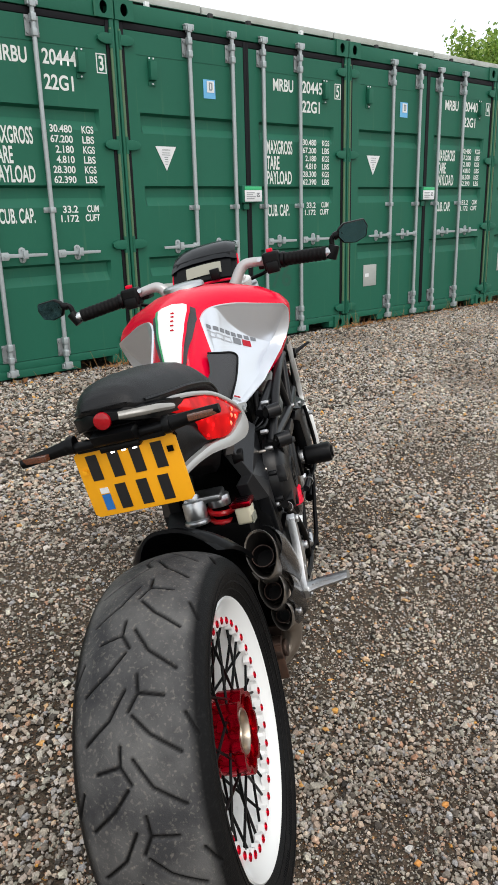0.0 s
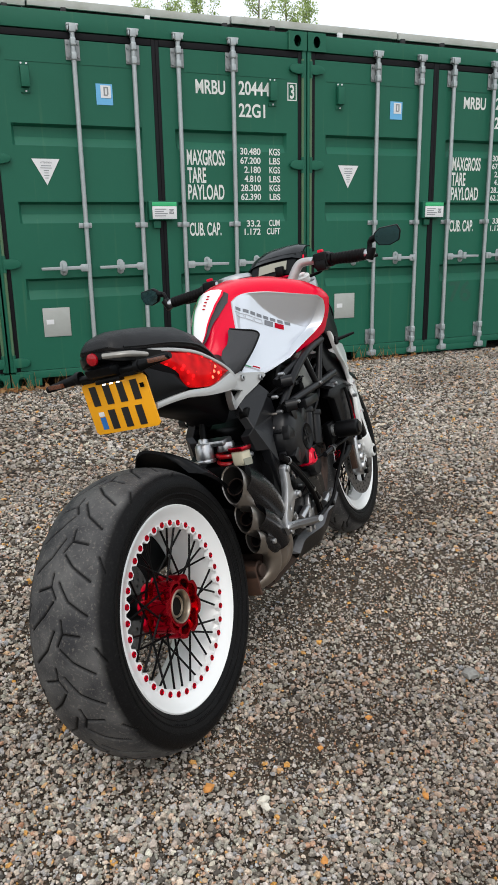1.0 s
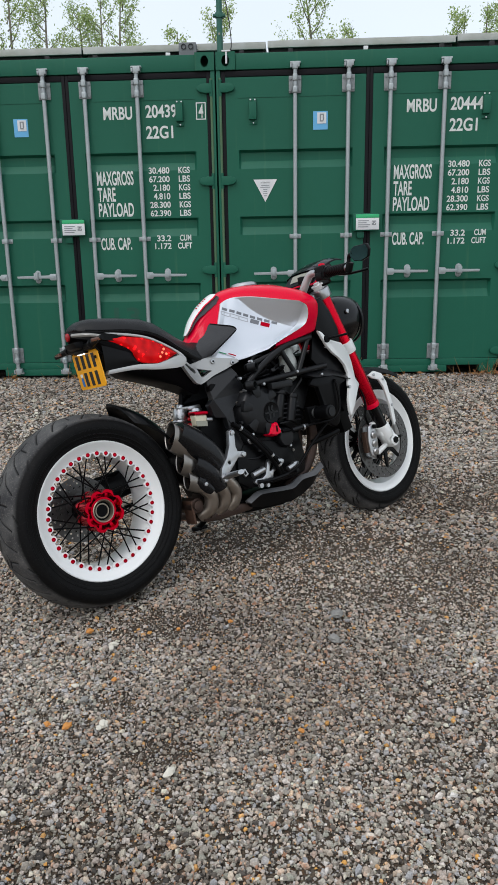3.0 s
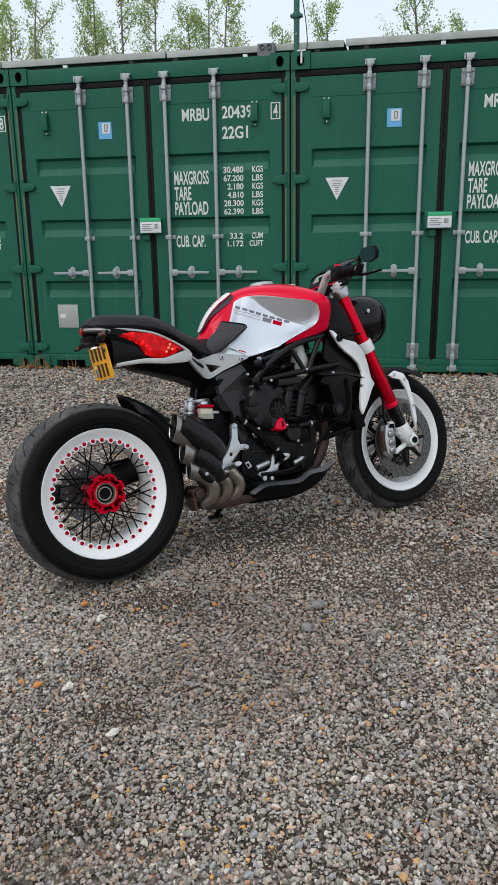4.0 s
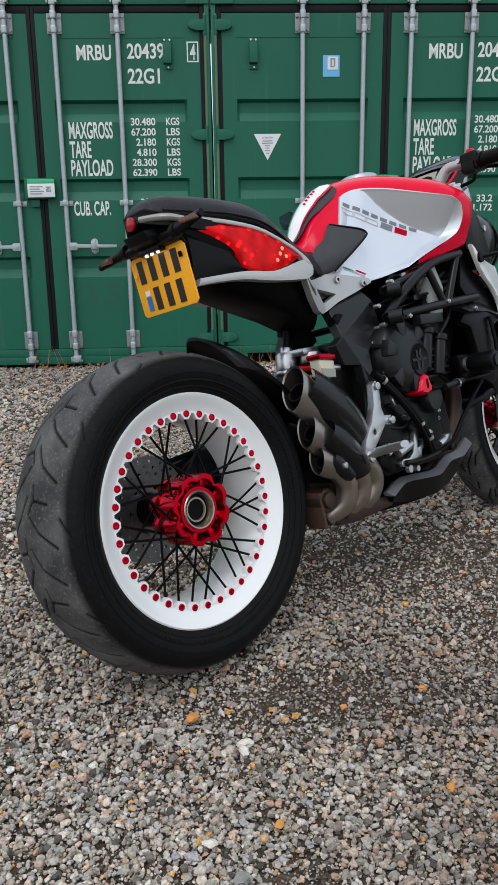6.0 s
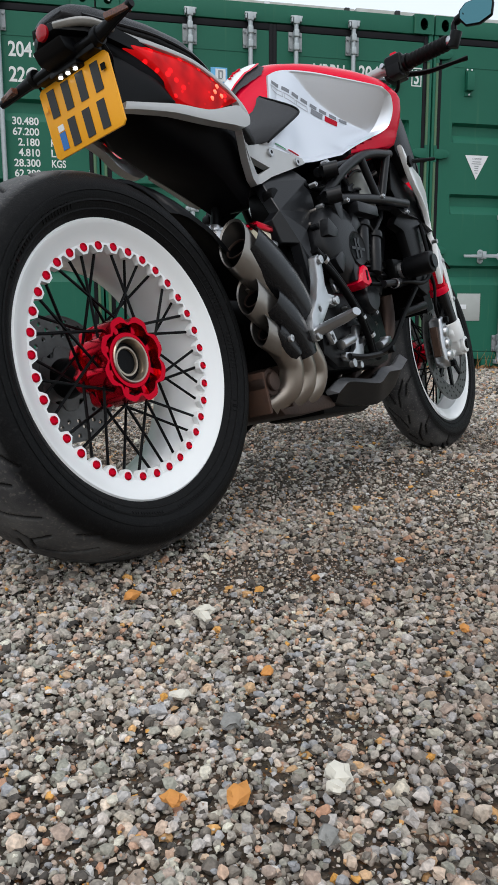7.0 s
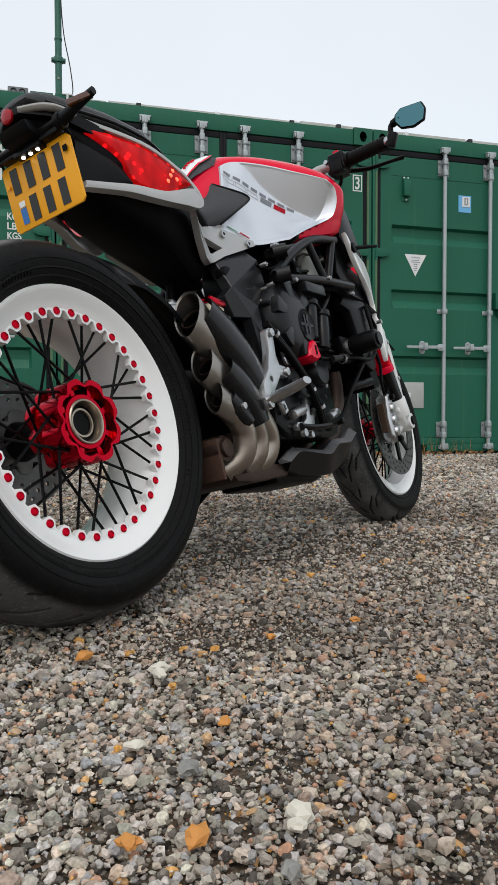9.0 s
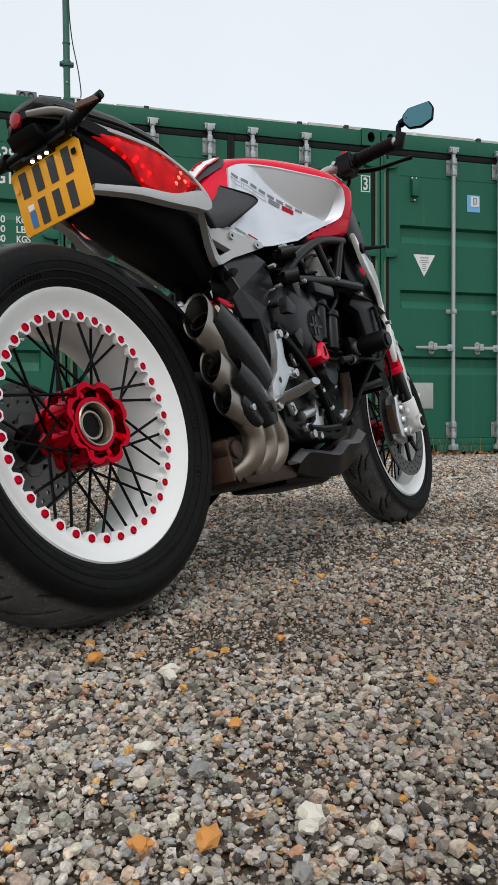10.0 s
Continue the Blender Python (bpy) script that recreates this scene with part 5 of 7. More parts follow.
CAP = [(0.026, 0.018, 0.552, 0.538), (0.036, 0.040, 0.556, 0.530), (0.052, 0.060, 0.555, 0.524), (0.085, 0.076, 0.549, 0.518), (0.145, 0.084, 0.538, 0.508), (0.25, 0.094, 0.520, 0.49)]
part("tail_cap", skin([[(x, 0, z), (x, -w * 0.8, z - 0.003), (x, -w, z - 0.010), (x, -w * 0.97, b), (x, 0, b), (x, w * 0.97, b), (x, w, z - 0.010), (x, w * 0.8, z - 0.003)] for x, w, z, b in CAP], ring=True), SATIN, tail, angle=35)


def flank_y(x):
    """Half width of the tail's flank, flaring forwards."""
    return lerp_table(x, [0.09, 0.15, 0.20, 0.25, 0.30, 0.345, 0.36], [0.060, 0.078, 0.097, 0.118, 0.134, 0.138, 0.134])


def flank_patch(top, low, s, lift, mat, name, label="", n=18, thick=0.012, swell=0.006):
    """A curved plate between two lines of x, z on the tail's flank."""
    def along(line, t):
        q = smooth_path([(a, b, 0) for a, b in line], 5)
        k = t * (len(q) - 1)
        i = min(int(k), len(q) - 2)
        return q[i].lerp(q[i + 1], k - i)
    rws = []
    for i in range(n + 1):
        a, b = along(top, i / n), along(low, i / n)
        front = []
        for j in range(7):
            p = a.lerp(b, j / 6)
            bulge = lift + swell * math.sin(math.pi * j / 6)
            front.append((p.x, s * (flank_y(p.x) + bulge), p.y))
        back = [(x, y - s * thick, z) for x, y, z in front[::-1]]
        rws.append(front + back)
    return part(name, skin(rws, ring=True), mat, tail, label, angle=50)


for s in (-1, 1):
    flank_patch([(0.095, 0.522), (0.135, 0.524), (0.172, 0.518), (0.227, 0.504), (0.273, 0.480), (0.318, 0.444)], [(0.095, 0.520), (0.124, 0.511), (0.159, 0.492), (0.186, 0.470), (0.203, 0.436), (0.252, 0.422), (0.286, 0.430), (0.318, 0.443)], s, 0.002, LENS, "tail_lamp", "lit red tail lamp")
    # silver blade: over the lamp, round its point and back below
    flank_patch([(0.105, 0.540), (0.168, 0.529), (0.224, 0.513), (0.260, 0.494), (0.296, 0.470), (0.333, 0.444), (0.350, 0.424)], [(0.105, 0.532), (0.168, 0.5215), (0.224, 0.506), (0.262, 0.486), (0.290, 0.467), (0.320, 0.445), (0.326, 0.436)], s, 0.006, PEARL, "lamp_trim", "silver grey lamp surround", swell=0.001)
    flank_patch([(0.350, 0.426), (0.326, 0.437), (0.290, 0.4285), (0.252, 0.420), (0.200, 0.426), (0.146, 0.424), (0.105, 0.421)], [(0.347, 0.408), (0.328, 0.399), (0.287, 0.399), (0.247, 0.402), (0.191, 0.411), (0.135, 0.411), (0.100, 0.408)], s, 0.006, PEARL, "lamp_trim", thick=0.02, swell=0.0015)
    flank_patch([(0.10, 0.516), (0.13, 0.506), (0.16, 0.488), (0.184, 0.468), (0.201, 0.436)], [(0.10, 0.420), (0.125, 0.422), (0.15, 0.424), (0.175, 0.426), (0.198, 0.428)], s, -0.006, SATIN, "recess_panel")
    for k, (x, z) in enumerate(((0.262, 0.440), (0.270, 0.452), (0.282, 0.446), (0.276, 0.462))):
        part("led", at(lathe([(0.0, 0.0042), (s * 0.002, 0.003), (s * 0.0025, 0.0003)], 12), Vector((x, s * (flank_y(x) + 0.0078), z))), LAMPLED, tail)
part("rear_reflector", lathe([(0.0, 0.0135), (-0.004, 0.013), (-0.006, 0.009), (-0.0065, 0.001)], 24, axis="X"), REFLECT, tail, "round red reflector").location = (0.026, 0.006, 0.541)
part("light_bar", tube([(0.030, -0.018, 0.543), (0.044, -0.052, 0.539), (0.062, -0.070, 0.535), (0.092, -0.084, 0.527)], [0.0080, 0.0085, 0.0085, 0.006], 10, 5, flat=0.8), BARLENS, tail)
# plate carrier, plate and indicators
part("plate_bracket", join(slab([(0.02, 0.52), (0.075, 0.53), (0.13, 0.52), (0.125, 0.500), (0.085, 0.488), (0.03, 0.503)][::-1], -0.034, 0.034, 0.004), rod((0.055, -0.088, 0.508), (0.055, 0.088, 0.503), 0.008, n=10), box(0.052, 0.07, -0.072, 0.072, 0.492, 0.508, 0.003)), SATIN, tail)
for s in (-1, 1):
    a, b = Vector((0.058, s * 0.078, 0.508)), Vector((0.050, s * 0.164, 0.517 if s < 0 else 0.497))
    ind = part("indicator", join(tube([a, a.lerp(b, 0.25), b], [0.012, 0.009, 0.006], 10, 3, flat=1.2), rod(a + Vector((0, -s * 0.006, 0)), a + Vector((0, s * 0.006, 0)), 0.0145, n=14, bw=0.002)), SATIN, tail, "slim black indicator with amber strip")
    part("indicator_lens", moved(box(-0.006, 0.006, -0.022, 0.022, -0.005, 0.005, 0.002), Matrix.Translation(a.lerp(b, 0.68) + Vector((-0.006, 0, 0))) @ Matrix.Rotation(s * -0.22, 4, "Z")), AMBER, ind)
    part("indicator_cable", tube([a, a + Vector((0.02, s * 0.002, -0.025)), a + Vector((0.04, -s * 0.02, -0.03)), a + Vector((0.06, -s * 0.05, -0.005))], 0.0028, 6, 5), DEEP, ind)
plate_m = Matrix.Translation((0.077, 0.003, 0.434)) @ Matrix.Rotation(radians(-7), 4, "Y")
pl = part("number_plate", moved(slab([(x, z) for x, z in ((-0.0845, -0.052), (-0.078, -0.0585), (0.078, -0.0585), (0.0845, -0.052), (0.0845, 0.052), (0.078, 0.0585), (-0.078, 0.0585), (-0.0845, 0.052))], -0.002, 0.002, 0.0008), plate_m @ Matrix.Rotation(radians(-90), 4, "Z")), YELLOW, bike, "yellow rear plate with dark bars")


def on_plate(x0, x1, z0, z1, y=-0.0032):
    return moved(box(x0, x1, y, y + 0.0008, z0, z1), plate_m @ Matrix.Rotation(radians(-90), 4, "Z"))


for k in range(4):
    part("plate_bar", on_plate(-0.066 + 0.036 * k, -0.048 + 0.036 * k, 0.006, 0.050), BLACKINK, pl)
for k in range(3):
    part("plate_bar", on_plate(-0.036 + 0.036 * k, -0.018 + 0.036 * k, -0.050, -0.006), BLACKINK, pl)
part("plate_band", on_plate(-0.062, -0.048, -0.048, -0.02), BLUEBAND, pl)
part("plate_flag", on_plate(-0.062, -0.048, -0.018, -0.008), WHITE, pl)
part("plate_bolt", on_plate(0.067, 0.077, 0.030, 0.040, -0.006), DEEP, pl)
part("plate_bolt", on_plate(-0.078, -0.070, 0.020, 0.028, -0.006), YELLOW, pl)
part("plate_lamp", join(box(0.050, 0.070, -0.03, 0.035, 0.486, 0.496, 0.003)), SATIN, tail)
for k in range(3):
    part("led", rod((0.058, -0.018 + 0.018 * k, 0.4855), (0.058, -0.018 + 0.018 * k, 0.483), 0.0036, n=10), LED, tail, "lit white plate light")

# pearl grey seat rail with open triangle
for s in (-1, 1):
    o = [(0.350, 0.424), (0.372, 0.415), (0.395, 0.404), (0.432, 0.410), (0.478, 0.422), (0.588, 0.402), (0.594, 0.392), (0.545, 0.374), (0.492, 0.356), (0.458, 0.339), (0.438, 0.333), (0.416, 0.340), (0.386, 0.366), (0.350, 0.398)]
    hole = [(0.430, 0.388), (0.490, 0.374), (0.454, 0.356), (0.446, 0.357)]
    hole2 = [(0.364, 0.413), (0.385, 0.400), (0.414, 0.387), (0.422, 0.376), (0.414, 0.371), (0.392, 0.384), (0.362, 0.404)]
    RAILX, RAILY = [0.35, 0.385, 0.43, 0.46, 0.49, 0.52, 0.566, 0.6], [0.114, 0.092, 0.070, 0.067, 0.074, 0.085, 0.094, 0.099]
    rail = part("seat_rail", slab(o, -0.008, 0.008, 0.0, holes=[hole, hole2]), PEARL, bike, "pale grey cast seat rail with triangular opening")
    for v in rail.data.vertices:
        v.co.y += s * lerp_table(v.co.x, RAILX, RAILY)
    for x, z in ((0.496, 0.405), (0.566, 0.391)):
        y = s * lerp_table(x, RAILX, RAILY)
        part("bolt", join(rod((x, y + s * 0.007, z), (x, y + s * 0.013, z), 0.0085, n=12, bw=0.0015)), ALU, rail)
        part("bolt_socket", rod((x, y + s * 0.013, z), (x, y + s * 0.0135, z), 0.004, n=6), DEEP, rail)

# ---- frame ----
for s in (-1, 1):
    y0 = s * 0.158
    A, B_, C = (0.575, s * 0.142, 0.302), (0.735, s * 0.165, 0.408), (0.885, s * 0.175, 0.440)
    J, E = (0.790, s * 0.170, 0.320), (0.945, s * 0.172, 0.330)
    fr = part("trellis_frame", tube([A, (0.65, s * 0.156, 0.362), B_, (0.80, s * 0.17, 0.428), C], 0.0108, 14, 5), SATIN_GREY, bike, "dark grey tubular trellis frame")
    part("frame_tube", tube([A, (0.68, s * 0.158, 0.311), J, E], 0.0108, 14, 5), SATIN_GREY, fr)
    part("frame_tube", rod((0.742, s * 0.166, 0.408), (0.788, s * 0.17, 0.322), 0.009, n=12), SATIN_GREY, fr)
    part("frame_tube", rod((0.872, s * 0.174, 0.436), (0.806, s * 0.17, 0.322), 0.0098, n=12), SATIN_GREY, fr)
    part("frame_tube", rod((0.600, s * 0.128, 0.366), (0.73, s * 0.15, 0.402), 0.0102, n=12), SATIN_GREY, fr)
    part("frame_tube", rod((0.88, s * 0.175, 0.44), (1.02, s * 0.06, 0.53), 0.0115, n=12), SATIN_GREY, fr)
    for (x, y, z), r in ((A, 0.0165), ((0.602, s * 0.131, 0.364), 0.0155)):
        part("tube_end", lathe([(0, r - 0.004), (0.0, r), (-0.03, r), (-0.03, r - 0.004)], 24, closed=True), SATIN_GREY, fr).matrix_basis = Matrix.Translation((x, y + s * 0.012, z)) @ Matrix.Diagonal((1, -s, 1, 1)) @ Matrix.Rotation(radians(25), 4, "Z")
        # Black disc paints the shade inside the open tube end.
        part("tube_plug", lathe([(0.006, r - 0.004), (0.006, 0.0005)], 20), DEEP, fr).matrix_basis = Matrix.Translation((x, y + s * 0.004, z)) @ Matrix.Diagonal((1, s, 1, 1)) @ Matrix.Rotation(radians(25), 4, "Z")
    # faceted swingarm pivot plate
    spots = {"a": (0.465, 0.070, 0.346), "b": (0.563, 0.092, 0.379), "c": (0.570, 0.116, 0.350), "d": (0.458, 0.104, 0.276), "e": (0.598, 0.110, 0.286), "f": (0.520, 0.124, 0.236), "g": (0.448, 0.090, 0.260), "h": (0.462, 0.094, 0.214), "i": (0.488, 0.120, 0.208), "j": (0.519, 0.126, 0.166), "k": (0.502, 0.122, 0.110), "l": (0.552, 0.122, 0.080), "m": (0.533, 0.114, 0.010), "n": (0.590, 0.114, 0.000)}
    bm = bmesh.new()
    vs = {k: bm.verts.new((x, s * y, z)) for k, (x, y, z) in spots.items()}
    for f in ("abcd", "dcef", "dfig", "gih", "ifj", "ijlk", "klnm"):
        bm.faces.new([vs[k] for k in f])
    back = bmesh.ops.extrude_face_region(bm, geom=list(bm.faces))
    bmesh.ops.translate(bm, verts=[v for v in back["geom"] if isinstance(v, bmesh.types.BMVert)], vec=(0, -s * 0.025, 0))
    bev(bm, 0.0012, 1)
    part("pivot_plate", bm, GRAPHITE, bike, "faceted dark grey pivot plate", smooth=False)
    part("pivot_cap", join(rod((0.478, s * 0.070, 0.312), (0.478, s * 0.092, 0.312), 0.020, 0.017, n=18, bw=0.003)), DEEP, bike)

# ---- engine ----
eng = part("engine_block", join(slab([(0.47, 0.02), (0.50, 0.22), (0.56, 0.27), (0.66, 0.28), (0.72, 0.24), (0.80, 0.18), (0.83, 0.02), (0.82, -0.045), (0.76, -0.055), (0.52, -0.055)][::-1], -0.115, 0.115, 0.015, 2)), ENGINE, bike, "black three-cylinder engine", angle=30)
part("cylinder_head", moved(join(box(-0.075, 0.075, -0.135, 0.135, -0.11, 0.09, 0.012), *[box(-0.08, 0.08, -0.14, 0.14, -0.085 + 0.03 * k, -0.078 + 0.03 * k, 0.002) for k in range(3)]), Matrix.Translation((0.785, 0, 0.235)) @ Matrix.Rotation(radians(28), 4, "Y")), ENGINE, eng)
for k in range(2):
    part("cylinder_stud_cover", moved(join(rod((0, 0, -0.05), (0, 0, 0.05), 0.018, n=16, bw=0.004), rod((0, 0, 0.035), (0, 0, 0.05), 0.022, n=16, bw=0.003)), Matrix.Translation((0.71 + 0.055 * k, -0.146, 0.22 - 0.02 * k)) @ Matrix.Rotation(radians(18), 4, "Y")), SATIN_GREY, eng)
cc = Vector((0.622, -0.115, 0.212))
cover = part("clutch_cover", at(lathe([(0.0, 0.088), (-0.026, 0.086), (-0.036, 0.078), (-0.044, 0.060), (-0.047, 0.040)], 40), cc), SATIN_GREY, eng, "round dark clutch cover with raised badge")
for k in range(6):
    a = TAU * k / 6 + 0.3
    part("cover_rib", moved(slab([(0.040, -0.010), (0.083, -0.020), (0.086, 0.0), (0.083, 0.020), (0.040, 0.010)], -0.046, -0.020, 0.004), Matrix.Translation(cc) @ Matrix.Rotation(a, 4, "Y")), SATIN_GREY, cover)
for k in range(9):
    a = TAU * k / 9
    part("cover_bolt", rod(cc + Vector((0.089 * math.cos(a), -0.008, 0.089 * math.sin(a))), cc + Vector((0.089 * math.cos(a), -0.026, 0.089 * math.sin(a))), 0.006, n=8, bw=0.001), ALU if k % 3 == 0 else SATIN_GREY, cover)
badge = Vector((0.655, -0.160, 0.198))
part("badge_disc", at(join(lathe([(0.006, 0.0385), (-0.002, 0.0385), (-0.004, 0.036), (-0.002, 0.033), (-0.002, 0.001)], 36)), badge), SATIN, cover)
part("badge_mark", at(join(box(-0.030, 0.030, -0.0035, -0.0015, -0.003, 0.003), box(-0.012, -0.005, -0.0035, -0.0015, -0.022, 0.022), slab([(0.004, -0.02), (0.012, -0.018), (0.014, 0.0), (0.006, 0.012), (0.012, 0.024), (0.004, 0.024), (-0.001, 0.012), (0.006, 0.0)], -0.0035, -0.0015)), badge), SATIN_GREY, cover)
# red pump cover
pc = [(0.618, 0.122), (0.630, 0.116), (0.652, 0.112), (0.676, 0.118), (0.678, 0.126), (0.668, 0.148), (0.664, 0.162), (0.652, 0.167), (0.640, 0.160), (0.626, 0.142)]
pc = [(x + 0.010, z) for x, z in pc]
mid = (0.660, 0.138)
part("pump_cover", skin([[(mid[0] + (x - mid[0]) * k, y, mid[1] + (z - mid[1]) * k) for x, z in pc] for y, k in ((-0.128, 1.0), (-0.150, 1.0), (-0.160, 0.93), (-0.168, 0.74))], ring=True), RED, eng, "red painted pump cover", angle=35)
part("pump_slot", box(0.660, 0.667, -0.1695, -0.166, 0.128, 0.150, 0.001), DEEP, eng)
part("alternator_cover", at(lathe([(0.02, 0.036), (-0.012, 0.035), (-0.018, 0.030), (-0.020, 0.001)], 28), Vector((0.725, -0.128, 0.10))), SATIN_GREY, eng)
part("sprocket_nut", at(join(lathe([(0.0, 0.016), (-0.006, 0.016), (-0.008, 0.013), (-0.004, 0.008), (-0.004, 0.001)], 6)), Vector((0.560, -0.140, 0.118))), ALU, eng)
for x, y, z, r in ((0.545, -0.128, 0.252, 0.007), (0.575, -0.13, 0.285, 0.007), (0.69, -0.135, 0.268, 0.007), (0.705, -0.135, 0.17, 0.009), (0.67, -0.13, 0.085, 0.009), (0.60, -0.125, 0.03, 0.009), (0.66, -0.125, 0.055, 0.012), (0.70, -0.128, 0.05, 0.008), (0.68, -0.125, -0.005, 0.010), (0.735, -0.12, -0.01, 0.010), (0.57, -0.125, 0.0, 0.012), (0.52, -0.12, 0.02, 0.011), (0.77, -0.125, 0.045, 0.008), (0.64, -0.125, -0.03, 0.008)):
    part("bolt", lathe([(0.02, 0.72 * r), (0.002, 0.72 * r), (0.0, 0.6 * r), (0.0, 0.36 * r), (0.003, 0.34 * r), (0.003, 0.0003)], 12), STEEL, eng).location = (x, y + 0.006, z)
part("side_case", slab([(0.50, 0.06), (0.54, 0.11), (0.62, 0.11), (0.70, 0.09), (0.76, 0.04), (0.77, -0.03), (0.70, -0.052), (0.54, -0.050), (0.49, -0.02)][::-1], -0.128, -0.10, 0.010, 2), ENGINE, eng)
part("lamp_box", box(0.665, 0.765, -0.176, -0.150, 0.276, 0.300, 0.004), SATIN_GREY, eng)
part("throttle_body", join(rod((0.70, -0.09, 0.37), (0.70, 0.09, 0.37), 0.04, n=20, bw=0.006), box(0.66, 0.86, -0.10, 0.10, 0.32, 0.40, 0.015)), DEEP, eng)
part("air_duct_bulb", at(lathe([(-0.075, 0.001), (-0.06, 0.025), (0, 0.034), (0.06, 0.02), (0.07, 0.001)], 20, axis="Z"), Vector((0.80, -0.128, 0.362))), DULL_PLATE, eng)
part("gearbox_rear", slab([(0.40, 0.20), (0.50, 0.24), (0.50, -0.08), (0.42, -0.06), (0.38, 0.05)][::-1], -0.085, 0.10, 0.012), DEEP, eng)

# radiator, its black cover and white shroud
part("radiator", moved(box(-0.025, 0.025, -0.15, 0.15, -0.17, 0.16, 0.006), Matrix.Translation((1.00, 0, 0.235)) @ Matrix.Rotation(radians(-14), 4, "Y")), DEEP, bike, "black radiator")
for s in (-1, 1):
    cov = slab([(0.850, 0.270), (0.868, 0.292), (0.96, 0.290), (1.05, 0.266), (0.992, 0.250), (0.985, 0.180), (0.962, 0.112), (0.943, 0.098), (0.905, 0.120), (0.898, 0.20), (0.885, 0.255)][::-1], -0.012, 0.012, 0.006, 2)
    c_ob = part("radiator_cover", cov, SATIN, bike, "satin black radiator side cover", angle=30)
    for v in c_ob.data.vertices:
        v.co.y += s * lerp_table(v.co.x, [0.8, 0.88, 0.96, 1.03], [0.150, 0.166, 0.176, 0.168])
    ledge = skin([[(x0, s * 0.158, z0), (x1, s * 0.190, z1), (x1, s * 0.172, z1 - 0.004), (x0, s * 0.148, z0 - 0.006)] for (x0, z0), (x1, z1) in zip(((0.818, 0.314), (0.873, 0.324), (0.925, 0.330), (0.966, 0.326), (1.03, 0.303), (1.086, 0.280)), ((0.832, 0.303), (0.868, 0.293), (0.92, 0.291), (0.96, 0.289), (1.01, 0.277), (1.05, 0.265)))], ring=True)
    # Ledge greyer than the black cover: its lit top is put into the colour.
    part("cover_ledge", ledge, SATIN_GREY, c_ob, smooth=False)
    o = [(0.905, 0.460), (0.925, 0.452), (0.958, 0.424), (1.030, 0.405), (1.068, 0.372), (1.092, 0.330), (1.110, 0.262), (1.116, 0.236), (1.090, 0.218), (1.045, 0.165), (1.013, 0.126), (1.006, 0.150), (1.010, 0.190), (1.022, 0.228), (1.040, 0.258), (1.046, 0.288), (1.032, 0.322), (1.004, 0.350), (0.972, 0.372), (0.944, 0.400)]
    sh = slab(o[::-1], -0.007, 0.007, 0.004, 2)
    s_ob = part("radiator_shroud", sh, WHITE, bike, "white curved radiator shroud")
    for v in s_ob.data.vertices:
        v.co.y += s * (lerp_table(v.co.x, [0.9, 0.95, 1.02, 1.06, 1.12], [0.196, 0.190, 0.184, 0.178, 0.150]) + (0.012 if v.co.z < 0.25 else 0))
    part("bolt", rod((1.028, s * 0.190, 0.236), (1.028, s * 0.203, 0.236), 0.006, n=8), ALU, s_ob)
    inner = slab([(0.91, 0.445), (0.965, 0.395), (1.03, 0.375), (1.082, 0.30), (1.096, 0.252), (1.055, 0.20), (1.018, 0.145), (0.985, 0.20), (0.94, 0.30), (0.885, 0.36)][::-1], s * 0.158 - 0.008, s * 0.158 + 0.008, 0.005)
    part("shroud_lining", inner, SATIN, s_ob)
    part("shroud_clamp", join(rod((0.945, s * 0.188, 0.425), (0.945, s * 0.205, 0.425), 0.014, n=14, bw=0.003), rod((0.945, s * 0.198, 0.425), (1.02, s * 0.235, 0.432), 0.006, 0.004, n=8)), DEEP, s_ob)
    bob = part("crash_bobbin", moved(lathe([(-0.046, 0.0205), (-0.044, 0.0245), (-0.038, 0.026), (0.02, 0.0255), (0.024, 0.020), (0.030, 0.018), (0.05, 0.018)], 28), Matrix.Translation((0.868, s * 0.196, 0.163)) @ Matrix.Diagonal((1, -s, 1, 1))), SATIN, bike, "black crash protector bobbin")
    part("bobbin_cap", at(lathe([(0, 0.0165), (0.004, 0.016), (0.005, 0.001)], 20), Vector((0.868, s * 0.242 - (0 if s > 0 else 0.005), 0.163))), SATIN_GREY, bob)
    part("bobbin_ring", rod((0.868, s * 0.150, 0.163), (0.868, s * 0.172, 0.163), 0.019, n=20, bw=0.002), ALU, bob)
    part("bobbin_plate", slab([(0.83, 0.19), (0.89, 0.19), (0.90, 0.13), (0.84, 0.12)][::-1], s * 0.15 - 0.01, s * 0.15 + 0.01, 0.004), DEEP, bob)
    part("headstock_cover", slab([(0.905, 0.565), (0.965, 0.585), (1.005, 0.530), (1.035, 0.46), (1.035, 0.400), (0.955, 0.40), (0.915, 0.455)][::-1], s * 0.148 - 0.036, s * 0.148 + 0.036, 0.014, 2), SATIN, bike)

# ---- exhaust ----
TIPS = [((0.252, -0.122, 0.184), 0.041, 1.0), ((0.276, -0.118, 0.096), 0.034, 0.9), ((0.288, -0.122, 0.032), 0.028, 0.8)]


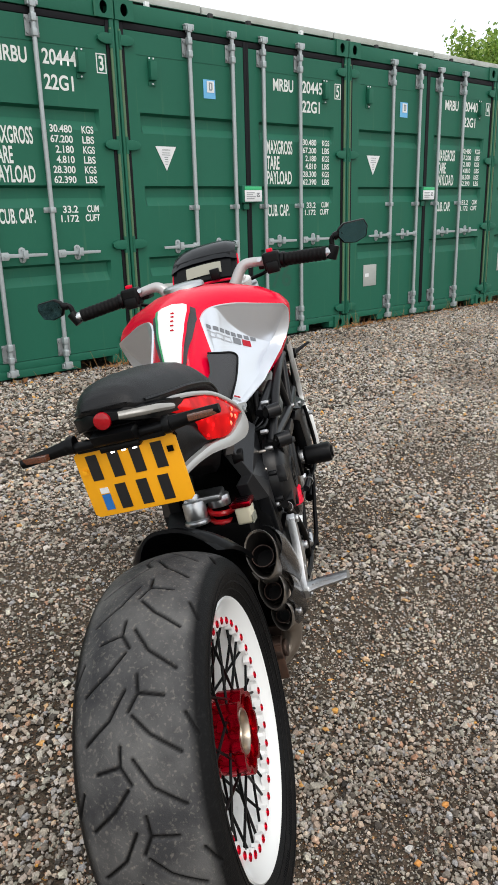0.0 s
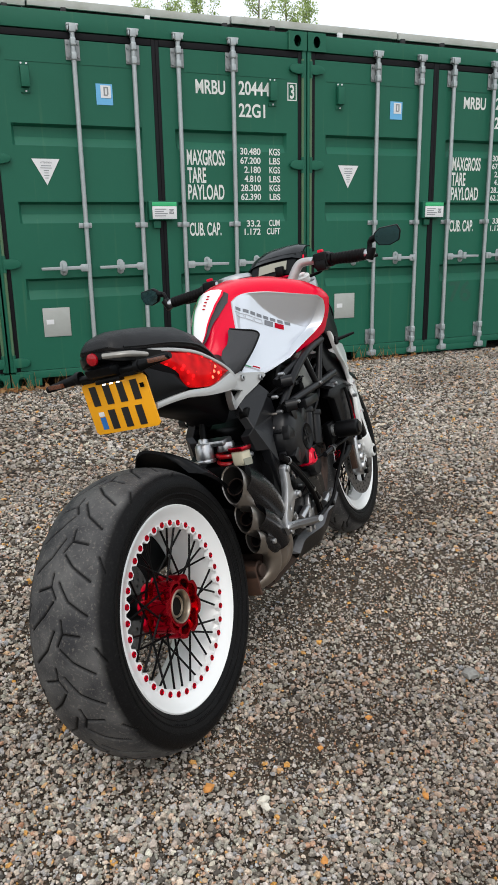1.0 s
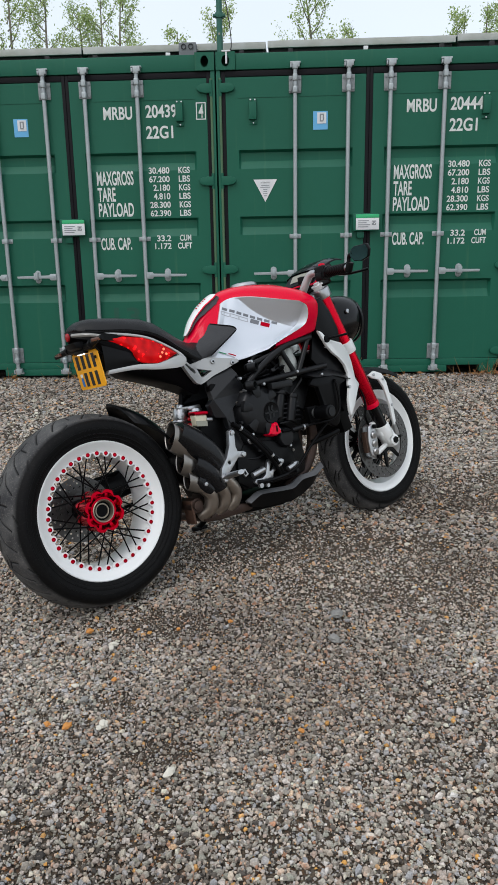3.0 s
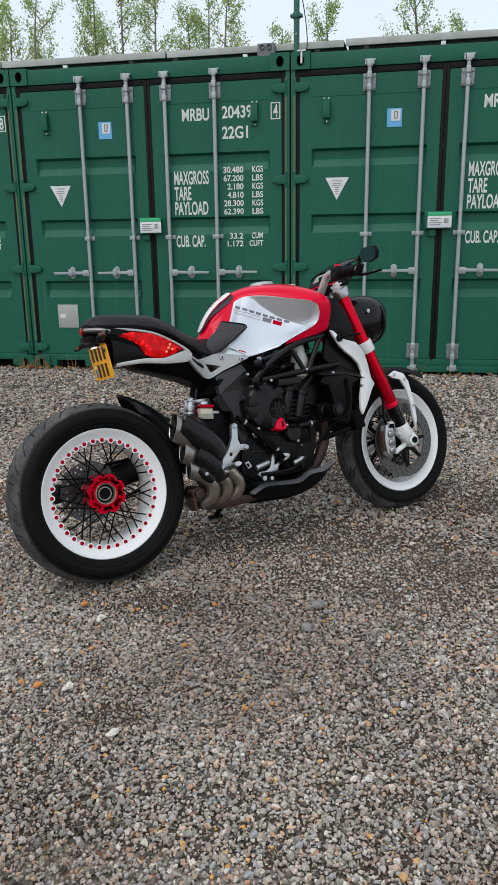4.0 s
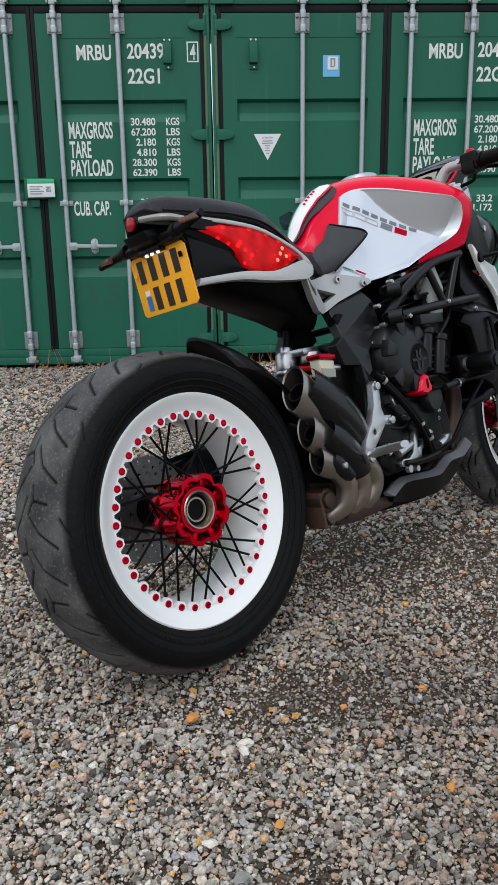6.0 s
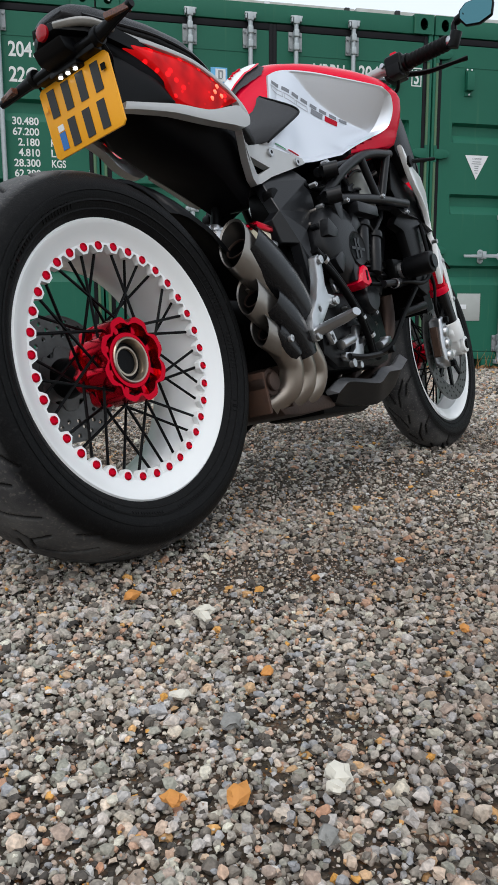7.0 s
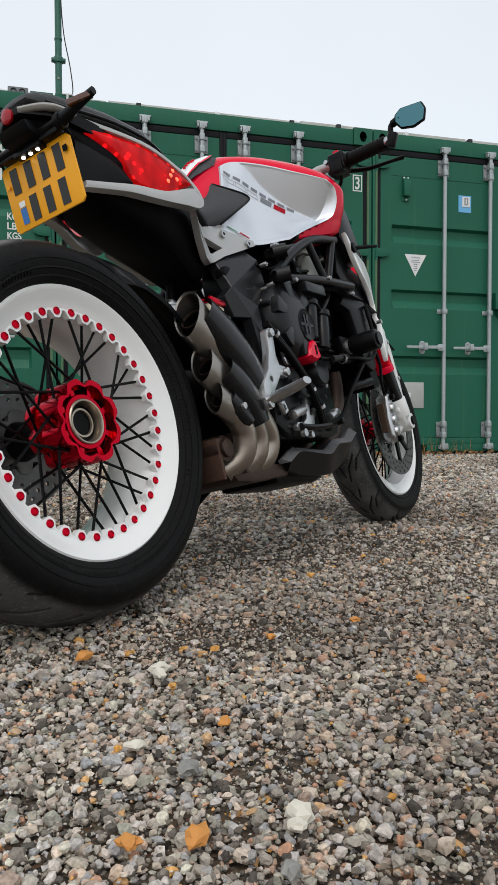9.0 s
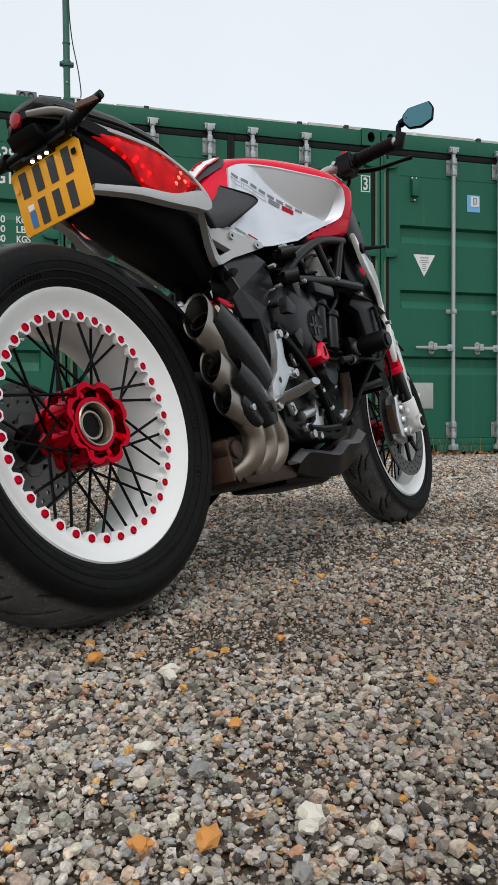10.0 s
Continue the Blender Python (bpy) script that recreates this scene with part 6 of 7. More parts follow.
def tip_mesh(r, cut):
    """A slash-cut oval tip along +x with a rolled lip and a dark inner pipe."""
    rings = []
    for x, k, tilt in ((0.0, 1.0, 1), (-0.003, 0.97, 1), (0.0, 0.90, 1), (0.03, 0.70, 0.6), (0.055, 0.55, 0.3)):
        rings.append((x, k, tilt))
    bm = bmesh.new()
    n = 32

    def ring(x, k, tilt, rr):
        out = []
        for i in range(n):
            a = TAU * i / n
            y, z = math.cos(a) * rr * k * 0.74, math.sin(a) * rr * k * 1.08
            y *= 1 + 0.14 * math.sin(a)
            out.append(bm.verts.new((x - z * 0.38 * tilt * cut, y, z)))
        return out
    seq = [ring(0.11, 0.74, 0, r), ring(0.06, 0.93, 0.4, r), ring(0.02, 1.0, 1, r)] + [ring(x, k, t, r) for x, k, t in rings[:3]]
    for a, b in zip(seq, seq[1:]):
        for i in range(n):
            bm.faces.new((a[i], a[(i + 1) % n], b[(i + 1) % n], b[i]))
    return bm


exh = new("exhaust")
exh.parent = bike
tagged(exh, "three stacked slash-cut steel silencers with carbon shields")
AIM = [Matrix.Rotation(radians(38), 4, "Y"), Matrix.Rotation(radians(34), 4, "Y"), Matrix.Rotation(radians(26), 4, "Y")]
for (c, r, cut), m in zip(TIPS, AIM):
    tip = part("silencer_tip", moved(tip_mesh(r, cut), Matrix.Translation(c) @ m), STEEL, exh, "brushed steel tip")
    # Liner and black bore disc carry the tip's inner shade in their colour.
    part("liner", moved(skin([[(x - z * 0.38 * tl * cut, y * (1 + 0.14 * math.sin(TAU * i / 32)), z) for i in range(32) for y, z in [(math.cos(TAU * i / 32) * r * kk * 0.74, math.sin(TAU * i / 32) * r * kk * 1.08)]] for x, kk, tl in ((0.0, 0.90, 1), (0.03, 0.72, 0.6), (0.06, 0.55, 0.3))], close_ends=False, ring=True), Matrix.Translation(c) @ m), SHADE_STEEL, tip)
    part("inner_pipe", moved(join(lathe([(0.016, r * 0.50), (0.012, r * 0.54), (0.05, r * 0.56), (0.05, r * 0.46), (0.014, r * 0.46)], 24, axis="X", closed=True)), Matrix.Translation(c) @ m), ENGINE, tip)
    part("inner_lip", moved(lathe([(0.012, r * 0.525), (0.010, r * 0.515), (0.010, r * 0.49), (0.012, r * 0.475), (0.018, r * 0.475), (0.018, r * 0.525)], 28, axis="X", closed=True), Matrix.Translation(c) @ m), BURNT, tip, "bare steel pipe end")
    part("inner_dark", moved(lathe([(0.045, r * 0.46), (0.046, 0.0005)], 20, axis="X"), Matrix.Translation(c) @ m), DEEP, tip)
    d = m.to_3x3() @ Vector((1, 0, 0))
    a = Vector(c) + d * 0.05
# silencer bodies bending down into the pipes
part("silencer_body", tube([(0.312, -0.114, 0.133), (0.35, -0.112, 0.100), (0.40, -0.11, 0.045), (0.455, -0.108, -0.005), (0.485, -0.104, -0.045), (0.478, -0.092, -0.082), (0.455, -0.07, -0.10)], [0.033, 0.034, 0.031, 0.026, 0.0235, 0.0235, 0.0235], 24, 8), TITAN, exh)
part("silencer_body", tube([(0.328, -0.116, 0.056), (0.358, -0.116, 0.033), (0.40, -0.114, 0.0), (0.43, -0.11, -0.04), (0.428, -0.098, -0.08), (0.405, -0.07, -0.10)], [0.027, 0.028, 0.026, 0.0235, 0.0235, 0.0235], 24, 8), TITAN, exh)
part("silencer_body", tube([(0.332, -0.120, 0.008), (0.350, -0.120, -0.006), (0.372, -0.118, -0.035), (0.372, -0.104, -0.078), (0.35, -0.07, -0.10)], [0.023, 0.0235, 0.0235, 0.0235, 0.0235], 24, 8), TITAN, exh)
# carbon shields over the outer sides


def shield(path, w, name="heat_shield"):
    q = smooth_path(path, 6)
    rws = []
    for i, p in enumerate(q):
        t = (q[min(i + 1, len(q) - 1)] - q[max(i - 1, 0)]).normalized()
        nrm = Vector((0, -1, 0))
        sd = t.cross(nrm).normalized()
        k = i / (len(q) - 1)
        ww = w * (0.55 + 0.9 * math.sin(math.pi * min(1, 0.22 + 0.62 * k)) * 0.6)
        row = [p + sd * ww * math.sin(a) + nrm * (w * 0.86 * math.cos(a)) for a in [radians(-80 + 20 * j) for j in range(9)]]
        rws.append(row + [v - nrm * -0.003 + Vector((0, 0.004, 0)) for v in row[::-1]])
    return part(name, skin(rws, ring=True), CARBON, exh, "carbon fibre heat shield", angle=60)


shield([(0.275, -0.122, 0.190), (0.33, -0.124, 0.150), (0.385, -0.124, 0.100), (0.425, -0.122, 0.045)], 0.046)
shield([(0.315, -0.124, 0.085), (0.355, -0.126, 0.055), (0.390, -0.126, 0.015), (0.405, -0.124, -0.02)], 0.038)
shield([(0.318, -0.126, 0.030), (0.345, -0.128, 0.008), (0.368, -0.128, -0.018)], 0.024)
part("shield_bolt", join(rod((0.338, -0.146, 0.010), (0.338, -0.154, 0.010), 0.007, n=10, bw=0.001)), ALU, exh)
part("shield_badge", moved(box(-0.012, 0.012, -0.002, 0, -0.0025, 0.0025), Matrix.Translation((0.345, -0.155, 0.155)) @ Matrix.Rotation(radians(38), 4, "Y")), STICKER_W, exh)
part("collector_box", slab([(0.345, -0.092), (0.36, -0.086), (0.40, -0.086), (0.50, -0.095), (0.56, -0.105), (0.56, -0.128), (0.42, -0.132), (0.36, -0.126), (0.340, -0.11)][::-1], -0.095, 0.075, 0.012, 2), BURNT, exh)
part("flange_plate", slab([(0.362, -0.03), (0.370, -0.03), (0.376, -0.112), (0.368, -0.112)][::-1], -0.110, -0.02, 0.002), BURNT, exh)
part("valve_barrel", join(rod((0.325, -0.10, -0.06), (0.325, -0.02, -0.06), 0.026, n=20, bw=0.004), rod((0.325, -0.108, -0.06), (0.325, -0.10, -0.06), 0.018, n=16, bw=0.003)), BURNT, exh)
for y in (-0.09, 0.0, 0.075):
    part("header_pipe", tube([(0.90, y, 0.12), (0.905, y * 0.95, 0.07), (0.885, y * 0.9, 0.01), (0.845, y * 0.8, -0.045), (0.78, y * 0.6, -0.085), (0.68, y * 0.4, -0.115), (0.55, y * 0.4, -0.12)], 0.021, 16, 6), BURNT, exh)
# belly pan
PAN_TOP = [(0.533, -0.091), (0.588, -0.067), (0.745, -0.081), (0.797, -0.055), (0.867, -0.054), (0.916, -0.028)]
PAN_LOW = [(0.535, -0.101), (0.588, -0.079), (0.740, -0.095), (0.795, -0.069), (0.862, -0.069), (0.908, -0.046)]
PAN_FOOT = [(0.548, -0.118), (0.605, -0.130), (0.735, -0.140), (0.800, -0.126), (0.855, -0.102), (0.902, -0.062)]



def along_line(line, per=5):
    """Points between the corners of a line, with the corners a little eased."""
    q = [(a[0] + (b[0] - a[0]) * k / per, a[1] + (b[1] - a[1]) * k / per) for a, b in zip(line, line[1:]) for k in range(per)] + [line[-1]]
    return [q[0]] + [tuple((q[i - 1][j] + 2 * q[i][j] + q[i + 1][j]) / 4 for j in (0, 1)) for i in range(1, len(q) - 1)] + [q[-1]]


PAN_TOP, PAN_LOW, PAN_FOOT = along_line(PAN_TOP), along_line(PAN_LOW), along_line(PAN_FOOT)
for s in (-1, 1):
    body = skin([[(lx, s * 0.118, lz), (fx, s * 0.100, fz), (fx, s * 0.080, fz), (lx, s * 0.092, lz)] for (lx, lz), (fx, fz) in zip(PAN_LOW, PAN_FOOT)], ring=True)
    part("belly_pan", body, SATIN, bike, "satin black belly pan", angle=30)
    # upper bevel in the paler colour that stands for its sheen
    edge = skin([[(tx, s * 0.098, tz), (lx, s * 0.1185, lz), (lx, s * 0.090, lz), (tx, s * 0.088, tz - 0.002)] for (tx, tz), (lx, lz) in zip(PAN_TOP, PAN_LOW)], ring=True)
    part("belly_pan_edge", edge, PANEDGE, bike, angle=30)
part("sump", slab([(0.52, -0.09), (0.80, -0.08), (0.86, -0.06), (0.83, -0.125), (0.72, -0.15), (0.54, -0.14)][::-1], -0.075, 0.075, 0.012), DEEP, bike)

# ---- rear suspension, swingarm, hugger ----
rows = []
for x, y, z, h, w in ((-0.045, 0.128, 0.0, 0.05, 0.026), (0.0, 0.135, 0.0, 0.066, 0.032), (0.06, 0.135, 0.012, 0.058, 0.032), (0.15, 0.125, 0.04, 0.05, 0.035), (0.24, 0.10, 0.065, 0.055, 0.045), (0.32, 0.05, 0.075, 0.07, 0.075), (0.40, 0.02, 0.07, 0.085, 0.09), (0.46, 0.0, 0.07, 0.06, 0.09)):
    rows.append([(x, y + w * math.cos(a), z + h * math.sin(a) * (1 if abs(math.sin(a)) < 0.9 else 0.95)) for a in [TAU * k / 16 for k in range(16)]])
sw = part("swingarm", skin(rows, ring=True), SATIN, bike, "black single-sided swingarm")
part("hub_carrier", lathe([(0.094, 0.052), (0.10, 0.062), (0.15, 0.062), (0.165, 0.05), (0.17, 0.02), (0.17, 0.001)], 32), DEEP, sw)
part("rear_caliper", slab([(-0.135, 0.018), (-0.125, 0.04), (-0.095, 0.044), (-0.085, 0.018), (-0.09, -0.02), (-0.125, -0.024)][::-1], 0.090, 0.122, 0.008), SATIN_GREY, sw)
part("chain_run", join(tube([(-0.02, 0.112, 0.07), (0.2, 0.105, 0.09), (0.44, 0.10, 0.10)], 0.006, 6, 4), tube([(-0.02, 0.112, -0.07), (0.2, 0.105, -0.03), (0.44, 0.10, 0.02)], 0.006, 6, 4)), DEEP, sw)
rows = []
for k in range(19):
    t = k / 18
    rr = 0.341 + 0.010 * t
    wd = lerp_table(t, [0, 0.08, 0.3, 1], [0.074, 0.094, 0.106, 0.112])
    sec = []
    for q in range(11):
        b = -1 + q / 5
        a = radians(70 - 50 * t - (1 - t) * 9 * abs(b) ** 1.5)
        sec.append((rr * math.cos(a), b * wd + 0.004, rr * math.sin(a) - 0.045 * abs(b) ** 2.5))
    back = [(x * 0.985, y * 0.97, z - 0.006) for x, y, z in sec[::-1]]
    rows.append(sec + back)
hug = part("rear_hugger", skin(rows, ring=True), SATIN, bike, "black rear tyre hugger", angle=50)
part("hugger_arm", slab([(0.22, 0.27), (0.34, 0.21), (0.42, 0.14), (0.40, 0.05), (0.33, 0.06), (0.29, 0.16)][::-1], 0.078, 0.092, 0.004), SATIN, hug)
sh = part("shock_absorber", join(rod((0.395, 0.020, 0.222), (0.402, 0.020, 0.262), 0.024, n=24, bw=0.006), rod((0.393, 0.020, 0.214), (0.394, 0.020, 0.224), 0.027, n=24, bw=0.003), box(0.395, 0.450, -0.040, 0.040, 0.252, 0.268, 0.006)), ALU, bike, "silver rear shock with red spring")
part("shaft", rod((0.405, 0.020, 0.262), (0.425, 0.020, 0.34), 0.009, n=12), DEEP, sh)
part("adjuster", rod((0.402, 0.020, 0.262), (0.406, 0.020, 0.275), 0.014, n=12, bw=0.002), ALU, sh)
coil = [(0.43 + 0.026 * math.cos(TAU * k / 12), -0.026 + 0.026 * math.sin(TAU * k / 12), 0.232 - 0.0016 * k) for k in range(72)]
part("spring", tube(coil, 0.006, 8, 1), REDRUB, sh)
part("spring_seat", rod((0.43, -0.026, 0.232), (0.432, -0.026, 0.256), 0.024, n=20, bw=0.003), ALU, sh)
res = part("fluid_reservoir", slab([(0.380, 0.198), (0.422, 0.192), (0.428, 0.230), (0.378, 0.236)][::-1], -0.096, -0.064, 0.006, 3), FLUID, bike, "cream brake fluid reservoir with red cap")
part("cap", slab([(0.375, 0.236), (0.431, 0.230), (0.431, 0.242), (0.375, 0.248)][::-1], -0.100, -0.060, 0.004, 2), ANOD, res)
for k in range(3):
    part("cap_slot", box(0.384 + 0.015 * k, 0.391 + 0.015 * k, -0.094, -0.066, 0.2440 - 0.0015 * k, 0.2480 - 0.0015 * k, 0.0005), GLOSS, res)
part("fluid_level", slab([(0.3795, 0.198), (0.4225, 0.192), (0.4245, 0.210), (0.379, 0.216)][::-1], -0.0972, -0.0958, 0.0), CREAM, res)
part("hose_union", rod((0.428, -0.084, 0.214), (0.452, -0.084, 0.211), 0.008, n=10, bw=0.002), ALU, res)

# ---- foot controls ----
peg = part("footpeg_hanger", slab([(0.452, 0.164), (0.464, 0.170), (0.474, 0.160), (0.470, 0.110), (0.476, 0.093), (0.500, 0.090), (0.508, 0.079), (0.500, 0.068), (0.474, 0.072), (0.440, 0.040), (0.424, 0.028), (0.412, 0.000), (0.400, 0.000), (0.392, 0.022), (0.400, 0.050), (0.428, 0.082), (0.446, 0.120)][::-1], -0.168, -0.150, 0.004, 2, holes=[oval(0.434, 0.062, 0.006, 0.006, 10)]), ALU, bike, "bare aluminium footpeg hanger")
for x, z in ((0.462, 0.158), (0.497, 0.079), (0.405, 0.010)):
    part("bolt", join(rod((x, -0.168, z), (x, -0.175, z), 0.0088, n=14, bw=0.002), rod((x, -0.175, z), (x, -0.1755, z), 0.004, n=6)), ALU, peg)
rest = part("footpeg", join(tube([(0.412, -0.165, 0.018), (0.414, -0.19, 0.024), (0.412, -0.225, 0.030), (0.408, -0.255, 0.036)], [0.018, 0.017, 0.016, 0.013], 10, 4, flat=0.6)), ALU, bike, "ribbed alloy footpeg")
for k in range(8):
    part("rib", box(0.401, 0.422, -0.248 + 0.0095 * k, -0.2435 + 0.0095 * k, 0.033 - 0.0012 * k, 0.0395 - 0.0012 * k, 0.001), ALU, rest)
ped = part("brake_pedal_plate", slab([(0.548, -0.030), (0.556, -0.038), (0.585, -0.040), (0.620, -0.042), (0.634, -0.030), (0.640, -0.012), (0.690, 0.010), (0.698, 0.022), (0.688, 0.028), (0.640, 0.036), (0.626, 0.038), (0.618, 0.030), (0.602, -0.012), (0.584, -0.022), (0.556, -0.020)][::-1], -0.142, -0.128, 0.003, 2, holes=[[(0.628, 0.012), (0.636, 0.022), (0.668, 0.016), (0.630, -0.004), (0.622, -0.004)]]), ALU, bike, "alloy brake pedal and linkage")
part("pedal", tube([(0.56, -0.145, -0.030), (0.60, -0.148, -0.034), (0.64, -0.150, -0.034), (0.70, -0.150, -0.030), (0.73, -0.150, -0.026)], 0.007, 8, 4), SATIN, ped)
part("pedal_toe", rod((0.73, -0.140, -0.026), (0.73, -0.170, -0.024), 0.008, n=10, bw=0.002), SATIN, ped)
part("master_cylinder", join(rod((0.545, -0.138, -0.005), (0.60, -0.138, 0.008), 0.011, n=12, bw=0.002), rod((0.57, -0.140, -0.045), (0.57, -0.150, -0.045), 0.009, n=10), rod((0.60, -0.140, -0.05), (0.60, -0.150, -0.05), 0.007, n=10)), ALU, ped)
part("stand_bracket", slab([(0.500, 0.022), (0.516, 0.026), (0.528, 0.004), (0.512, -0.004)], -0.142, -0.130, 0.002, holes=[[(0.506, 0.016), (0.514, 0.018), (0.520, 0.007), (0.512, 0.003)]]), ALU, bike)
# side stand on the far side
part("side_stand", join(tube([(0.60, 0.11, -0.09), (0.585, 0.20, -0.155), (0.575, 0.285, -0.216)], 0.011, 10, 4), box(0.55, 0.605, 0.27, 0.305, -0.226, -0.212, 0.003)), DEEP, bike, "black side stand")

# ---- cables and hoses ----
for pts, r in (([(0.485, -0.150, 0.185), (0.535, -0.150, 0.150), (0.595, -0.152, 0.093), (0.650, -0.150, 0.030), (0.676, -0.145, -0.020), (0.705, -0.14, -0.035)], 0.009), ([(0.500, -0.148, 0.170), (0.545, -0.155, 0.130), (0.60, -0.158, 0.07), (0.645, -0.152, 0.012), (0.668, -0.145, -0.03)], 0.007), ([(0.694, -0.150, -0.03), (0.74, -0.165, -0.01), (0.80, -0.172, 0.045), (0.87, -0.178, 0.100), (0.905, -0.175, 0.118)], 0.0055), ([(0.965, -0.190, 0.275), (0.968, -0.195, 0.200), (0.955, -0.195, 0.150), (0.915, -0.19, 0.128), (0.83, -0.185, 0.128), (0.76, -0.17, 0.122), (0.695, -0.158, 0.124)], 0.0048), ([(0.62, -0.12, 0.36), (0.66, -0.12, 0.40), (0.72, -0.12, 0.38), (0.76, -0.13, 0.34), (0.80, -0.13, 0.40)], 0.007), ([(0.56, -0.11, 0.34), (0.62, -0.125, 0.33), (0.68, -0.13, 0.345), (0.70, -0.12, 0.38)], 0.006), ([(1.215, -0.10, 0.06), (1.195, -0.105, 0.10), (1.20, -0.11, 0.16), (1.185, -0.10, 0.24), (1.13, -0.09, 0.40)], 0.0045), ([(0.83, -0.16, 0.06), (0.90, -0.165, 0.07), (0.97, -0.16, 0.08)], 0.011), ([(0.98, -0.05, 0.60), (1.04, -0.11, 0.63), (1.05, -0.16, 0.64), (1.0, -0.19, 0.655)], 0.005), ([(0.98, 0.05, 0.60), (1.05, 0.12, 0.62), (1.05, 0.17, 0.63), (1.0, 0.19, 0.645)], 0.005)):
    part("hose", tube(pts, r, 10, 8), DEEP, bike)
part("cable_sleeve", tube([(0.73, -0.172, 0.122), (0.76, -0.174, 0.124), (0.80, -0.18, 0.128)], 0.008, 10, 4), SATIN_GREY, bike)

# ---- handlebar, controls, mirrors, dash, headlamp ----
bar = part("handlebar", join(*[tube([(0.985, s * 0.06, 0.598), (0.985, s * 0.085, 0.632), (0.992, s * 0.115, 0.672), (0.992, s * 0.150, 0.676), (0.982, s * 0.215, 0.665), (0.952, s * 0.345, 0.654)], [0.016, 0.0155, 0.014, 0.0125, 0.011, 0.011], 16, 6) for s in (-1, 1)]), PEARL, bike, "pale grey handlebar with black grips")
for s in (-1, 1):
    gi, go = Vector((0.978, s * 0.232, 0.664)), Vector((0.954, s * 0.338, 0.654))
    g = part("grip", tube([gi.lerp(go, k / 40) for k in range(41)], [0.0165 + (0.0012 if k % 4 in (1, 2) else 0) for k in range(41)], 20, 1), RUBBER, bar)
    part("bar_end", rod(go, go.lerp(gi, -0.16), 0.013, n=16, bw=0.002), ALU, bar)
    part("grip_collar", rod(gi, gi.lerp(go, -0.10), 0.021, n=20, bw=0.003), SATIN, bar)
    sc = Vector((0.984, s * 0.196, 0.668))
    part("switch_box", at(join(box(-0.024, 0.024, -0.024, 0.022, -0.024, 0.024, 0.008, 3), box(-0.030, 0.006, -0.018, 0.016, -0.030, 0.0, 0.006)), sc), SATIN, bar)
    part("start_button", at(box(-0.012, 0.008, -0.008, 0.008, 0.022, 0.033, 0.003), sc), RED, bar, "red switch button")
    part("clamp_bolt", rod(sc + Vector((-0.01, -s * 0.03, 0.01)), sc + Vector((-0.018, -s * 0.03, 0.012)), 0.006, n=10), ALU, bar)
    part("brake_master", at(join(box(-0.01, 0.045, -0.025, 0.02, -0.016, 0.014, 0.006)), sc + Vector((0.02, -s * 0.02, 0))), SATIN, bar)
    part("lever", tube([sc + Vector((0.045, s * 0.0, -0.006)), sc + Vector((0.06, s * 0.03, -0.012)), Vector((1.045, s * 0.26, 0.648)), Vector((1.050, s * 0.315, 0.645)), Vector((1.062, s * 0.345, 0.647))], [0.009, 0.009, 0.008, 0.006, 0.008], 10, 5, flat=0.7), SATIN, bar)
    # bar-end mirror on a folding arm
    e = go.lerp(gi, -0.14)
    arm = part("mirror_arm", join(rod(e + Vector((0, -s * 0.006, -0.016)), e + Vector((0, s * 0.01, 0.016)), 0.014, n=12, bw=0.003), tube([e + Vector((0, s * 0.004, 0.012)), e + Vector((0.0, s * 0.008, 0.034)), e + Vector((-0.004, s * 0.030, 0.044))], 0.007, 10, 4), rod(e + Vector((-0.002, s * 0.012, 0.036)), e + Vector((-0.004, s * 0.036, 0.042)), 0.010, n=12, bw=0.002)), SATIN, bar)
    mc = Vector((0.944, s * 0.412, 0.689))
    shp = [(-0.044, -0.004), (-0.030, -0.026), (0.006, -0.034), (0.040, -0.024), (0.050, 0.006), (0.042, 0.028), (-0.020, 0.030), (-0.040, 0.016)]
    shp = [(s * -a * 0.86, b * 0.86) for a, b in shp]
    if s < 0:
        shp = shp[::-1]
    mm = Matrix.Translation(mc) @ Matrix.Rotation(radians(-90 + s * -10), 4, "Z") @ Matrix.Rotation(radians(8), 4, "X")
    mir = part("mirror_shell", moved(slab(shp, 0.0, 0.016, 0.005, 3), mm), SATIN, bar, "black bar-end mirror")
    part("mirror_glass", moved(slab([(a * 0.90, b * 0.90) for a, b in shp], -0.0015, 0.001, 0.0), mm), MIRROR, mir)
dash = part("instrument_binnacle", join(skin([[(x, y, z + 0.012 - 0.9 * y * y) for y in (-0.09, -0.06, -0.03, 0, 0.03, 0.06, 0.09)] + [(x + 0.05, y * 0.92, z - 0.035) for y in (0.09, 0.05, 0, -0.05, -0.09)] for x, z in ((1.035, 0.640), (1.06, 0.672), (1.10, 0.712), (1.135, 0.722))], ring=True)), SATIN, bike, "red rimmed instrument binnacle with smoked screen")
part("dash_face", skin([[(x, y, z + 0.0145 - 0.9 * y * y) for y in (-0.078, -0.05, 0, 0.05, 0.078)] for x, z in ((1.037, 0.646), (1.06, 0.676), (1.092, 0.709))]), SATIN, dash)
part("display", skin([[(x, y, z + 0.018 - 0.9 * y * y) for y in (-0.050, -0.03, 0, 0.03, 0.050)] for x, z in ((1.044, 0.656), (1.055, 0.671), (1.066, 0.684))]), CREAM, dash)
part("dash_rim", tube([(1.036, y, 0.652 - 0.9 * y * y) for y in (-0.085, -0.06, -0.02, 0.02, 0.06, 0.085)] + [(1.07, 0.094, 0.672), (1.11, 0.092, 0.706)], 0.0035, 8, 4), RED, dash)
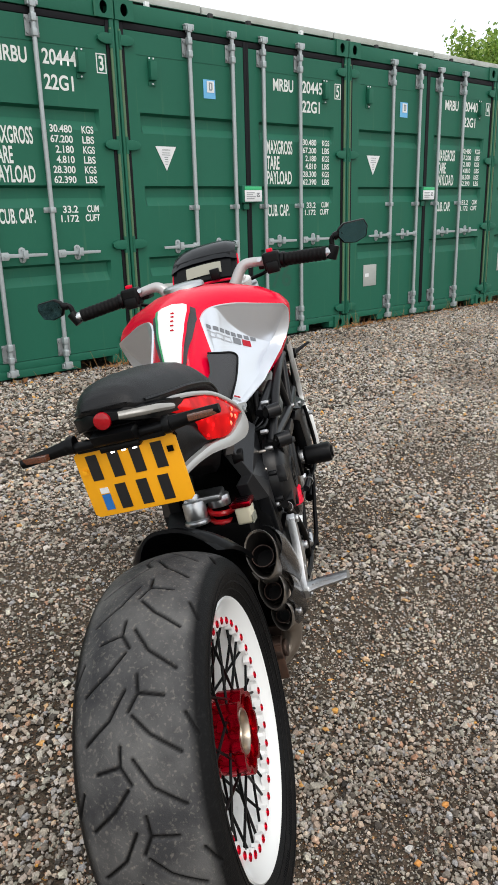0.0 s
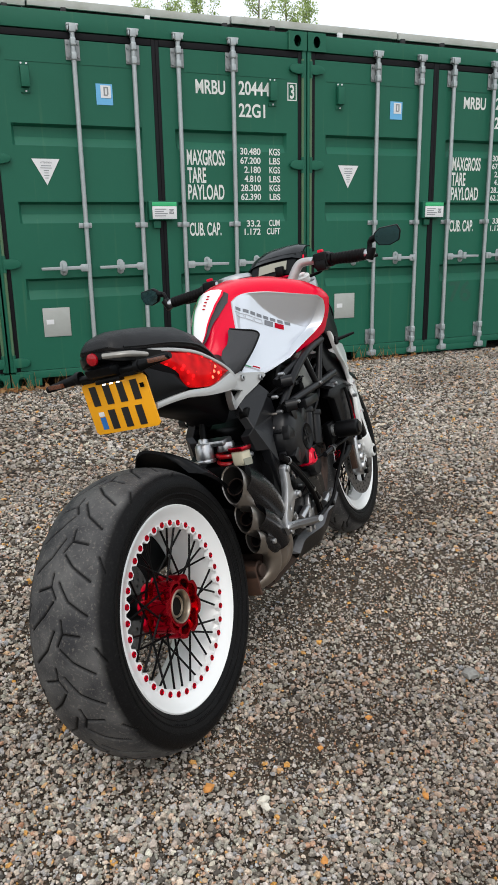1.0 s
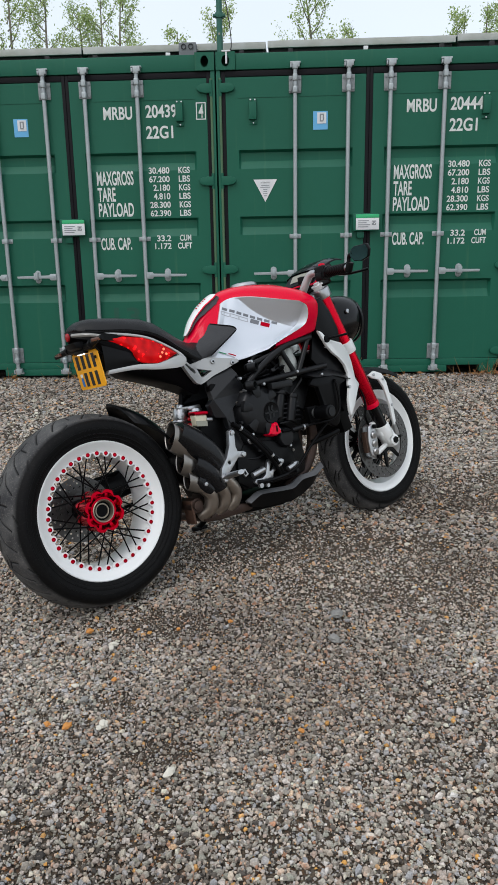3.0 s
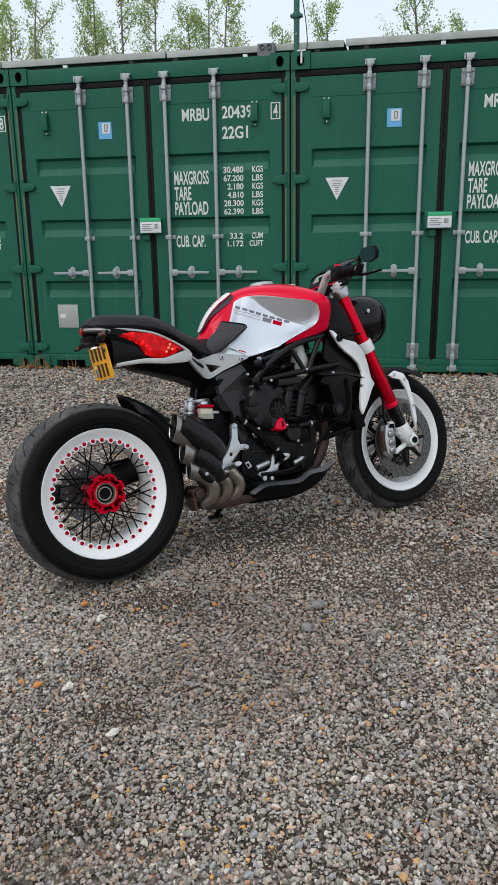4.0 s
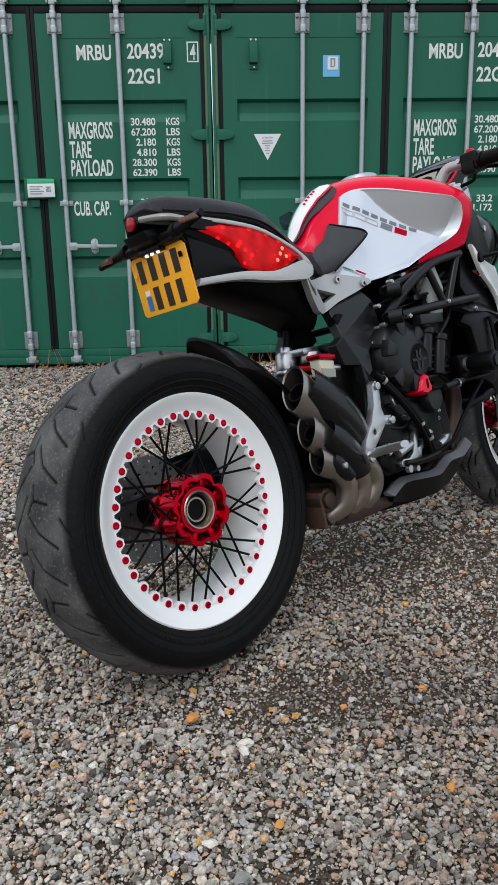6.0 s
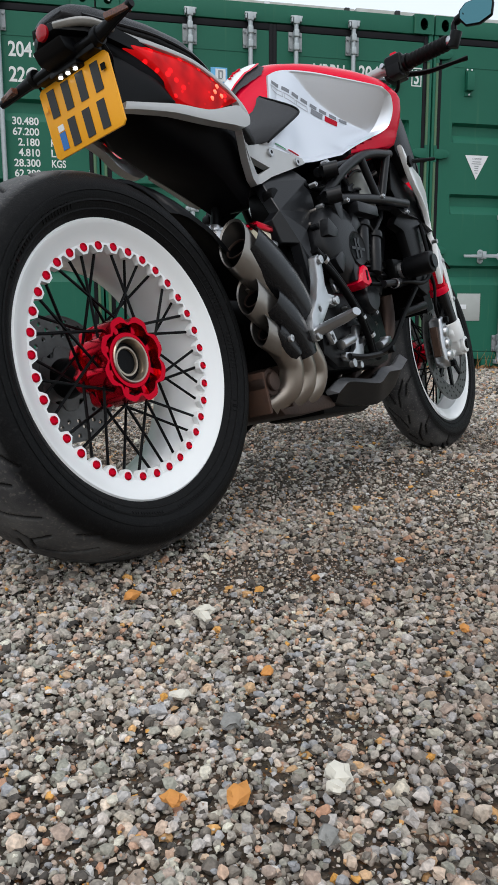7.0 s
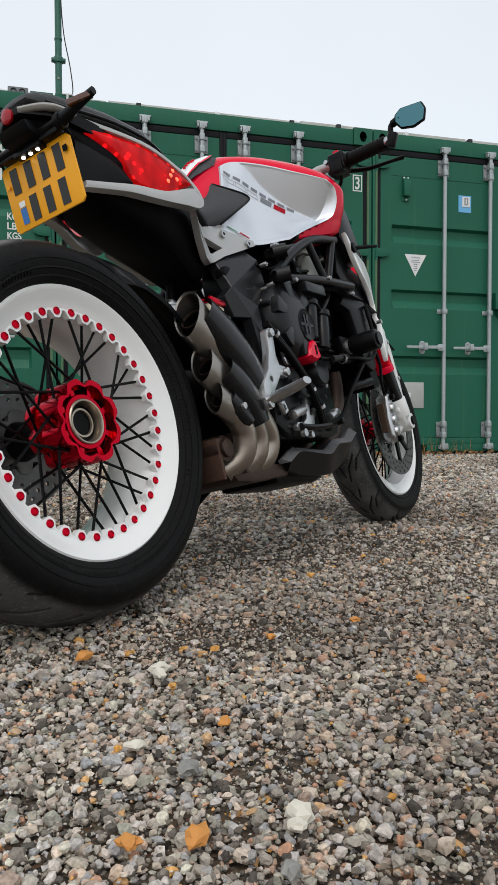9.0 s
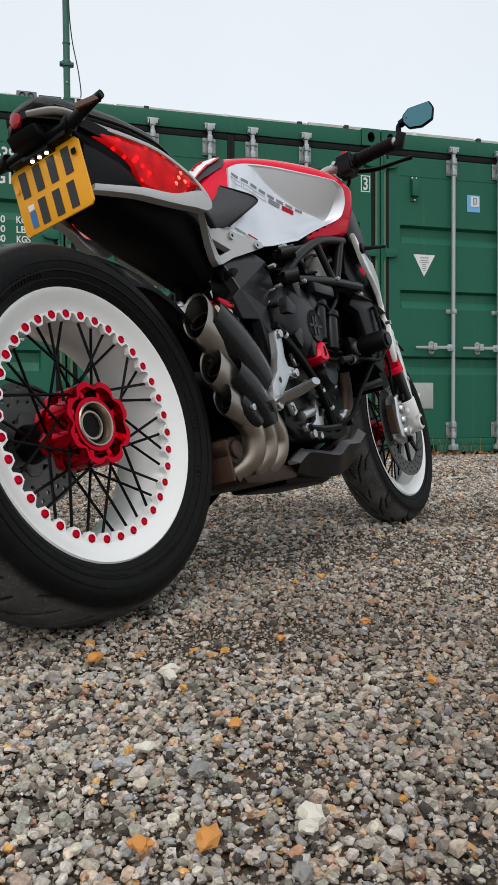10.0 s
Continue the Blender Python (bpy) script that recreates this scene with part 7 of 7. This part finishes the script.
part("dash_rim", tube([(1.036, -0.085, 0.6455), (1.07, -0.094, 0.672), (1.11, -0.092, 0.706)], 0.0035, 8, 4), RED, dash)
part("display_mount", box(1.02, 1.045, -0.045, -0.02, 0.655, 0.685, 0.004), SATIN, dash)
scr = []
for k in range(9):
    t = k / 8
    x, z = 1.072 + 0.146 * t, 0.712 + 0.022 * math.sin(math.pi * min(1, t * 0.8)) + 0.018 * t
    w = 0.095 - 0.012 * t
    scr.append([(x, w * b, z + 0.010 - 0.014 * b ** 4 - 0.012 * (1 - t)) for b in (-1, -0.7, -0.35, 0, 0.35, 0.7, 1)] + [(x + 0.004, w * b, z + 0.005 - 0.014 * b ** 4 - 0.012 * (1 - t)) for b in (1, 0.7, 0.35, 0, -0.35, -0.7, -1)])
part("screen", skin(scr, ring=True), SMOKE, dash, "dark smoked fly screen")
rows = []
for k in range(15):
    a = math.pi * k / 14
    x = 1.215 - 0.115 * math.cos(a)
    r = math.sin(a) ** 0.6
    rows.append([(x + 0.02 * math.sin(TAU * q / 24), 0.098 * r * math.cos(TAU * q / 24), 0.500 + 0.106 * r * math.sin(TAU * q / 24)) for q in range(24)])
hl = part("headlamp", skin(rows, ring=True), GLOSS, bike, "black teardrop headlamp shell")
part("headlamp_rim", moved(lathe([(-0.006, 0.096), (0.006, 0.094), (0.006, 0.086), (-0.006, 0.088)], 40, axis="X", closed=True), Matrix.Translation((1.280, 0, 0.498))), SATIN_GREY, hl)
part("headlamp_bolt", join(*[rod((1.19, s * 0.094, 0.53), (1.19, s * 0.102, 0.53), 0.009, n=12, bw=0.002) for s in (-1, 1)]), ALU, hl)

# ---- small engine fittings ----
for pts, r in (([(0.60, -0.10, 0.335), (0.66, -0.118, 0.352), (0.71, -0.128, 0.345), (0.75, -0.132, 0.362)], 0.0035), ([(0.63, -0.10, 0.325), (0.70, -0.122, 0.33), (0.76, -0.138, 0.352), (0.81, -0.142, 0.345), (0.86, -0.15, 0.372)], 0.003), ([(0.77, -0.145, 0.24), (0.80, -0.155, 0.27), (0.83, -0.155, 0.30), (0.84, -0.15, 0.35)], 0.0045), ([(0.66, -0.135, 0.285), (0.70, -0.15, 0.262), (0.73, -0.158, 0.265), (0.76, -0.155, 0.25)], 0.0035), ([(0.53, -0.12, 0.06), (0.58, -0.135, 0.05), (0.63, -0.14, 0.062), (0.68, -0.138, 0.03)], 0.0035), ([(0.84, -0.152, 0.40), (0.80, -0.15, 0.385), (0.77, -0.14, 0.395), (0.74, -0.13, 0.38)], 0.003)):
    part("cable", tube(pts, r, 8, 6), SATIN_GREY, eng)
for x, y, z in ((0.672, -0.121, 0.352), (0.715, -0.134, 0.344), (0.812, -0.146, 0.345), (0.84, -0.156, 0.318)):
    part("connector", box(x - 0.010, x + 0.010, y - 0.008, y + 0.006, z - 0.006, z + 0.006, 0.002), GRAPHITE, eng)
for x, y, z in ((0.562, -0.141, 0.332), (0.640, -0.168, 0.300), (0.535, -0.130, 0.170), (0.700, -0.150, 0.232), (0.735, -0.150, 0.292), (0.790, -0.185, 0.324), (0.905, -0.190, 0.300), (0.615, -0.150, 0.384), (0.700, -0.142, 0.130), (0.742, -0.140, 0.066), (0.600, -0.140, 0.075), (0.655, -0.140, 0.010)):
    part("bolt", join(rod((x, y + 0.016, z), (x, y, z), 0.0055, n=8, bw=0.001), rod((x, y, z), (x, y - 0.002, z), 0.003, n=6)), ALU, eng)
for x, z, a in ((0.515, 0.166, 40), (0.634, 0.050, 60), (0.662, 0.012, 60), (0.78, 0.124, 0)):
    part("hose_clamp", moved(lathe([(-0.004, 0.0108), (-0.004, 0.0118), (0.004, 0.0118), (0.004, 0.0108)], 20, axis="X", closed=True), Matrix.Translation((x, -0.150 if x < 0.7 else -0.176, z)) @ Matrix.Rotation(radians(a), 4, "Y")), ALU, eng)
for k in range(5):
    part("cooling_rib", box(0.700, 0.805, -0.1475, -0.136, 0.150 + 0.016 * k, 0.155 + 0.016 * k, 0.001), SATIN_GREY, eng)
part("lever_guard", join(rod((0.70, -0.15, -0.012), (0.735, -0.15, -0.002), 0.010, n=12, bw=0.002), box(0.728, 0.752, -0.158, -0.138, -0.012, 0.008, 0.004)), ALU, ped)

for x, z, a in ((0.452, -0.098, 62), (0.402, -0.098, 62), (0.348, -0.098, 62)):
    part("pipe_collar", moved(lathe([(-0.004, 0.0232), (-0.004, 0.0275), (0.004, 0.0275), (0.004, 0.0232)], 24, axis="Z", closed=True), Matrix.Translation((x + 0.004, -0.074, z + 0.008)) @ Matrix.Rotation(radians(-30), 4, "X")), BURNT, exh)
part("rust_flange", slab([(0.300, -0.040), (0.308, -0.040), (0.312, -0.118), (0.304, -0.118)][::-1], -0.100, -0.05, 0.002), RUST, exh, "rust-brown flange plate")

# ---- on and behind the containers ----
def build_roof_sheet(x0, x1, lift):
    r = new("roof_sheet")
    part("sheet", moved(join(box(x0, x1, 0.0, 2.4, 0, 0.012, 0.003), box(x0, x1, -0.01, 0.02, -0.040, 0.014, 0.004)), Matrix.Translation((0, 0.42, 2.750 + lift)) @ Matrix.Rotation(radians(5), 4, "X")), ROOFWHITE, r)
    for k in range(3):
        x = x0 + (x1 - x0) * (0.12 + 0.38 * k)
        part("bracket", box(x - 0.018, x + 0.018, 0.03, 0.06, 2.580, 2.612 + lift, 0.003), STICKER_W if k == 1 else BLACKMETAL, r)
    part("support_rail", box(x0 + 0.02, x1 - 0.02, 0.46, 0.52, 2.566, 2.752 + lift, 0.004), BLACKMETAL, r)
    return tagged(r, "weathered off-white roof sheet lying on the containers", "roof sheet", "roof sheets along the containers")


random.seed(4)
edges = [-7.6, -6.0, -4.35, -2.75, -1.17, 0.40, 1.98, 3.55, 5.15, 6.75, 8.3, 9.9, 11.5]
for a, b in zip(edges, edges[1:]):
    build_roof_sheet(a + 0.008, b - 0.008, random.uniform(-0.006, 0.012))


def build_pole():
    p = new("mast_pole")
    part("tube", rod((0.030, 0.10, 2.55), (0.030, 0.10, 6.2), 0.024, n=20), POLEGREEN, p)
    part("joint", join(rod((0.030, 0.10, 2.86), (0.030, 0.10, 2.90), 0.034, n=20, bw=0.004), box(-0.02, 0.08, 0.075, 0.125, 2.868, 2.888, 0.004)), POLEGREEN, p)
    part("collar", rod((0.030, 0.10, 3.02), (0.030, 0.10, 3.035), 0.028, n=20, bw=0.002), POLEGREEN, p)
    part("collar", rod((0.030, 0.10, 3.52), (0.030, 0.10, 3.535), 0.028, n=20, bw=0.002), POLEGREEN, p)
    part("label", box(0.022, 0.036, 0.072, 0.0765, 2.735, 2.750), CREAM, p)
    part("cable", tube([(0.055, 0.09, 3.6), (0.05, 0.07, 3.3), (0.07, 0.08, 3.05), (0.11, 0.06, 2.82), (0.125, 0.02, 2.63), (0.085, -0.005, 2.585)], 0.004, 8, 8), BLACKMETAL, p)
    part("cable_clip", join(box(0.05, 0.12, -0.03, 0.02, 2.588, 2.60, 0.003), rod((0.086, -0.03, 2.50), (0.086, -0.028, 2.585), 0.008, n=8)), ALU_CLIP, p)
    return tagged(p, "thin dark green pole with a hanging cable between containers", "pole")


ALU_CLIP = STICKER_W
build_pole()


def build_box():
    b = part("junction_box", box(-0.33, -0.185, 0.30, 0.40, 2.566, 2.745, 0.006), BOXGREY)
    for x in (-0.288, -0.228):
        part("gland", lathe([(-0.004, 0.021), (-0.012, 0.021), (-0.012, 0.017), (-0.004, 0.017)], 20, closed=True), BLACKMETAL, b).location = (x, 0.304, 2.712)
    return tagged(b, "small grey junction box on the container roof", "electrical box")


build_box()

BARK = material("pale_bark", (0.22, 0.20, 0.16), 0.8, 0, 0.5, 12, 0.5, 40)


def leaf_material(name, a, b):
    m = bpy.data.materials.new(name)
    m.use_nodes = True
    n, l = m.node_tree.nodes, m.node_tree.links
    p = n["Principled BSDF"]
    p.inputs["Roughness"].default_value = 0.55
    g = n.new("ShaderNodeNewGeometry")
    r = n.new("ShaderNodeValToRGB")
    r.color_ramp.elements[0].color, r.color_ramp.elements[1].color = (*a, 1), (*b, 1)
    l.new(g.outputs["Random Per Island"], r.inputs["Fac"])
    l.new(r.outputs[0], p.inputs["Base Color"])
    tr = n.new("ShaderNodeBsdfTranslucent")
    l.new(r.outputs[0], tr.inputs["Color"])
    mx = n.new("ShaderNodeMixShader")
    mx.inputs[0].default_value = 0.45
    l.new(p.outputs[0], mx.inputs[1])
    l.new(tr.outputs[0], mx.inputs[2])
    l.new(mx.outputs[0], n["Material Output"].inputs["Surface"])
    return m


LEAF = leaf_material("pale_leaves", (0.27, 0.38, 0.12), (0.56, 0.66, 0.30))
LEAF2 = leaf_material("deep_leaves", (0.12, 0.24, 0.035), (0.34, 0.46, 0.10))


def build_tree(x, y, h, w, seed, leaves, mat, broad, label):
    r = np.random.default_rng(seed)
    t = new("tree")
    t.location = (x, y, 0)
    stems = [tube([(0, 0, -0.05), (r.normal(0, 0.05), r.normal(0, 0.05), h * 0.4), (r.normal(0, 0.1), r.normal(0, 0.1), h * 0.75), (r.normal(0, 0.1), 0, h * 0.97)], [0.07 * h / 7, 0.05 * h / 7, 0.028 * h / 7, 0.006], 8, 5)]
    tips = []
    nb = 26 if not broad else 34
    for k in range(nb):
        z = h * (0.25 + 0.70 * (k + r.uniform(0, 1)) / nb)
        a = r.uniform(0, TAU)
        f = (1 - ((z / h - 0.55) / 0.5) ** 2) if broad else (1.05 - 0.85 * z / h)
        ln = w * max(0.18, f) * r.uniform(0.6, 1.25)
        up = 0.35 if broad else 1.5
        e = Vector((math.cos(a) * ln, math.sin(a) * ln, z + ln * up * r.uniform(0.7, 1.2)))
        m = Vector((math.cos(a) * ln * 0.55, math.sin(a) * ln * 0.55, z + ln * up * 0.35))
        stems.append(tube([(0, 0, z), m, e], [0.016, 0.010, 0.003], 5, 3))
        tips.append((Vector((0, 0, z)), m, e))
    part("trunk", join(*stems), BARK, t)
    n = leaves
    c = np.empty((n, 3))
    for i in range(n):
        a, m, e = tips[int(r.integers(len(tips)))]
        q = r.uniform(0.25, 1.08)
        p = a.lerp(m, q * 2) if q < 0.5 else m.lerp(e, q * 2 - 1)
        c[i] = p
    c += r.normal(0, 0.075 if not broad else 0.24, (n, 3))
    s = (0.026 if not broad else 0.085) * np.exp(r.normal(0, 0.25, n))
    u = r.normal(0, 1, (n, 3))
    u /= np.linalg.norm(u, axis=1)[:, None]
    v = np.cross(u, r.normal(0, 1, (n, 3)))
    v /= np.linalg.norm(v, axis=1)[:, None]
    quad = np.stack([c - u * s[:, None], c + v * s[:, None] * 0.55, c + u * s[:, None], c - v * s[:, None] * 0.55], 1).reshape(-1, 3)
    me = bpy.data.meshes.new("crown")
    me.from_pydata(quad.tolist(), [], np.arange(4 * n).reshape(-1, 4).tolist())
    me.materials.append(mat)
    ob = new("crown", me)
    ob.parent = t
    return tagged(t, label, "tree", "trees behind the containers" if not broad else "")


ROW = ((-13.2, 6.9, 0.8), (-14.6, 6.6, 0.8), (-10.6, 6.6, 0.7), (-9.5, 6.1, 0.55), (-8.5, 6.9, 0.8), (-7.4, 7.1, 0.8), (-6.6, 6.8, 0.75), (-5.6, 7.3, 0.85), (-4.7, 7.0, 0.8), (-3.7, 7.2, 0.85), (-2.9, 6.7, 0.7), (-1.9, 6.1, 0.45), (-0.8, 6.75, 0.65), (1.15, 6.9, 0.75), (2.1, 6.2, 0.4), (4.5, 6.3, 0.4), (5.2, 6.0, 0.4), (6.1, 7.0, 0.65), (7.1, 7.2, 0.7), (8.4, 6.8, 0.5), (5.4, 6.7, 0.45), (7.7, 7.0, 0.5), (-11.8, 6.8, 0.8), (-9.0, 7.1, 0.7), (-6.1, 7.0, 0.6), (-4.2, 6.9, 0.6), (-12.5, 7.1, 0.8))
for i, (x, h, w) in enumerate(ROW):
    build_tree(x, 12.0 + 0.8 * math.sin(i * 2.3), h, w * 1.45, 20 + i, 5600, LEAF, False, "slender pale green young tree behind the containers")
build_tree(23.6, 9.6, 7.0, 2.3, 77, 20000, LEAF2, True, "broad fresh green leafy tree beyond the yard")

# loose pebbles that stand out, dry weeds along the sills
PEB = {"ochre": material("ochre_pebble", (0.60, 0.27, 0.06), 0.7, 0, 0.5, 60, 0.4, 200, col2=(0.46, 0.17, 0.04)), "white": material("white_pebble", (0.70, 0.66, 0.56), 0.7, 0, 0.4, 60, 0.4, 200), "grey": material("grey_pebble", (0.30, 0.295, 0.275), 0.8, 0, 0.9, 90, 0.8, 260, col2=(0.15, 0.145, 0.13))}


def build_pebble(x, y, r, kind, seed):
    g = random.Random(seed)
    bm = bmesh.new()
    bmesh.ops.create_icosphere(bm, subdivisions=2, radius=1)
    sx, sy, sz = r * g.uniform(1.0, 1.3), r * g.uniform(0.75, 0.95), r * g.uniform(0.5, 0.65)
    for v in bm.verts:
        k = 1 + 0.55 * noise.noise(v.co * 1.6 + Vector((seed, 0, 0))) + 0.10 * noise.noise(v.co * 5 + Vector((0, seed, 0)))
        v.co = Vector((v.co.x * sx, v.co.y * sy, v.co.z * sz)) * k
    ob = part("pebble", moved(bm, Matrix.Rotation(g.uniform(0, 6), 4, "Z")), PEB[kind], angle=26)
    ob.location = (x, y, sz * 0.45)
    return tagged(ob, {"ochre": "ochre rounded pebble lying on the gravel", "white": "pale rounded pebble lying on the gravel", "grey": "larger grey stone lying on the gravel"}[kind], "stone", "loose pebbles")


for i, (x, y, r, kd) in enumerate(((-0.052, -4.504, 0.017, "ochre"), (0.006, -4.945, 0.017, "ochre"), (-0.043, -4.937, 0.011, "ochre"), (0.088, -4.935, 0.017, "white"), (0.034, -4.577, 0.016, "white"), (0.672, -4.396, 0.030, "grey"), (0.654, -4.54, 0.026, "grey"), (0.326, -4.693, 0.011, "ochre"), (0.353, -4.44, 0.010, "ochre"), (0.074, -4.751, 0.011, "ochre"), (0.031, -4.594, 0.014, "white"), (0.082, -4.95, 0.012, "white"), (0.268, -5.098, 0.018, "white"), (1.654, -3.18, 0.028, "grey"), (0.02, -4.84, 0.022, "grey"), (0.06, -5.0, 0.018, "grey"), (-0.02, -4.78, 0.012, "white"), (0.55, -4.95, 0.010, "ochre"), (0.205, -4.488, 0.010, "ochre"), (1.457, -3.535, 0.014, "ochre"), (0.97, -3.85, 0.012, "white"))):
    build_pebble(x, y, r * (0.46 if kd == "grey" and x < 0.5 else 0.68), kd, i + 3)

DRY = leaf_material("dry_weeds", (0.26, 0.10, 0.03), (0.42, 0.24, 0.09))


def build_weeds(x, y, w, n, seed):
    r = random.Random(seed)
    bm = bmesh.new()
    for k in range(n):
        a = Vector((r.gauss(0, w), r.uniform(-0.06, 0.02), 0))
        if r.random() < 0.35:
            h = r.uniform(0.05, 0.16)
            tip = a + Vector((r.gauss(0, 0.05), r.gauss(0, 0.02), h))
            d = Vector((0.003, 0, 0))
            bm.faces.new([bm.verts.new(p) for p in (a - d, a + d, tip + d * 0.3, tip - d * 0.3)])
        else:
            s = r.uniform(0.012, 0.03)
            u = Vector((r.gauss(0, 1), r.gauss(0, 1), r.gauss(0, 0.6))).normalized() * s
            v = u.orthogonal().normalized() * s * 0.5
            c = a + Vector((0, 0, s * r.uniform(0.4, 1.0)))
            bm.faces.new([bm.verts.new(p) for p in (c - u, c + v, c + u * 1.1, c - v)])
    ob = part("dry_weeds", bm, DRY, smooth=False)
    ob.location = (x, y, 0)
    return tagged(ob, "dry orange-brown leaves and weeds along the container foot", "weeds", kind="stuff")


for i, (x, w, n) in enumerate(((-2.45, 0.12, 60), (-2.1, 0.15, 30), (0.0, 0.12, 60), (0.45, 0.22, 50), (2.45, 0.12, 70), (2.2, 0.15, 40), (3.1, 0.25, 60), (4.9, 0.15, 60), (5.6, 0.3, 60), (7.35, 0.2, 70), (8.2, 0.4, 60), (1.3, 0.3, 30), (-1.2, 0.3, 30), (6.6, 0.3, 40))):
    build_weeds(x, -0.06, w, n, 50 + i)

# faint scrawled marks on two doors
SCRAWL = material("dark_scrawl", (0.010, 0.088, 0.054), 0.6, 0, 0.4, 40)
for i, txt, x, z, w, h in ((-1, "13", -0.94, 0.455, 0.225, 0.15), (1, "76", 3.915, 0.46, 0.25, 0.19)):
    owner = [o for o in units[i].children if o.name.startswith("door")][1]
    words(txt, owner, SCRAWL, x - i * PITCH, z, h, w, -0.0015, name="scrawl")
